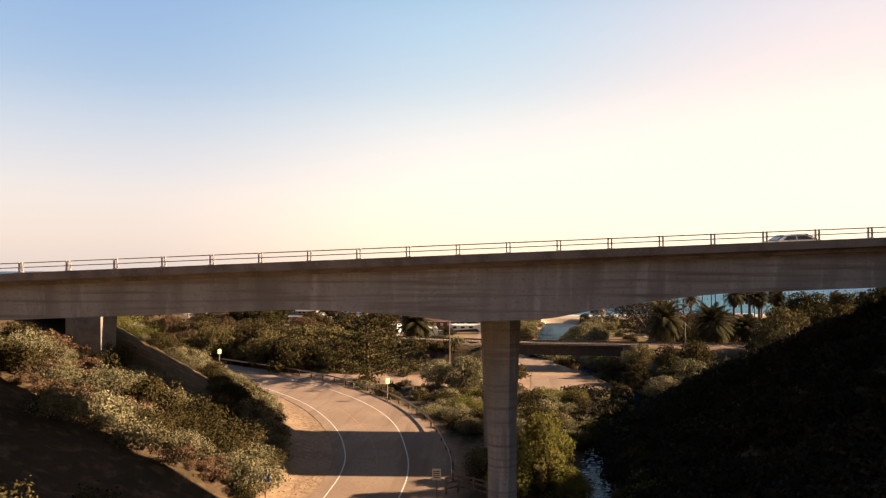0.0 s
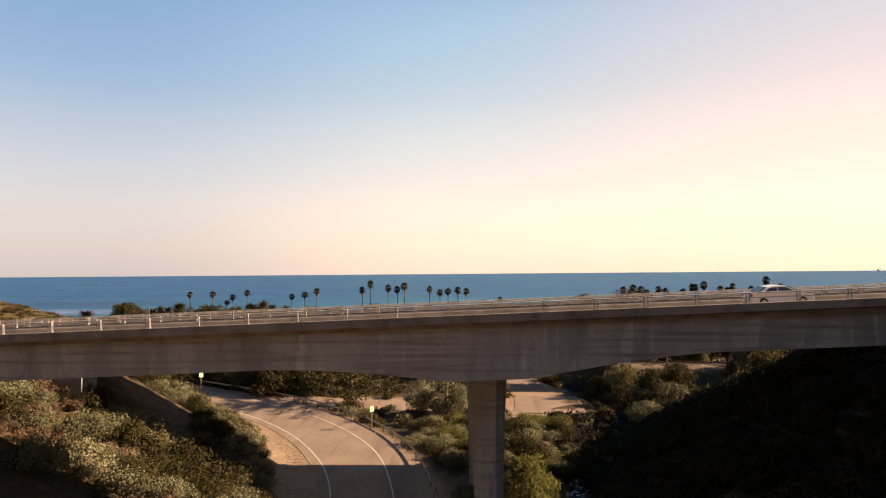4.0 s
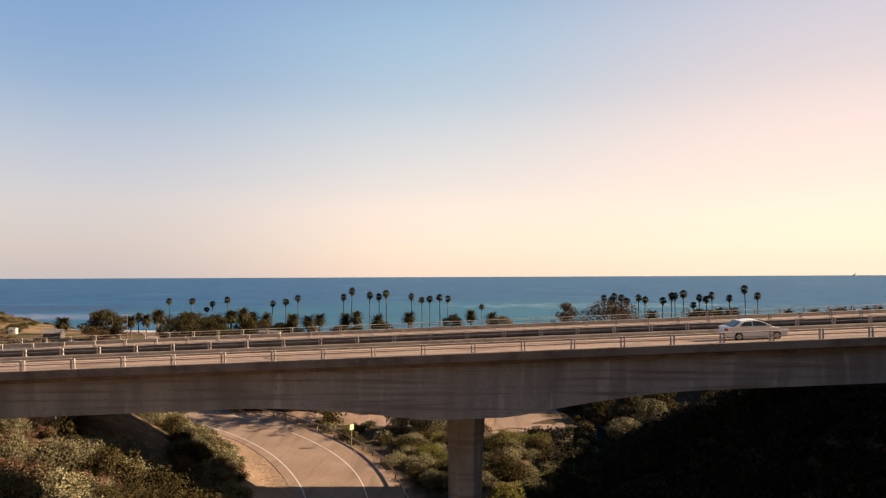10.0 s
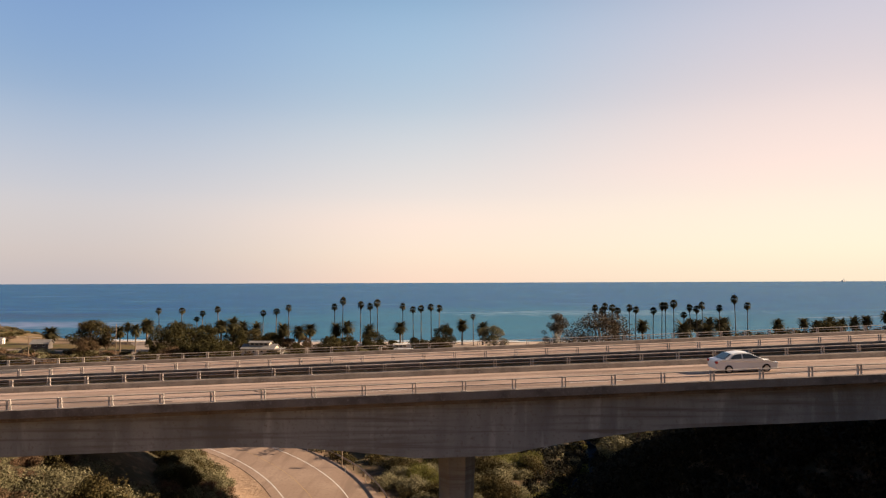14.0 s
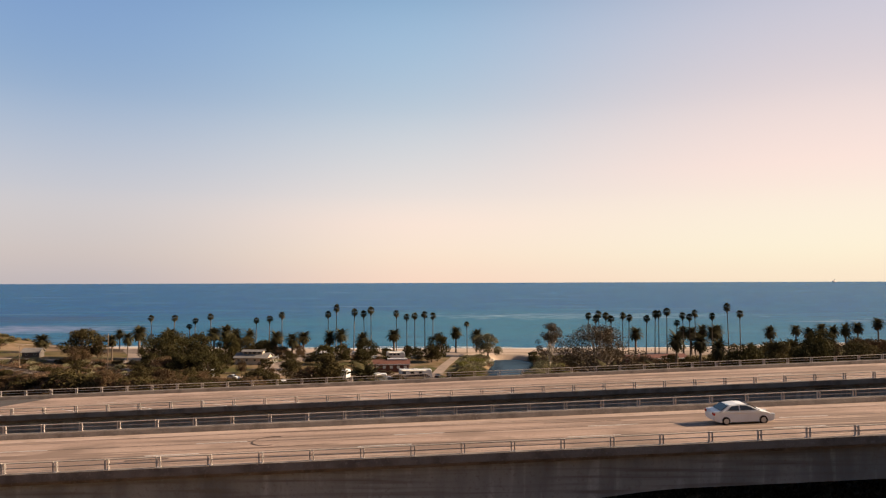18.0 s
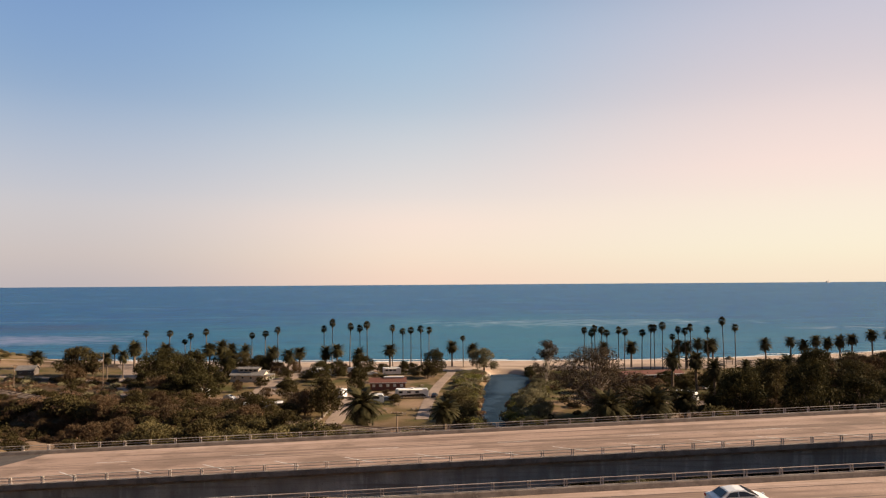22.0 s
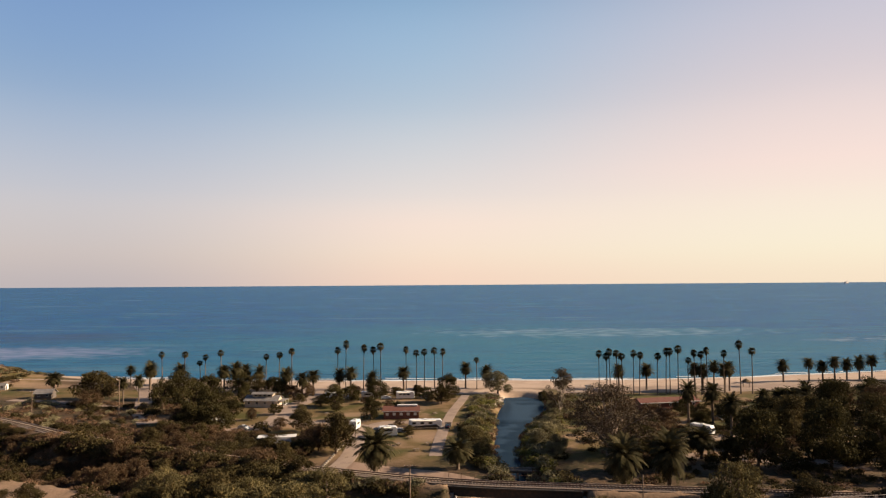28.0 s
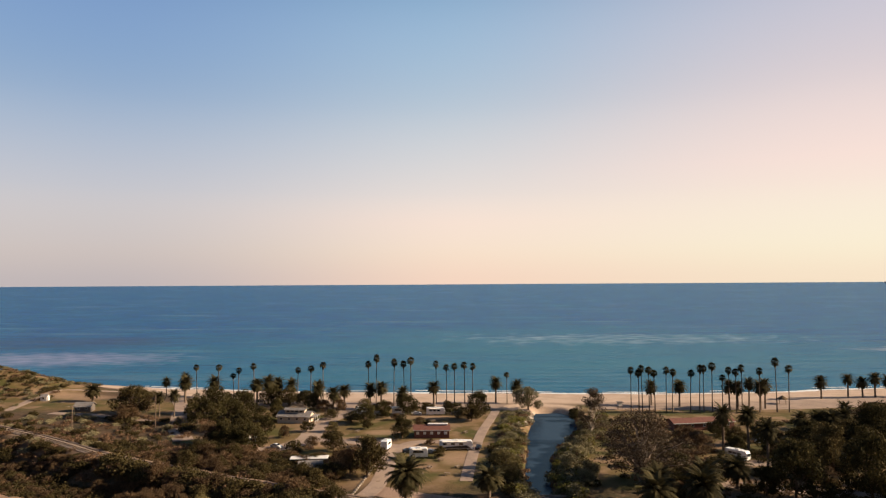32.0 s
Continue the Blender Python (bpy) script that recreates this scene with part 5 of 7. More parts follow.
def upper_creek():
    """Bushes that close over the narrow creek above the railway."""
    line = smooth_line([(x, y, hw) for x, y, hw in CREEK if y < 160], 1.0)
    spots, sizes, kinds = [], [], []
    for x, y, hw in line[(line[:, 1] > 58) & (line[:, 1] < 146)][::2]:
        for side in (-1, 1):
            if RNG.rand() < 0.85:
                gap = 1.7 if y < 88 else 0.6
                spots.append((x + side * (hw + gap + RNG.uniform(0, 1.6)), y + RNG.uniform(-1, 1)))
                sizes.append(RNG.uniform(0.5, 0.95))
                kinds.append(RNG.choice(["sage", "green", "green", "bright"]))
    brush_mass("streamside_brush", spots, sizes, kinds, "dense bushes leaning over the narrow creek")


upper_creek()


def creek_riffle():
    """Broken white water, glints painted as white flecks, and wet stones in the narrow creek below the bridges."""
    rng = np.random.RandomState(21)
    line = smooth_line([(x, y, hw) for x, y, hw in CREEK if 30 < y < 100], 1.0)
    z = 3.2 - 3.2 * sstep(60, 190, line[:, 1]) - 0.06
    foam_glints, stone = [], []
    for (x, y, hw), zz in zip(line, z):
        if not 58 < y < 88:
            continue
        for _ in range(9):
            c = np.array((x + rng.uniform(-1, 1) * (hw + 0.2), y + rng.uniform(-0.6, 0.6), zz))
            w, h = rng.uniform(0.08, 0.28), rng.uniform(0.02, 0.10)
            foam_glints.append([c + (-w, -0.06, 0), c + (w, -0.08, 0), c + (w * 0.8, 0.05, h), c + (-w * 0.7, 0.06, h)])
        for _ in range(3):
            c = np.array((x + rng.choice((-1, 1)) * (hw + rng.uniform(-0.3, 0.8)), y + rng.uniform(-0.6, 0.6), zz))
            r = rng.uniform(0.12, 0.4)
            top = c + (0, 0, r * 0.8)
            ring = [c + (math.cos(a) * r, math.sin(a) * r, -0.15) for a in (0.3, 1.6, 2.9, 4.1, 5.3)]
            stone += [[ring[i], ring[(i + 1) % 5], top + (ring[(i + 1) % 5] - c) * 0.35, top + (ring[i] - c) * 0.35] for i in range(5)] + [[top + (ring[i] - c) * 0.35 for i in (0, 1, 2, 3)]]
    tagged(new("creek_riffle", quads("creek_riffle", np.array(foam_glints), mat("white_water_glints", (0.78, 0.80, 0.82), 0.4, 0.4))), "white riffles and painted glints in the narrow creek", "riffle", kind="stuff")
    tagged(new("creek_stones", quads("creek_stones", np.array(stone), mat("wet_stone", (0.16, 0.14, 0.12), 0.4, 0.4, island=0.4))), "small wet stones along the creek bed", "stones", kind="stuff")


creek_riffle()


def palms():
    top_l = [(-142.2, 19.2), (-131.6, 19.2), (-123.6, 15.1), (-121.4, 17.8), (-113.4, 19.8), (-91.7, 17.9), (-85.3, 18.7), (-79.1, 20.4), (-56.8, 20.9), (-53.0, 23.7), (-44.4, 21.8), (-39.4, 21.0), (-36.1, 22.6), (-23.8, 21.0), (-18.8, 19.4), (-15.0, 19.9), (-10.1, 20.5), (-6.3, 19.9), (10.2, 15.9)]
    top_r = [(65.0, 20.6), (68.5, 19.3), (70.0, 21.3), (73.0, 20.6), (75.5, 19.3), (80.5, 20.6), (83.2, 19.8), (91.1, 19.4), (95.1, 21.4), (96.9, 21.4), (100.6, 22.4), (105.1, 17.4), (108.2, 20.6), (111.1, 19.9), (113.6, 21.6), (121.2, 20.4), (128.6, 24.4), (133.9, 21.4)]
    for row, y in ((top_l, 327.0), (top_r, 309.0)):
        for x, z in row:
            g = ground_z(x, y)
            ms = FANS[RNG.randint(4)]
            s = RNG.uniform(0.82, 1.0)
            plant("fan_palm", ms, ("trunk", "crown", "skirt"), x, y, "tall slim fan palm with a round crown, by the beach", "palm tree", "fan palms along the beach", s, RNG.uniform(0, 360), sz=(z - g) / 18.1)
    west = [(-145, 320, 12.5), (-108.9, 318, 12.4), (-77.7, 310, 11.1), (-69.1, 305, 10.7), (-64.6, 308, 11.5), (-48.2, 312, 12.2), (-53.8, 314, 11), (-37.6, 305, 10.8), (-24.3, 318, 11.6), (4.8, 330, 11.9), (14.9, 330, 10.3), (-150.7, 332.9, 11.5), (-138.9, 339.7, 10.5), (-109.1, 318.7, 12), (-104.6, 321.7, 13.2), (-102.7, 330.9, 11), (-96.2, 331.1, 10.4), (-83.5, 334.5, 9.2)]
    east = [(77.7, 325, 10.8), (89.9, 322, 11.8), (111.2, 318, 12.5), (114.2, 316, 12.3), (121.5, 322, 13.2), (127.1, 318, 13.1), (123.4, 314, 12.7), (165, 345, 10.5), (180.3, 350, 11.1), (187.3, 350, 9.5), (193.4, 350, 11.7), (200, 351, 10.2), (207, 352, 11), (214, 353, 12), (224, 352, 14), (232, 350, 14.5), (241, 349, 14.5)]
    camp = [(79.8, 235.3, 16.0), (89.7, 239.4, 15.0), (86.4, 215.3, 15.2), (115.1, 255.8, 10.4), (122.0, 258.6, 9.8), (125.6, 256.1, 10.6), (131.7, 258.9, 11), (142.7, 280, 9.5), (150, 262, 10), (162, 270, 10.5)]
    for x, y, z in west + east + camp:
        h = z - ground_z(x, y) - 0.2
        k = min(DATES, key=lambda q: abs(q - h))
        plant("date_palm", DATES[k], ("trunk", "crown"), x, y, "stout date palm with a dense dark crown of fronds", "palm tree", "date palms near the beach", RNG.uniform(0.88, 1.08), RNG.uniform(0, 360), sz=min(1.18, max(0.85, h / k)))
    plant("date_palm", BIGDATE, ("trunk", "crown"), -21.5, 180.5, "large date palm with long arching fronds beside the camp road", "palm tree", sz=1.3, scale=1.35)
    for x, y, s in ((0.5, 186, 1.0), (-22.8, 260, 0.65), (-190, 318, 1.0), (70, 196, 1.1)):
        plant("date_palm", BIGDATE, ("trunk", "crown"), x, y, "bushy date palm in the campground", "palm tree", "campground palms", s, RNG.uniform(0, 360), sz=s * 0.9)
    for x, y, z in ((38.1, 157.0, 13.6), (51.2, 165.4, 13.2), (45.0, 183.2, 9.0), (56.8, 181.5, 10.5)):
        plant("date_palm", BIGDATE, ("trunk", "crown"), x, y, "tall date palm with long fronds beside the railway", "palm tree", "", 1.1, RNG.uniform(0, 360), sz=min(1.5, (z - ground_z(x, y)) / 6.0))
    for x, y, z in ((-161, 334, 11), (-155.1, 342.7, 12), (-139, 282, 12.5), (-134, 285, 13)):
        plant("queen_palm", QUEENS[RNG.randint(2)], ("trunk", "crown"), x, y, "slender feather palm with drooping fronds", "palm tree", "queen palms", 1.0, RNG.uniform(0, 360), sz=(z - ground_z(x, y)) / 8.0)


palms()


def camp_trees():
    west = [(-152.3, 283.6, 14.9, 9.6), (-151.0, 276.8, 9.4, 6.1), (-150.1, 292.1, 11.1, 4.2), (-118.5, 273.4, 12.0, 5.1), (-119.3, 293.0, 12.1, 6.7), (-101.5, 245.0, 9.7, 5.7), (-101.2, 260.6, 13.4, 6.6), (-104.5, 285.0, 12.5, 5.8), (-88.0, 242.9, 11.6, 5.6), (-88.1, 230.9, 9.3, 4.8), (-81.2, 231.1, 10.1, 5.3), (-94.1, 238.5, 9.0, 4.4)]
    lawn = [(-89.4, 285.5, 8.6, 3.5), (-85.1, 258.2, 6.5, 3.5), (-102.7, 320.3, 9.4, 5.7), (-93.6, 319.1, 9.1, 7.1), (-86.4, 320.7, 6.7, 5.7), (-73.7, 304.4, 7.6, 4.8), (-79.8, 311.0, 7.0, 4.1), (-66.5, 304.6, 8.9, 3.3), (-50.0, 277.7, 8.3, 4.4), (-44.9, 291.5, 7.3, 3.8), (-31.1, 250.9, 8.7, 3.9), (-34.5, 298.4, 8.6, 5.1), (-115.1, 320.0, 6.7, 4.3), (-94.2, 278.5, 6.5, 3.8), (-3.4, 288.0, 12.3, 4.4), (-6.0, 284.5, 7.7, 4.4), (-17.2, 299.9, 6.6, 2.8), (-13.8, 301.0, 4.9, 3.8), (-16, 226, 3.2, 2.4)]
    front = [(-52.7, 232.1, 8.3, 4.6), (-35.9, 202.9, 13.4, 5.6), (-41.8, 206.8, 11.6, 5.1), (-62.2, 193.6, 4.6, 4.2), (-53.9, 187.7, 4.4, 3.8), (-46.6, 184.1, 4.2, 3.4), (-70.7, 198.7, 4.8, 4.2), (-68.3, 186.2, 4.4, 3.8), (-75.9, 252.0, 6.3, 2.4), (-80, 220, 7, 4.5), (-95, 222, 7, 4.8)]
    for k, row in enumerate((west, lawn, front)):
        for x, y, h, r in row:
            dark = RNG.rand() < (0.6, 0.65, 0.0)[k]
            put_tree(DARKS if dark else OAKS if RNG.rand() < 0.6 else BROWNS, x, y, h, r, "round dark green shade tree in the campground" if dark else "olive-brown leafy tree in the campground", group="campground trees", base=(9.5, 5.1))
    small = [(-60, 262, 4.2, 2.6), (-47, 268, 3.6, 2.2), (-27, 274, 4.4, 2.8), (-56, 280, 5.0, 3.0), (-70, 262, 4.2, 2.6), (-20, 243, 2.6, 2.0), (-14.5, 241, 2.6, 1.8), (-42, 239, 3.6, 2.6), (-62, 240, 4.2, 2.8), (-12, 290, 4.2, 2.8), (-27, 305, 4.4, 3.0), (-45, 307, 5.4, 3.4), (-55, 309, 5.4, 3.2), (-66, 285, 4.4, 2.8), (-38, 285, 3.8, 2.6), (-28, 222, 2.4, 1.8), (-16, 232.5, 2.2, 1.6), (-48, 222, 4.4, 3.0), (-40, 214, 5.4, 3.4), (-45, 200, 5.0, 3.2)]
    for k, (x, y, h, r) in enumerate(small):
        put_tree((OLIVES, OAKS, BROWNS)[k % 3], x, y, h, r, "small bushy tree between the campsites", group="small camp trees", base=(8.5, 4.6))
    put_tree(GREENS, 19.4, 313.7, 11, 6.2, "spreading pale-trunked tree on the beach edge", base=(7.5, 4.2))
    plant("eucalyptus", EUCS[1], ("trunk", "crown") + ("limb",) * 48, 39.1, 258.6, "tall slender eucalyptus with a bare pale trunk", "tree")
    plant("eucalyptus", EUCS[0], ("trunk", "crown") + ("limb",) * 48, 44.5, 199, "huge spreading eucalyptus with pale branching limbs", "tree", scale=1.5, sz=1.12)
    put_tree(DARKS, 38.6, 297.5, 5.8, 2.8, "small dark round tree by the lagoon", base=(10, 5.2))
    shade = [(82.1, 187.0, 14.9, 7.6), (103.7, 211.2, 15.9, 7.1), (100.9, 185.5, 17.6, 7.4), (144.4, 263.9, 11.5, 9.0), (128.0, 248.2, 9.8, 7.1), (110.6, 237.9, 9.5, 6.8), (70.1, 232.8, 7.5, 7.2), (70.2, 244.2, 6.9, 5.5), (54.2, 203.6, 8.2, 6.4), (92.4, 214.7, 6.9, 5.1), (88.9, 247.8, 6.5, 4.5), (118.0, 217.7, 12.1, 6.4), (103.9, 260.0, 6.2, 4.8), (60.3, 246.0, 8.9, 5.4), (89.9, 185.0, 4.4, 5.4), (132.0, 272.0, 7.9, 6.4), (62, 212, 7, 5.5), (70, 206, 7, 5)]
    outer = [(131, 239, 15, 7.5), (140, 230, 14, 8), (152, 245, 13, 8), (170, 255, 12, 8), (150, 215, 13, 8), (135, 200, 12, 8), (190, 270, 11, 8), (180, 235, 12, 8), (158, 282, 9, 7), (176, 290, 9, 7), (196, 300, 9, 7), (118, 190, 13, 8), (140, 178, 10, 7), (165, 190, 11, 8), (185, 205, 11, 8), (210, 240, 11, 8), (220, 290, 10, 8), (112, 175, 9, 6)]
    for k, (x, y, h, r) in enumerate(shade + outer):
        brown = k in (3, 6, 7, 13, 16, 20)
        put_tree(BROWNS if brown else OAKS if k % 3 == 1 else DARKS, x, y, h * 1.1, r, "brown-leaved tree over the campsites" if brown else "dense dark shade tree over the campsites", group="eastern camp trees", base=(7.5, 4.6) if brown else (10, 5.2))
    for x, y in sprinkle(60, 56, 135, 190, 262, 9.0):
        if 68 < x < 92 and 196 < y < 232:
            continue
        put_tree(DARKS if RNG.rand() < 0.65 else BROWNS, x, y, RNG.uniform(4.5, 7.5), RNG.uniform(3.0, 4.6), "small dark tree in the shade of the campsites", group="eastern camp trees", base=(9, 5))
    p = sprinkle(900, -270, -112, 212, 282, 2.0)
    brush_mass("bluff_brush", p, RNG.uniform(0.6, 1.3, len(p)), list(RNG.choice(["dry", "dry", "dry", "sage", "green"], len(p))), "brown coastal scrub over the bluff beside the railway")
    p = sprinkle(120, -300, -215, 282, 345, 2.6)
    brush_mass("dune_brush", p, RNG.uniform(0.6, 1.4, len(p)), list(RNG.choice(["sage", "dry", "green"], len(p))), "low scrub scattered over the grassy bluff")
    p = sprinkle(1100, -345, -222, 322, 384, 1.9)
    brush_mass("headland_brush", p, RNG.uniform(0.45, 0.95, len(p)), list(RNG.choice(["sage", "dry", "green"], len(p))), "low dry scrub on the headland", share=0.06, grow=3.2)
    p = sprinkle(900, 40, 200, 160, 290, 2.4)
    brush_mass("camp_understory", p, RNG.uniform(0.5, 1.1, len(p)), list(RNG.choice(["green", "dry", "green"], len(p))), "low shrubs under the camp trees", share=0.07, grow=3.2)


camp_trees()

# ---------------------------------------------------------------- camp roads, lawns and shore
M_CAMPROAD = mat("camp_asphalt", (0.31, 0.232, 0.178), 0.95, 0.15, [(0.2, (1, 1, 1), (0.25, 0.185, 0.142), 0.42, 0.62), (2.5, (1, 1, 1), (0.36, 0.275, 0.215), 0.5, 0.75)], (15, 0.2))
M_FOAM = mat("surf_foam", (0.66, 0.67, 0.66), 0.8, 0.2, [(0.6, (1, 1, 1), (0.55, 0.62, 0.63), 0.45, 0.7)])
M_ROCK = mat("boulder", (0.42, 0.36, 0.29), 0.9, 0.2, [(1.2, (1, 1, 1), (0.28, 0.23, 0.18), 0.45, 0.65)], (5, 0.6), rnd=0.25)


def on_ground(pts):
    return [(x, y, ground_z(x, y) + 0.05) for x, y in pts]


def camp_roads():
    for pts, half, label in (
            ([(-33.8, 184), (-31.8, 193), (-31.5, 212), (-32, 231), (-26, 246), (-12, 247), (-2, 244)], 2.6, "grey asphalt road into the campground"),
            ([(-89, 229), (-75.5, 235), (-66.8, 248), (-68.0, 271), (-64.3, 294), (-58.9, 318)], 4.2, "dusty campground loop road"),
            ([(-66, 250), (-48, 246), (-32, 240)], 3.0, "short campground road between lawns"),
            ([(4.5, 309), (2.2, 290), (-1.2, 267), (-4.0, 240), (-5.5, 215), (-6.1, 200)], 1.9, "pale paved path beside the creek"),
            ([(-160, 343), (-147, 318), (-134.5, 292), (-123, 265), (-112, 246)], 3.6, "shaded dirt and asphalt camp road"),
            ([(-120, 326), (-71, 322), (-43, 321), (-10, 320), (8, 317)], 8.0, "beach parking strip of worn asphalt"),
            ([(-214, 292), (-221, 318), (-222, 337), (-211, 346), (-196, 352)], 2.0, "sandy track across the grassy field"),
            ([(-190, 286), (-170, 284), (-152, 280), (-140, 277)], 2.2, "dirt track behind the dark hut"),
            ([(48, 322), (92, 322), (144, 328), (194, 338), (260, 352)], 10.0, "long parking strip of worn asphalt behind the beach"),
            ([(48, 226), (75, 222), (100, 224), (130, 222)], 3.2, "shaded campground road under trees"),
            ([(60, 200), (86, 196), (112, 188)], 4.0, "shaded dusty camp clearing")):
        line = smooth_line(on_ground(pts), 3)
        for r in line:
            r[2] = ground_z(r[0], r[1])
        tagged(new("camp_road", ribbon("camp_road", line, -half, half, 0.10, M_CAMPROAD, 0.3, 2 if half > 5 else 1)), label, "road", kind="structure")


camp_roads()


def surf():
    """Lines of breaking surf along the shore."""
    for off, wid, seed, label in ((1.0, 1.6, 1, "thin white surf line at the water's edge"), (7.0, 1.0, 2, "second broken line of white surf")):
        rng = np.random.RandomState(seed)
        verts, faces = [], []
        xs = np.arange(-330, 440, 1.5)
        w = np.convolve(rng.rand(len(xs) + 12), np.ones(13) / 13, "valid") - 0.36
        w2 = rng.rand(len(xs))
        for i, x in enumerate(xs):
            y = float(SHORE(x)) - 6.5 + off + 2.2 * math.sin(x * 0.031 + seed) + 0.9 * math.sin(x * 0.11)
            h = max(0.02, 0.75 * wid * (0.4 + 4.5 * w[i]) * (0.7 + 0.6 * w2[i]))
            verts += [(x, y - h, 0.14), (x, y, 0.26), (x, y + h, 0.12)]
        for i in range(len(xs) - 1):
            if off > 3 and w[i] < 0.13:
                continue
            a = i * 3
            faces += [(a, a + 3, a + 4, a + 1), (a + 1, a + 4, a + 5, a + 2)]
        tagged(new("surf", mesh_of("surf", verts, faces, M_FOAM, True)), label, "surf", kind="stuff")


surf()


def boulders():
    rng = np.random.RandomState(8)
    protos = []
    for k in range(4):
        bm = bmesh.new()
        bmesh.ops.create_icosphere(bm, subdivisions=2, radius=0.8)
        for v in bm.verts:
            v.co *= 0.8 + 0.35 * rng.rand()
            v.co.z *= 0.7
        protos.append(bm_mesh("boulder", bm, M_ROCK))
    for i in range(46):
        t = i / 45
        x, y = 13 + 9.5 * t + rng.uniform(-1.3, 1.3), 276 + 34 * t + rng.uniform(-1.5, 1.5)
        ob = new("boulder", protos[i % 4])
        ob.matrix_basis = pose(x, y, ground_z(x, y) + 0.15, 0, 0, rng.uniform(0, 360)) @ Matrix.Diagonal((*rng.uniform(0.7, 1.5, 3), 1))
        tagged(ob, "pale weathered boulder on the lagoon bank", "boulder", "boulders on the lagoon bank")
    for i in range(16):
        x, y = -37.0 + 0.1 * i, 186 + i * 1.9
        ob = new("boulder", protos[i % 4])
        ob.matrix_basis = pose(x, y, ground_z(x, y) + 0.2, 0, 0, i * 50) @ Matrix.Diagonal((0.55, 0.55, 0.6, 1))
        tagged(ob, "small pale edging stone beside the camp road", "stone", "edging stones of the camp road")


boulders()

# ---------------------------------------------------------------- buildings
M_WALL = mat("cream_siding", (0.55, 0.46, 0.36), 0.85, 0.2, [(0.8, (1, 1, 3), (0.45, 0.37, 0.29), 0.45, 0.7)])
M_BROWN = mat("redwood_siding", (0.17, 0.075, 0.055), 0.85, 0.2, [(1.5, (1, 1, 0.2), (0.11, 0.05, 0.04), 0.45, 0.7)])
M_ROOF = mat("grey_shingle", (0.22, 0.20, 0.185), 0.9, 0.2, [(1.0, (1, 1, 1), (0.15, 0.135, 0.125), 0.42, 0.66), (6, (1, 1, 1), (0.27, 0.25, 0.23), 0.5, 0.8)], (8, 0.4))
M_TRIM = mat("white_trim", (0.72, 0.69, 0.64), 0.6, 0.3, [(2, (1, 1, 1), (0.6, 0.57, 0.52), 0.5, 0.75)])
M_GLASS = mat("window_glass", (0.03, 0.035, 0.04), 0.08, 0.6)
M_DOOR = mat("painted_door", (0.12, 0.10, 0.085), 0.6, 0.3)


def building(name, x, y, turn, w, d, h, roof_h, wall, roof, label, windows=4, eave=0.5, white_cap=False):
    """A gabled single-storey house, its ridge along its length."""
    z = ground_z(x, y)
    b = empty(name, pose(x, y, z, 0, 0, turn), label, "building")
    t = 0.18
    for nm, lo, hi in (("front_wall", (-w / 2, -d / 2, -0.4), (w / 2, -d / 2 + t, h)), ("back_wall", (-w / 2, d / 2 - t, -0.4), (w / 2, d / 2, h))):
        part("wall", box_mesh("wall", lo, hi, wall, 0.02), b)
    for s in (-1, 1):
        x0 = s * (w / 2 - t / 2)
        verts = [(x0 + a, c, e) for a in (-t / 2, t / 2) for c, e in ((-d / 2 + t, -0.4), (d / 2 - t, -0.4), (d / 2 - t, h), (0, h + roof_h - 0.1), (-d / 2 + t, h))]
        faces = [(4, 3, 2, 1, 0), (5, 6, 7, 8, 9)] + [(k, (k + 1) % 5, 5 + (k + 1) % 5, 5 + k) for k in range(5)]
        part("gable_wall", mesh_of("gable_wall", verts, faces, wall), b)
    for s in (-1, 1):
        run = d / 2 + eave
        drop = roof_h * run / (d / 2)
        verts = []
        for xx in (-w / 2 - eave, w / 2 + eave):
            verts += [(xx, 0, h + roof_h), (xx, s * run, h + roof_h - drop), (xx, s * run, h + roof_h - drop + 0.16), (xx, 0, h + roof_h + 0.16)]
        faces = [(0, 1, 2, 3), (7, 6, 5, 4), (0, 4, 5, 1), (1, 5, 6, 2), (2, 6, 7, 3), (3, 7, 4, 0)]
        part("roof", mesh_of("roof", verts, faces, roof), b)
        part("fascia", box_mesh("fascia", (-w / 2 - eave, s * run - 0.04, h + roof_h - drop - 0.08), (w / 2 + eave, s * run + 0.04, h + roof_h - drop + 0.17), M_TRIM), b, "pale eaves board")
    if white_cap:
        part("skylight_roof", box_mesh("skylight_roof", (-w * 0.12, -0.8, h + roof_h), (w * 0.46, 0.9, h + roof_h + 0.55), M_TRIM, 0.05), b, "raised white roof monitor")
    for k in range(windows):
        xx = -w / 2 + (k + 0.5) * w / windows
        win = part("window", box_mesh("window", (-0.55, -0.06, -0.5), (0.55, 0.05, 0.5), M_TRIM, 0.01), b, "", pose(xx, -d / 2, h * 0.62))
        part("pane", box_mesh("pane", (-0.45, -0.075, -0.4), (0.45, -0.05, 0.4), M_GLASS if not white_cap else M_TRIM), win)
    door = part("door", box_mesh("door", (-0.45, -0.06, 0), (0.45, 0.06, 2.05), M_DOOR, 0.01), b, "", pose(w / 2, -d * 0.2, 0, 0, 0, 90))
    part("handle", box_mesh("handle", (0.32, -0.11, 0.98), (0.38, -0.06, 1.04), M_STEEL), door)
    return b


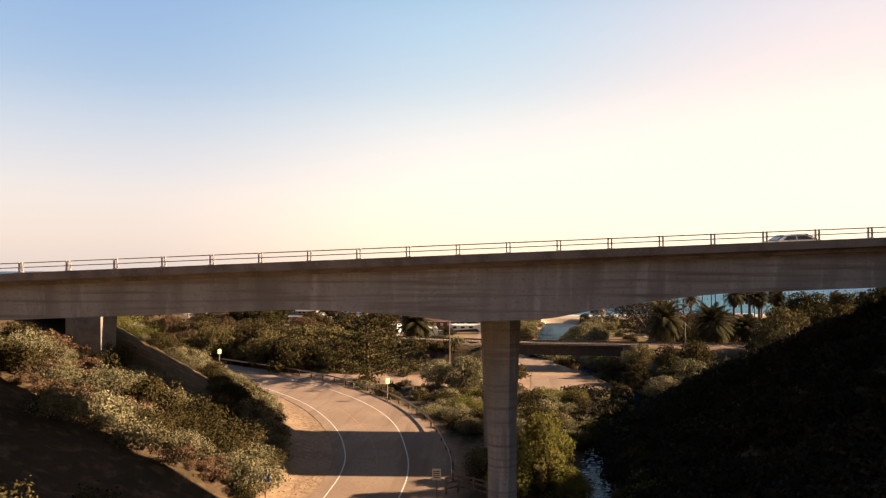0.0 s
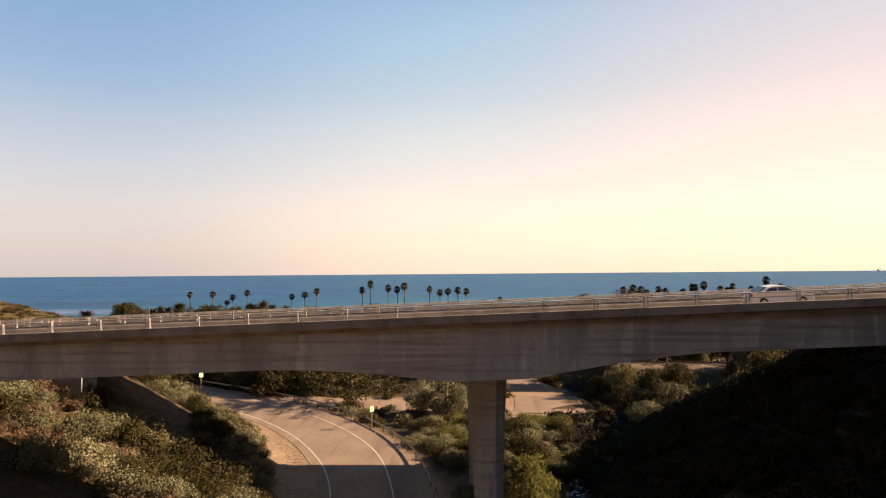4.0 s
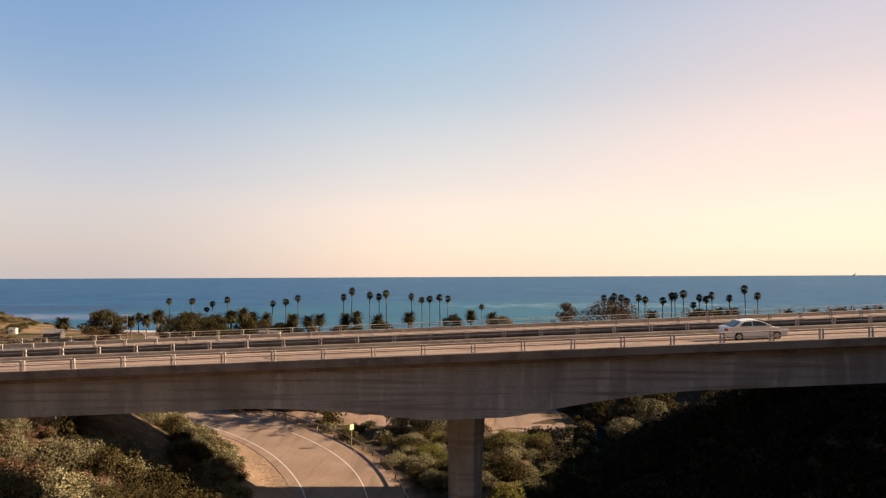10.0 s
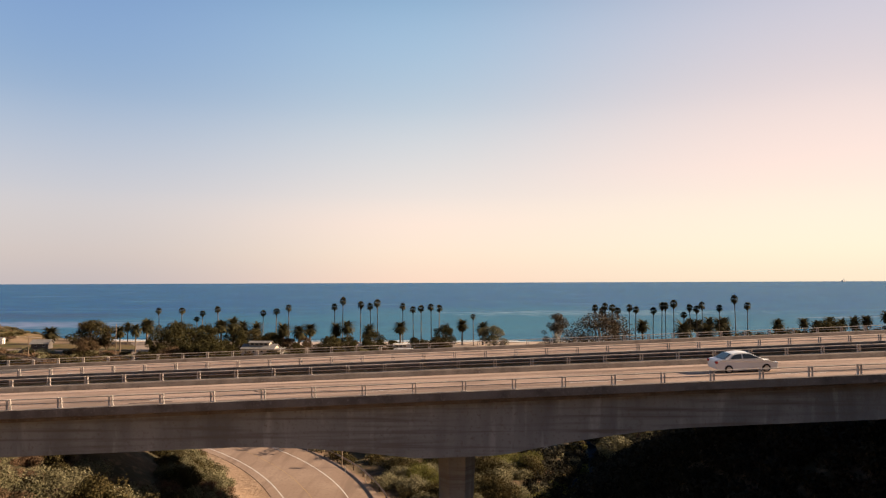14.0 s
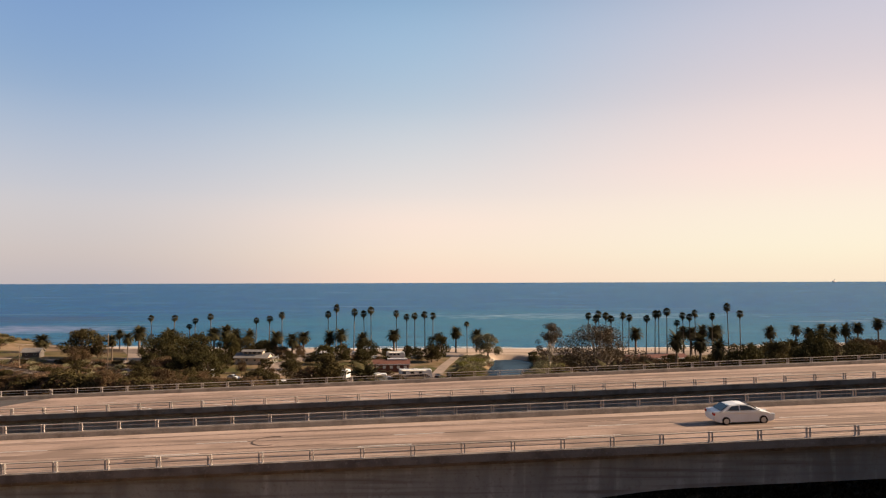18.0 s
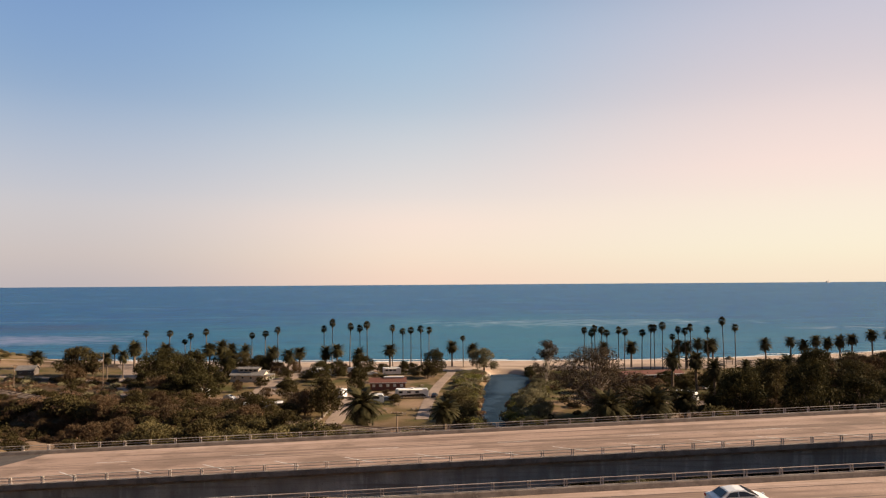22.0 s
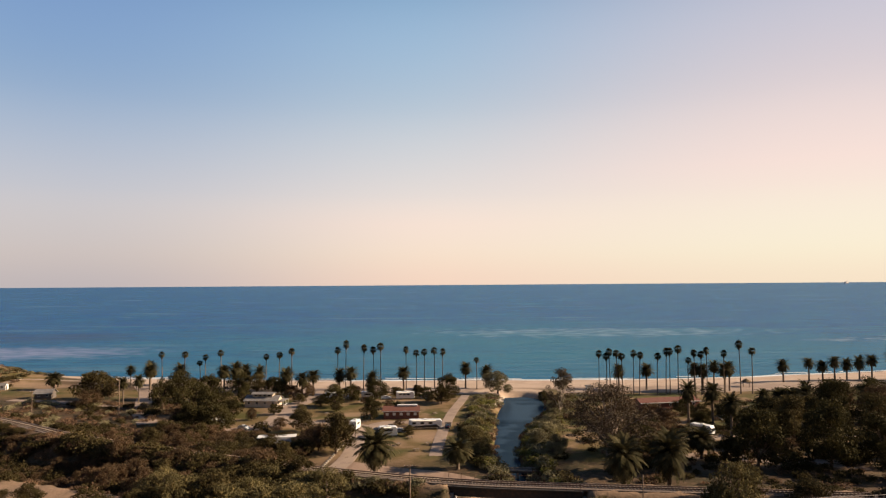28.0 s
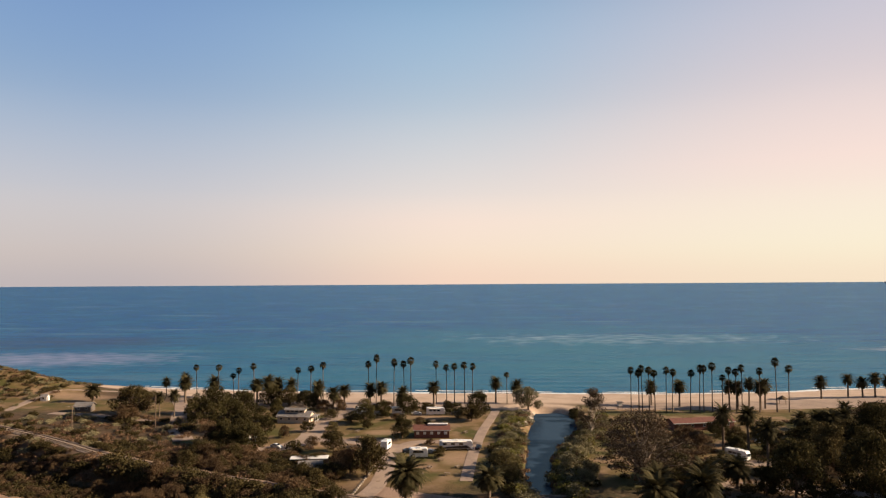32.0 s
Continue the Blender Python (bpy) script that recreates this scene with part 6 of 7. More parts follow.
building("camp_house", -79.5, 280.5, -4, 13.5, 7.0, 2.9, 1.5, M_WALL, M_ROOF, "cream house with grey shingle roof beside the lawn", 4)
def camp_house_upper():
    """The raised middle storey strip with its own roof, and a porch on the sunny gable."""
    b = bpy.data.objects["camp_house"]
    part("clerestory", box_mesh("clerestory", (-4.2, -1.5, 3.7), (4.2, 1.5, 5.0), M_WALL, 0.03), b, "cream clerestory wall")
    for k in range(4):
        part("clerestory_window", box_mesh("clerestory_window", (-3.5 + k * 1.9, -1.56, 4.25), (-2.3 + k * 1.9, -1.49, 4.8), M_GLASS), b)
    for sy in (-1, 1):
        v = [(x, y, z) for x in (-4.7, 4.7) for y, z in ((0, 5.65), (sy * 2.1, 4.95), (sy * 2.1, 5.09), (0, 5.79))]
        part("upper_roof", mesh_of("upper_roof", v, [(0, 1, 2, 3), (7, 6, 5, 4), (0, 4, 5, 1), (1, 5, 6, 2), (2, 6, 7, 3), (3, 7, 4, 0)], M_ROOF), b)
    part("porch_roof", box_mesh("porch_roof", (6.9, -3.2, 2.55), (9.6, 3.2, 2.7), M_ROOF, 0.03), b)
    for sy in (-3.0, 0.0, 3.0):
        part("porch_post", box_mesh("porch_post", (9.3, sy - 0.07, -0.3), (9.44, sy + 0.07, 2.55), M_TRIM), b)
    part("porch_rail", box_mesh("porch_rail", (9.34, -3.0, 0.85), (9.40, 3.0, 0.95), M_TRIM), b)


camp_house_upper()
building("camp_shed", -54.3, 207.5, 14, 6.6, 4.6, 2.4, 1.1, M_WALL, M_ROOF, "small grey-roofed shed among trees", 2)
building("camp_cabin", -20.5, 256.0, 3, 13.0, 6.0, 3.1, 1.2, M_BROWN, M_BROWN, "long red-brown cabin with a white raised roof", 5, white_cap=True)
building("beach_restroom", 84.0, 273.5, 12, 25.0, 7.0, 3.0, 1.1, M_BROWN, M_BROWN, "long low red-brown building among palms", 5)
building("bluff_hut", -178.0, 292.0, 6, 7.0, 4.5, 2.5, 1.3, M_DOOR, M_ROOF, "small dark hut at the edge of the field", 2)
building("kiosk", -78.0, 316.0, 5, 2.2, 2.0, 2.3, 0.5, M_TRIM, M_TRIM, "small white kiosk near the beach", 1, 0.2)
building("far_hut", -214.0, 318.0, 6, 3.2, 2.6, 2.2, 0.8, M_TRIM, M_ROOF, "tiny pale hut on the field", 1, 0.2)


def carport():
    b = empty("carport", pose(-56.5, 214.5, ground_z(-56.5, 214.5), 0, 0, 8), "long open carport with a flat pale metal roof", "carport")
    part("roof", box_mesh("roof", (-6, -2, 2.6), (6, 2, 2.75), M_TRIM, 0.03), b)
    for sx in (-5.7, 0, 5.7):
        for sy in (-1.8, 1.8):
            part("post", box_mesh("post", (sx - 0.07, sy - 0.07, -0.3), (sx + 0.07, sy + 0.07, 2.6), M_BARK), b)
    part("back_panel", box_mesh("back_panel", (-6, 1.9, 0), (6, 1.98, 2.5), M_DOOR), b)


carport()


def low_bridge():
    """A low concrete crossing over the creek, seaward of the railway."""
    b = empty("creek_crossing", pose(16.8, 187.5, 0, 0, 0, -3), "low dark concrete crossing over the creek with a pale kerb", "bridge")
    part("deck", box_mesh("deck", (-7.2, -1.6, 1.55), (7.2, 1.6, 2.1), M_DARKASPH, 0.04), b)
    for sy in (-1.5, 1.5):
        part("kerb", box_mesh("kerb", (-7.2, sy - 0.16, 2.1), (7.2, sy + 0.16, 2.42), M_CURB, 0.03), b, "pale concrete kerb")
    for sx in (-5.6, 0.0, 5.6):
        part("pier", box_mesh("pier", (sx - 0.3, -1.4, -1.2), (sx + 0.3, 1.4, 1.55), M_CURB, 0.03), b)


low_bridge()

# ---------------------------------------------------------------- vehicles
M_TYRE = mat("tyre", (0.02, 0.02, 0.02), 0.85, 0.2)
M_RIM = mat("rim", (0.45, 0.45, 0.46), 0.35, 0.5, metal=0.7)
M_PAINTW = mat("white_car_paint", (0.78, 0.77, 0.74), 0.25, 0.5, [(0.8, (1, 1, 1), (0.72, 0.70, 0.66), 0.5, 0.75)])
M_PAINTD = mat("dark_car_paint", (0.02, 0.022, 0.028), 0.25, 0.5)
M_PAINTG = mat("grey_car_paint", (0.22, 0.23, 0.25), 0.3, 0.5)
M_PAINTM = mat("maroon_truck_paint", (0.035, 0.018, 0.022), 0.3, 0.5)
M_ALU = mat("ribbed_white_panel", (0.78, 0.76, 0.73), 0.45, 0.4, [(0.7, (1, 1, 0.3), (0.6, 0.57, 0.53), 0.45, 0.7)])
M_LAMPR = mat("red_lamp", (0.35, 0.02, 0.015), 0.2, 0.5)
M_LAMPW = mat("clear_lamp", (0.7, 0.7, 0.68), 0.1, 0.6)


def wheel_meshes(r, w):
    bm = bmesh.new()
    bmesh.ops.create_cone(bm, cap_ends=True, segments=20, radius1=r, radius2=r, depth=w, matrix=Matrix.Rotation(radians(90), 4, "X"))
    bmesh.ops.bevel(bm, geom=[e for e in bm.edges if len(e.link_faces) == 2 and min(len(f.verts) for f in e.link_faces) == 4 and max(len(f.verts) for f in e.link_faces) > 4], offset=w * 0.18, segments=2, affect="EDGES")
    tyre = bm_mesh("tyre", bm, M_TYRE)
    bm = bmesh.new()
    bmesh.ops.create_cone(bm, cap_ends=True, segments=16, radius1=r * 0.62, radius2=r * 0.62, depth=w * 1.04, matrix=Matrix.Rotation(radians(90), 4, "X"))
    return tyre, bm_mesh("rim", bm, M_RIM)


def add_wheels(b, xs, half, r, w):
    tyre, rim = wheel_meshes(r, w)
    for x in xs:
        for s in (-1, 1):
            t = part("wheel", tyre, b, "black tyre", pose(x, s * (half - w / 2), r))
            part("rim", rim, t)


def loft(name, profile, half, material, taper=None, bevel=0.05):
    """A body from a side profile (x, z), as wide as half each way; taper(z): share of the width at a height."""
    bm = bmesh.new()
    rings = []
    for s in (-1, 1):
        rings.append([bm.verts.new((x, s * half * (taper(x, z) if taper else 1), z)) for x, z in profile])
    n = len(profile)
    bm.faces.new(rings[0])
    bm.faces.new(list(reversed(rings[1])))
    for i in range(n):
        j = (i + 1) % n
        bm.faces.new((rings[0][j], rings[0][i], rings[1][i], rings[1][j]))
    bmesh.ops.recalc_face_normals(bm, faces=bm.faces)
    if bevel:
        bmesh.ops.bevel(bm, geom=list(bm.edges), offset=bevel, segments=2, affect="EDGES", clamp_overlap=True)
    return bm_mesh(name, bm, material)


def sedan(m, paint, label, name="sedan"):
    """A four-door saloon car, nose towards +x."""
    b = empty(name, m, label, "car")
    prof = [(-2.25, 0.35), (-2.27, 0.75), (-2.2, 0.98), (-1.6, 1.03), (-0.9, 1.0), (0.8, 0.98), (1.6, 0.86), (2.15, 0.66), (2.27, 0.45), (2.2, 0.24), (1.75, 0.2), (-1.75, 0.2)]
    part("body", loft("body", prof, 0.87, paint, lambda x, z: 1 - 0.08 * (abs(x) > 2.1) - 0.05 * (z > 0.9), 0.05), b)
    cab = [(-1.75, 0.98), (-1.05, 1.38), (-0.35, 1.46), (0.25, 1.42), (1.25, 0.93)]
    part("cabin", loft("cabin", cab, 0.80, paint, lambda x, z: 1 - 0.22 * max(0, (z - 0.98)) / 0.48, 0.04), b)
    for s in (-1, 1):
        for a in ([(-1.25, 1.04), (-0.88, 1.33), (-0.38, 1.37), (-0.38, 1.04)], [(-0.28, 1.04), (-0.28, 1.38), (0.2, 1.35), (0.95, 1.04)]):
            v = [(x, s * (0.815 - 0.155 * (z - 1.0) / 0.44), z) for x, z in a] + [(x, s * (0.77 - 0.155 * (z - 1.0) / 0.44), z) for x, z in a]
            part("side_window", mesh_of("side_window", v, [(0, 1, 2, 3), (7, 6, 5, 4), (0, 4, 5, 1), (1, 5, 6, 2), (2, 6, 7, 3), (3, 7, 4, 0)], M_GLASS), b)
        part("headlight", box_mesh("headlight", (2.06, s * 0.66 - 0.16, 0.56), (2.24, s * 0.66 + 0.14, 0.72), M_LAMPW, 0.03), b)
        part("tail_light", box_mesh("tail_light", (-2.29, s * 0.66 - 0.16, 0.74), (-2.14, s * 0.66 + 0.14, 0.93), M_LAMPR, 0.03), b)
        part("mirror", box_mesh("mirror", (0.78, s * 0.92 - 0.09, 0.96), (0.95, s * 0.92 + 0.07, 1.1), paint, 0.03), b)
    for nm, a in (("windscreen", [(0.36, 1.40), (1.16, 0.985)]), ("rear_window", [(-1.12, 1.36), (-1.66, 1.03)])):
        (x0, z0), (x1, z1) = a
        v = [(x0, -0.60, z0), (x0, 0.60, z0), (x1, 0.70, z1), (x1, -0.70, z1)]
        v += [(x + (0.03 if nm == "windscreen" else -0.03), y, z + 0.035) for x, y, z in v]
        part(nm, mesh_of(nm, v, [(0, 1, 2, 3), (7, 6, 5, 4), (0, 4, 5, 1), (1, 5, 6, 2), (2, 6, 7, 3), (3, 7, 4, 0)], M_GLASS), b)
    add_wheels(b, (-1.38, 1.36), 0.88, 0.31, 0.21)
    return b


def deck_pose(u, o, turn):
    return Matrix.Translation(W(u, o, CROSS * o - 0.45)) @ pose(0, 0, 0, 2.0, -math.degrees(math.atan(GRADE)), 1.824) @ pose(0, 0, 0, 0, 0, turn)


sedan(deck_pose(22.0, 8.4, 0), M_PAINTW, "white four-door sedan on the near bridge's middle lane")


def semi_truck(m):
    """A tractor with a long box trailer, nose towards +x."""
    b = empty("semi_truck", m, "dark maroon tractor with a long white box trailer", "truck")
    tr = part("tractor", loft("tractor", [(3.25, 0.45), (3.35, 0.95), (3.2, 1.55), (2.7, 1.8), (1.35, 2.0), (1.0, 2.75), (0.45, 3.2), (-0.5, 3.95), (-2.55, 4.05), (-2.6, 3.6), (-2.6, 0.9), (-1.0, 0.55)], 1.2, M_PAINTM, lambda x, z: 0.86 if x > 1.5 else 1.0, 0.035), b, "dark sleeper cab with a sloping hood")
    for s in (-1, 1):
        v = [(x, s * 1.215, z) for x, z in ((0.95, 2.0), (0.75, 2.6), (0.05, 2.7), (0.05, 2.0))] + [(x, s * 1.17, z) for x, z in ((0.95, 2.0), (0.75, 2.6), (0.05, 2.7), (0.05, 2.0))]
        part("side_window", mesh_of("side_window", v, [(0, 1, 2, 3), (7, 6, 5, 4), (0, 4, 5, 1), (1, 5, 6, 2), (2, 6, 7, 3), (3, 7, 4, 0)], M_GLASS), tr)
        part("headlight", box_mesh("headlight", (3.05, s * 0.85 - 0.15, 1.0), (3.28, s * 0.85 + 0.15, 1.25), M_LAMPW, 0.03), tr)
        part("stack", mesh_of("stack", *tube([(-2.75, s * 1.0, 1.0), (-2.75, s * 1.0, 4.2)], [0.09, 0.09], 8), M_RIM, True), tr, "chrome exhaust stack")
    part("chassis", box_mesh("chassis", (-6.2, -0.45, 0.75), (1.0, 0.45, 1.05), M_TYRE, 0.02), b)
    tl = part("trailer", box_mesh("trailer", (-18.3, -1.29, 1.2), (-3.3, 1.29, 4.1), M_ALU, 0.04), b, "ribbed white box trailer")
    for k in range(9):
        for s in (-1, 1):
            part("rib", box_mesh("rib", (-18.2, s * 1.30 - 0.012, 1.45 + k * 0.3), (-3.4, s * 1.30 + 0.012, 1.49 + k * 0.3), M_TRIM), tl)
    for s in (-1, 1):
        door = part("rear_door", box_mesh("rear_door", (-18.36, min(s * 0.03, s * 1.22), 1.3), (-18.31, max(s * 0.03, s * 1.22), 3.95), M_PAINTG, 0.01), tl, "grey metal rear door")
        for q in (0.35, 0.9):
            part("lock_rod", box_mesh("lock_rod", (-18.41, s * q - 0.025, 1.3), (-18.365, s * q + 0.025, 3.95), M_RIM), door)
        part("tail_light", box_mesh("tail_light", (-18.38, s * 0.95 - 0.14, 1.08), (-18.3, s * 0.95 + 0.14, 1.18), M_LAMPR), tl)
    for z in (1.25, 2.2, 3.1, 4.0):
        part("rear_bar", box_mesh("rear_bar", (-18.44, -1.29, z - 0.05), (-18.38, 1.29, z + 0.05), M_TRIM), tl, "white rear cross bar")
    part("bumper", box_mesh("bumper", (-18.35, -1.15, 0.5), (-18.2, 1.15, 0.62), M_STEEL, 0.01), tl)
    for s in (-1, 1):
        part("side_skirt", box_mesh("side_skirt", (-13.8, s * 1.15 - 0.02, 0.45), (-8.2, s * 1.15 + 0.02, 1.19), M_PAINTG), tl, "grey side skirt")
    add_wheels(b, (2.2, -4.2, -5.5, -15.8, -17.1), 1.25, 0.5, 0.3)
    return b


semi_truck(deck_pose(-97.0, 39.5, 180))


def stake_truck(m):
    """A cab-over truck with a tall slatted body, nose towards +x."""
    b = empty("stake_truck", m, "white cab-over truck with a tall slatted cargo body", "truck")
    cab = part("cab", loft("cab", [(3.6, 0.45), (3.65, 1.3), (3.35, 2.2), (3.1, 2.35), (2.0, 2.4), (1.95, 0.5)], 1.02, M_PAINTW, lambda x, z: 0.94 if z > 2 else 1.0, 0.05), b, "white cab")
    part("air_shield", loft("air_shield", [(2.9, 2.36), (2.1, 3.0), (1.98, 2.36)], 0.9, M_PAINTW, None, 0.03), cab)
    v = [(3.62, -0.88, 1.38), (3.62, 0.88, 1.38), (3.38, 0.82, 2.1), (3.38, -0.82, 2.1)]
    part("windscreen", mesh_of("windscreen", v + [(x + 0.05, y, z + 0.02) for x, y, z in v], [(0, 1, 2, 3), (7, 6, 5, 4), (0, 4, 5, 1), (1, 5, 6, 2), (2, 6, 7, 3), (3, 7, 4, 0)], M_GLASS), cab)
    for s in (-1, 1):
        part("side_window", box_mesh("side_window", (2.35, s * 1.0 - 0.03, 1.4), (3.2, s * 1.0 + 0.035, 2.05), M_GLASS, 0.01), cab)
        part("headlight", box_mesh("headlight", (3.55, s * 0.75 - 0.14, 0.7), (3.68, s * 0.75 + 0.14, 0.9), M_LAMPW, 0.02), cab)
        part("mirror", box_mesh("mirror", (3.3, s * 1.18 - 0.09, 1.6), (3.38, s * 1.18 + 0.09, 2.0), M_TYRE, 0.01), cab)
    part("chassis", box_mesh("chassis", (-3.6, -0.4, 0.55), (3.2, 0.4, 0.8), M_TYRE, 0.02), b)
    part("bed", box_mesh("bed", (-3.7, -1.15, 0.8), (1.8, 1.15, 0.95), M_PAINTG, 0.02), b)
    part("cargo", box_mesh("cargo", (-3.55, -0.98, 0.95), (1.65, 0.98, 2.9), M_PAINTD, 0.05), b, "dark load behind the slats")
    for k in range(6):
        z = 1.0 + k * 0.4
        for s in (-1, 1):
            part("slat", box_mesh("slat", (-3.7, s * 1.13 - 0.025, z), (1.8, s * 1.13 + 0.025, z + 0.2), M_TRIM, 0.01), b)
        part("tail_slat", box_mesh("tail_slat", (-3.74, -1.1, z), (-3.70, 1.1, z + 0.2), M_TRIM), b)
    for x in (-3.66, -1.85, -0.05, 1.76):
        for s in (-1, 1):
            part("stake", box_mesh("stake", (x - 0.04, s * 1.07 - 0.03, 0.85), (x + 0.04, s * 1.07 + 0.03, 3.25), M_STEEL), b)
    for s in (-1, 1):
        part("tail_light", box_mesh("tail_light", (-3.74, s * 0.9 - 0.1, 0.6), (-3.68, s * 0.9 + 0.1, 0.75), M_LAMPR), b)
    add_wheels(b, (2.6, -2.4), 1.1, 0.42, 0.26)
    return b


stake_truck(deck_pose(-64.0, 39.0, 180))


def motorhome(x, y, turn, length, label, stripe, name="motorhome"):
    b = empty(name, pose(x, y, ground_z(x, y), 0, 0, turn), label, "motorhome")
    h = length / 2
    part("body", loft("body", [(-h, 0.55), (-h, 3.2), (-h + 0.3, 3.35), (h - 0.5, 3.3), (h - 0.05, 2.6), (h, 1.2), (h - 0.1, 0.55)], 1.22, M_PAINTW, None, 0.08), b)
    for s in (-1, 1):
        if stripe:
            v = [(q[0], s * c, q[1]) for c in (1.225, 1.245) for q in ((-h + 0.3, 0.7), (h - 0.5, 0.7), (h - 2.0, 1.8), (-h + 2.5, 1.3))]
            part("swoosh", mesh_of("swoosh", v, [(0, 1, 2, 3), (7, 6, 5, 4), (0, 4, 5, 1), (1, 5, 6, 2), (2, 6, 7, 3), (3, 7, 4, 0)], M_PAINTD), b, "dark swept stripe")
        for k in range(3):
            part("window", box_mesh("window", (-h + 1.2 + k * (length - 3) / 3, s * 1.225 - 0.02, 1.9), (-h + 2.5 + k * (length - 3) / 3, s * 1.225 + 0.02, 2.6), M_GLASS), b)
    part("windscreen", box_mesh("windscreen", (h - 0.12, -1.0, 1.6), (h + 0.02, 1.0, 2.6), M_GLASS, 0.02), b)
    part("roof_unit", box_mesh("roof_unit", (-0.6, -0.5, 3.3), (0.6, 0.5, 3.6), M_TRIM, 0.06), b)
    part("awning", mesh_of("awning", *tube([(-h + 1, -1.32, 3.1), (h - 2, -1.32, 3.1)], [0.09, 0.09], 8), M_TRIM, True), b)
    add_wheels(b, (-h + 2.2, h - 1.6), 1.2, 0.46, 0.28)
    return b


motorhome(-10.6, 236.5, 3, 11.5, "large white motorhome with dark swept stripes on the lawn", True)
motorhome(-22.5, 225.5, 5, 6.2, "small white travel trailer behind the date palm", False, "travel_trailer")
motorhome(-35.0, 236.0, 80, 5.0, "white box camper beside the camp road", False, "camper")
motorhome(81.5, 227.0, -48, 7.5, "white motorhome parked under dark trees", False)
motorhome(-22.0, 297.0, 4, 8.0, "white motorhome near the beach", False)
motorhome(-53.0, 297.5, 8, 8.5, "pale motorhome beside camp trees", True)
motorhome(-38.5, 297.5, 4, 5.5, "white camper beside the beach lawn", False, "camper")
motorhome(-85.0, 239.5, 2, 6.0, "white trailer half hidden by trees", False, "travel_trailer")
for x, y, turn, paint, label in ((-30.5, 297.5, 10, M_PAINTW, "white parked car near the beach"), (-62.5, 216.5, 30, M_PAINTW, "white car parked beside the shed"), (-74.0, 236.5, -25, M_PAINTW, "white car parked on the loop road"), (-57.0, 291.5, 20, M_PAINTD, "dark car parked in the camp"), (-19.0, 231.0, 0, M_PAINTG, "grey car parked beside the motorhome"), (-2.8, 237.5, 80, M_PAINTD, "dark car parked behind the motorhome"), (-26.5, 231.5, 12, M_PAINTD, "dark car parked behind the date palm"), (-13.0, 297.0, 6, M_PAINTG, "grey car parked near the beach lawn"), (-46.5, 296.0, 15, M_PAINTW, "white car parked between campers"), (-66.0, 211.0, 60, M_PAINTW, "white car parked beside the carport"), (98, 250, 20, M_PAINTW, "white car parked under palms"), (118, 230, 40, M_PAINTG, "grey car in the shade of trees"), (72, 251, 0, M_PAINTW, "white car beside the brown building"), (17.5, 168, 75, M_PAINTG, "silver car under the railway bridge")):
    sedan(pose(x, y, ground_z(x, y) + (0.12 if x != 17.5 else 0.05), 0, 0, turn), paint, label, "parked_car")


# ---------------------------------------------------------------- signs, posts and small things
M_SIGNY = mat("pale_yellow_sign", (0.72, 0.66, 0.36), 0.5, 0.3)
M_SIGNB = mat("blue_sign", (0.05, 0.10, 0.30), 0.5, 0.3)
M_WOOD = mat("weathered_wood", (0.26, 0.20, 0.15), 0.9, 0.1, [(3, (1, 1, 0.2), (0.16, 0.12, 0.09), 0.45, 0.65)])
M_POLE = mat("pole_wood", (0.20, 0.14, 0.10), 0.9, 0.1, [(3, (1, 1, 0.2), (0.13, 0.09, 0.065), 0.45, 0.65)])


def road_sign(x, y, top, w, h, material, label, bars=0, turn=0):
    z = ground_z(x, y)
    b = empty("road_sign", pose(x, y, z, 0, 0, turn), label, "sign")
    part("post", box_mesh("post", (-0.05, 0.0, -0.5), (0.05, 0.09, top - z), M_WOOD, 0.005), b)
    p = part("panel", box_mesh("panel", (-w / 2, -0.03, top - z - h), (w / 2, -0.004, top - z), material, 0.008), b)
    for k in range(bars):
        zz = top - z - h * (0.25 + 0.5 * k / max(1, bars - 1))
        part("line", box_mesh("line", (-w * 0.36, -0.036, zz - 0.04), (w * 0.36, -0.031, zz + 0.04), M_DOOR), p, "dark bar of writing")


road_sign(-15.9, 100.2, 9.0, 0.75, 0.8, M_SIGNY, "pale yellow square road sign on a post", turn=50)
road_sign(-54.2, 130.0, 9.6, 0.8, 0.9, M_SIGNY, "pale square sign at the far road bend", turn=50)
road_sign(-19.4, 57.2, 7.9, 0.75, 0.8, M_SIGNB, "blue square road sign on a dark post")
road_sign(-4.9, 58.9, 8.0, 0.75, 1.0, M_TRIM, "white notice board with dark writing by the guard rail", 4)
for x, y in ((-28.9, 90.0), (-15.0, 97.3), (-11.6, 93.6), (-23, 109.5), (-32, 119.5)):
    b = empty("marker_post", pose(x, y, ground_z(x, y)), "slim white roadside marker post", "marker post", "roadside marker posts")
    part("post", box_mesh("post", (-0.05, -0.02, -0.3), (0.05, 0.02, 1.15), M_TRIM, 0.005), b)
    part("reflector", box_mesh("reflector", (-0.035, -0.026, 0.9), (0.035, -0.021, 1.08), M_SIGNY), b)


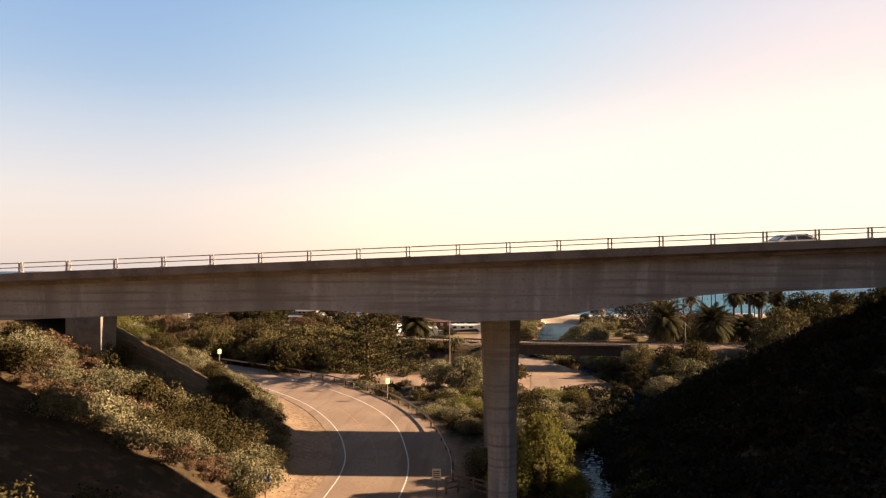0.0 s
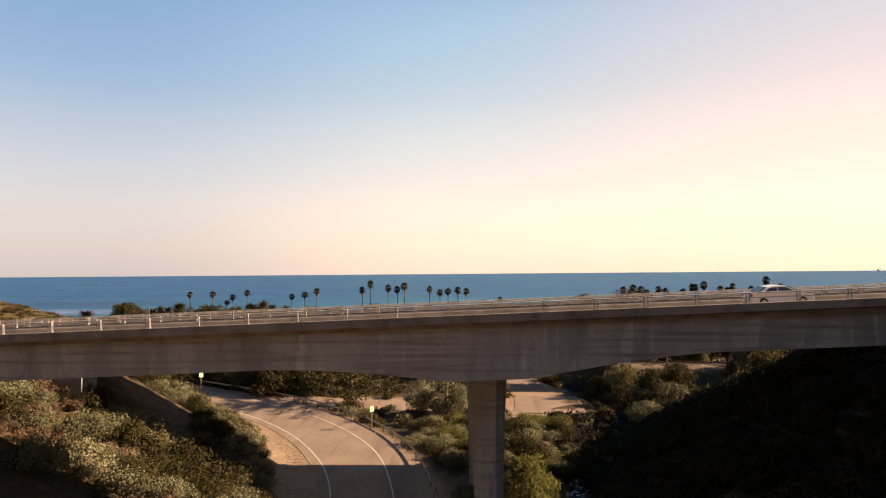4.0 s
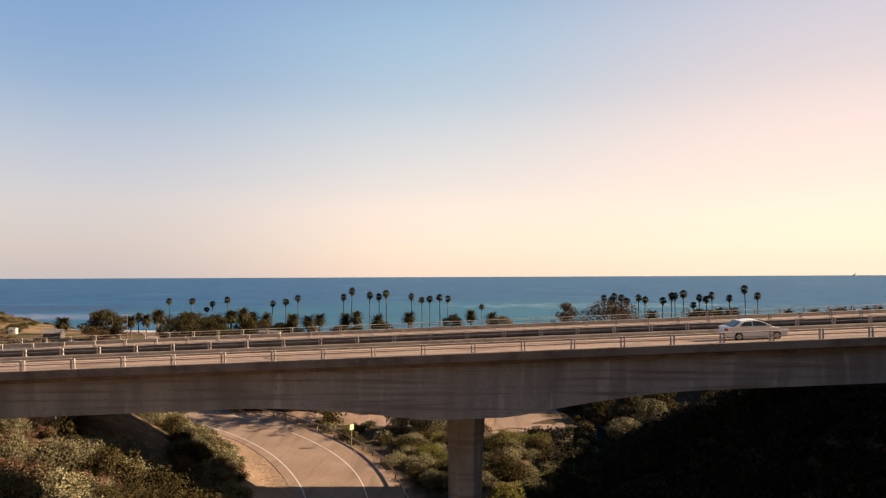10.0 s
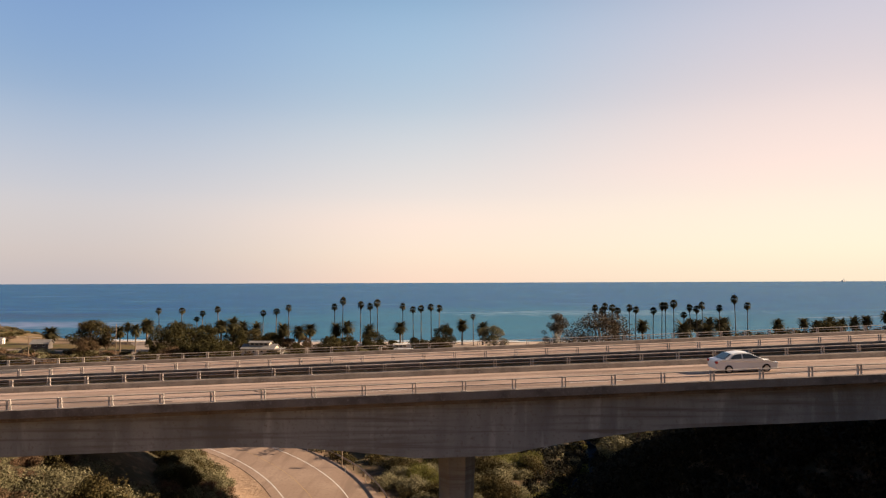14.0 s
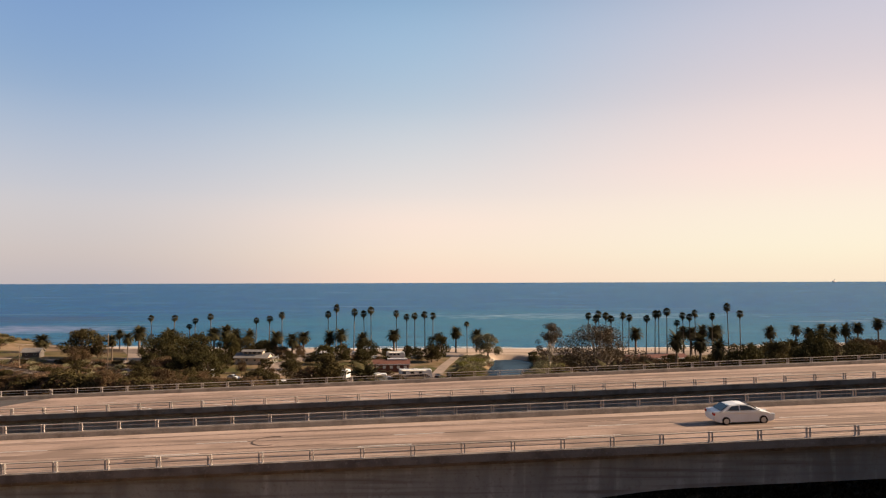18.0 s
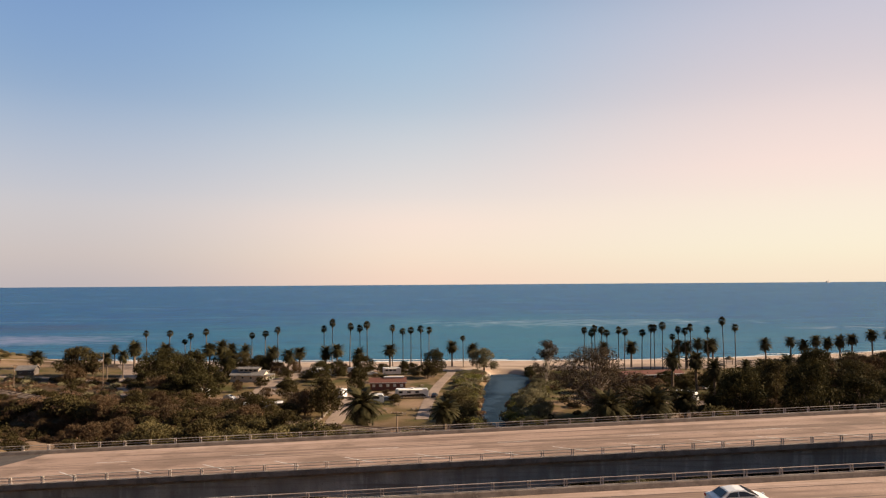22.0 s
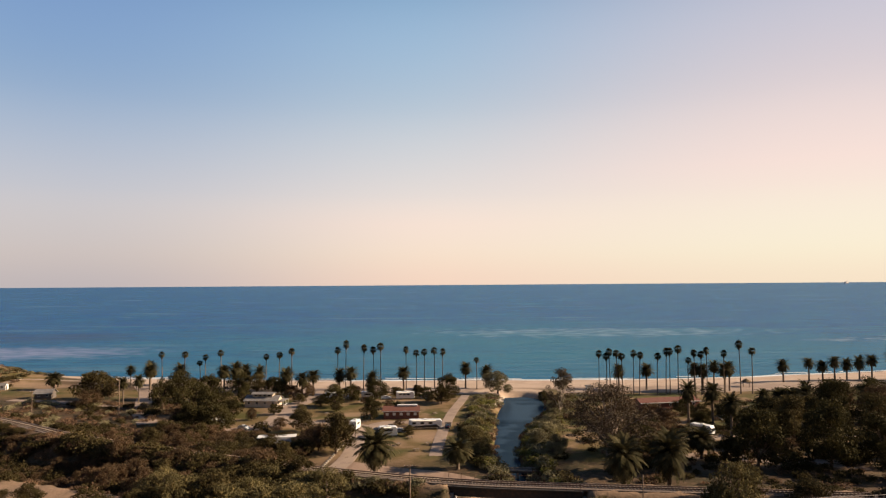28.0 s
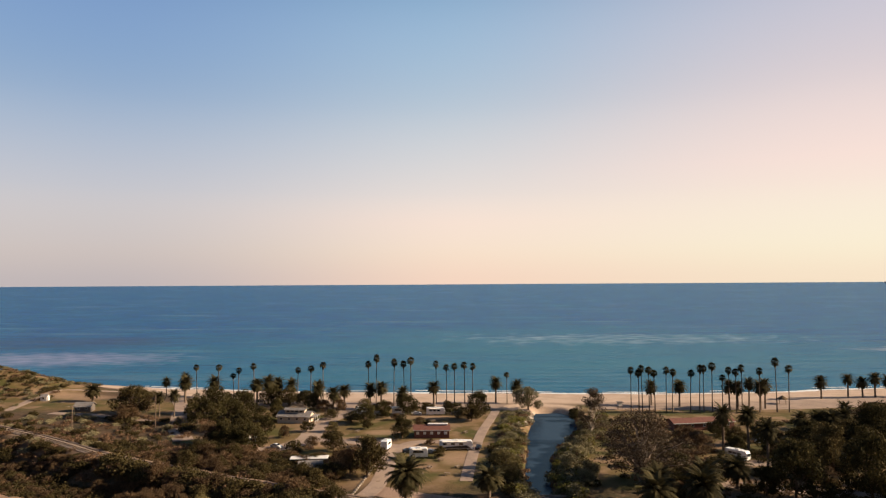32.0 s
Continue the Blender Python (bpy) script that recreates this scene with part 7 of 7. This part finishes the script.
def timber_fence():
    b = empty("timber_fence", pose(-2.6, 57, ground_z(-2.6, 57)), "grey weathered timber fence and gate by the road", "fence")
    z0 = ground_z(-2.6, 57)
    pts = [(-4.2, 60.2), (-3.2, 61.0), (-1.8, 60.6), (-0.6, 59.6), (-0.2, 57.8), (-0.4, 56.0)]
    for x, y in pts:
        part("post", box_mesh("post", (-0.08, -0.08, -0.5), (0.08, 0.08, 1.5), M_WOOD, 0.01), b, "", pose(x + 2.6, y - 57, ground_z(x, y) - z0))
    for (x0, y0), (x1, y1) in zip(pts[:-1], pts[1:]):
        a = math.degrees(math.atan2(y1 - y0, x1 - x0))
        L = math.hypot(x1 - x0, y1 - y0)
        for h in (0.5, 1.0, 1.4):
            part("plank", box_mesh("plank", (0, -0.03, h - 0.08), (L, 0.03, h + 0.08), M_WOOD, 0.01), b, "", pose(x0 + 2.6, y0 - 57, ground_z(x0, y0) - z0, 0, 0, a))


timber_fence()


def utility_pole(x, y, h, label, arms=1, turn=0):
    b = empty("utility_pole", pose(x, y, ground_z(x, y), 0, 0, turn), label, "utility pole")
    part("pole", mesh_of("pole", *tube([(0, 0, -0.5), (0, 0, h * 0.5), (0, 0, h)], [0.17, 0.14, 0.11], 8), M_POLE, True), b)
    for k in range(arms):
        part("crossarm", box_mesh("crossarm", (-1.2, -0.06, h - 0.5 - k), (1.2, 0.06, h - 0.36 - k), M_POLE, 0.01), b)
        for sx in (-1.1, -0.5, 0.5, 1.1):
            part("insulator", box_mesh("insulator", (sx - 0.04, -0.04, h - 0.36 - k), (sx + 0.04, 0.04, h - 0.2 - k), M_TRIM, 0.01), b)


utility_pole(-9.5, 140, 12, "slim wooden utility pole near the railway")
utility_pole(-165, 262, 9, "wooden utility pole on the bluff", 1, 20)
utility_pole(38, 140, 9, "slim pole among trees by the railway", 0)
utility_pole(-129.6, 259.7, 14, "tall pale wooden pole beside the camp road", 0)


def picnic_tables():
    for x, y, t in ((-15, 222, 10), (-9, 214, 40), (-12, 206, 0), (-18, 213, 80), (-20, 205, 20), (-60, 268, 15), (-50, 262, 60), (-36, 274, 0), (-22, 282, 30), (-15, 268, 10), (-8, 262, 50), (-48, 252, 20)):
        b = empty("picnic_table", pose(x, y, ground_z(x, y), 0, 0, t), "dark wooden picnic table on the lawn", "picnic table", "campground picnic tables")
        part("tabletop", box_mesh("tabletop", (-0.95, -0.4, 0.70), (0.95, 0.4, 0.76), M_WOOD, 0.01), b)
        for s in (-1, 1):
            part("bench", box_mesh("bench", (-0.95, s * 0.75 - 0.13, 0.42), (0.95, s * 0.75 + 0.13, 0.46), M_WOOD, 0.01), b)
            part("leg_frame", box_mesh("leg_frame", (s * 0.65 - 0.05, -0.85, 0.36), (s * 0.65 + 0.05, 0.85, 0.42), M_WOOD), b)
            for q in (-1, 1):
                part("leg", box_mesh("leg", (s * 0.65 - 0.04, q * 0.5 - 0.05, -0.05), (s * 0.65 + 0.04, q * 0.5 + 0.05, 0.72), M_WOOD), b)


picnic_tables()


def beach_things():
    b = empty("lifeguard_tower", pose(60.9, 314, ground_z(60.9, 314), 0, 0, 10), "small white lifeguard tower on the sand", "lifeguard tower")
    for sx in (-0.8, 0.8):
        for sy in (-0.8, 0.8):
            part("leg", box_mesh("leg", (sx - 0.07, sy - 0.07, -0.3), (sx + 0.07, sy + 0.07, 2.0), M_WOOD), b)
    part("platform", box_mesh("platform", (-1.2, -1.2, 1.5), (1.2, 1.2, 1.65), M_WOOD, 0.01), b)
    part("cabin", box_mesh("cabin", (-0.9, -0.9, 1.65), (0.9, 0.9, 3.3), M_TRIM, 0.03), b)
    part("roof", box_mesh("roof", (-1.4, -1.4, 3.3), (1.4, 1.4, 3.45), M_DOOR, 0.03), b)
    b = empty("beach_shelter", pose(140, 330, ground_z(140, 330)), "small round thatched shelter beside the beach", "shelter")
    bm = bmesh.new()
    bmesh.ops.create_cone(bm, cap_ends=True, segments=12, radius1=2.6, radius2=0.15, depth=1.6, matrix=Matrix.Translation((0, 0, 3.2)))
    part("thatch", bm_mesh("thatch", bm, M_SKIRT), b)
    for k in range(4):
        a = k * math.pi / 2 + 0.4
        part("post", box_mesh("post", (-0.09, -0.09, -0.3), (0.09, 0.09, 2.6), M_WOOD), b, "", pose(1.9 * math.cos(a), 1.9 * math.sin(a), 0))


beach_things()


def oil_platform():
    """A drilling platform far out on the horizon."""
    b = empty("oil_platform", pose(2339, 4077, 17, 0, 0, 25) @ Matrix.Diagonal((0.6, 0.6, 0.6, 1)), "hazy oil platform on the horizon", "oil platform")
    # distance haze is put into the steel as a paler base colour
    m = mat("haze_toned_steel", (0.72, 0.64, 0.58), 0.9, 0.1)
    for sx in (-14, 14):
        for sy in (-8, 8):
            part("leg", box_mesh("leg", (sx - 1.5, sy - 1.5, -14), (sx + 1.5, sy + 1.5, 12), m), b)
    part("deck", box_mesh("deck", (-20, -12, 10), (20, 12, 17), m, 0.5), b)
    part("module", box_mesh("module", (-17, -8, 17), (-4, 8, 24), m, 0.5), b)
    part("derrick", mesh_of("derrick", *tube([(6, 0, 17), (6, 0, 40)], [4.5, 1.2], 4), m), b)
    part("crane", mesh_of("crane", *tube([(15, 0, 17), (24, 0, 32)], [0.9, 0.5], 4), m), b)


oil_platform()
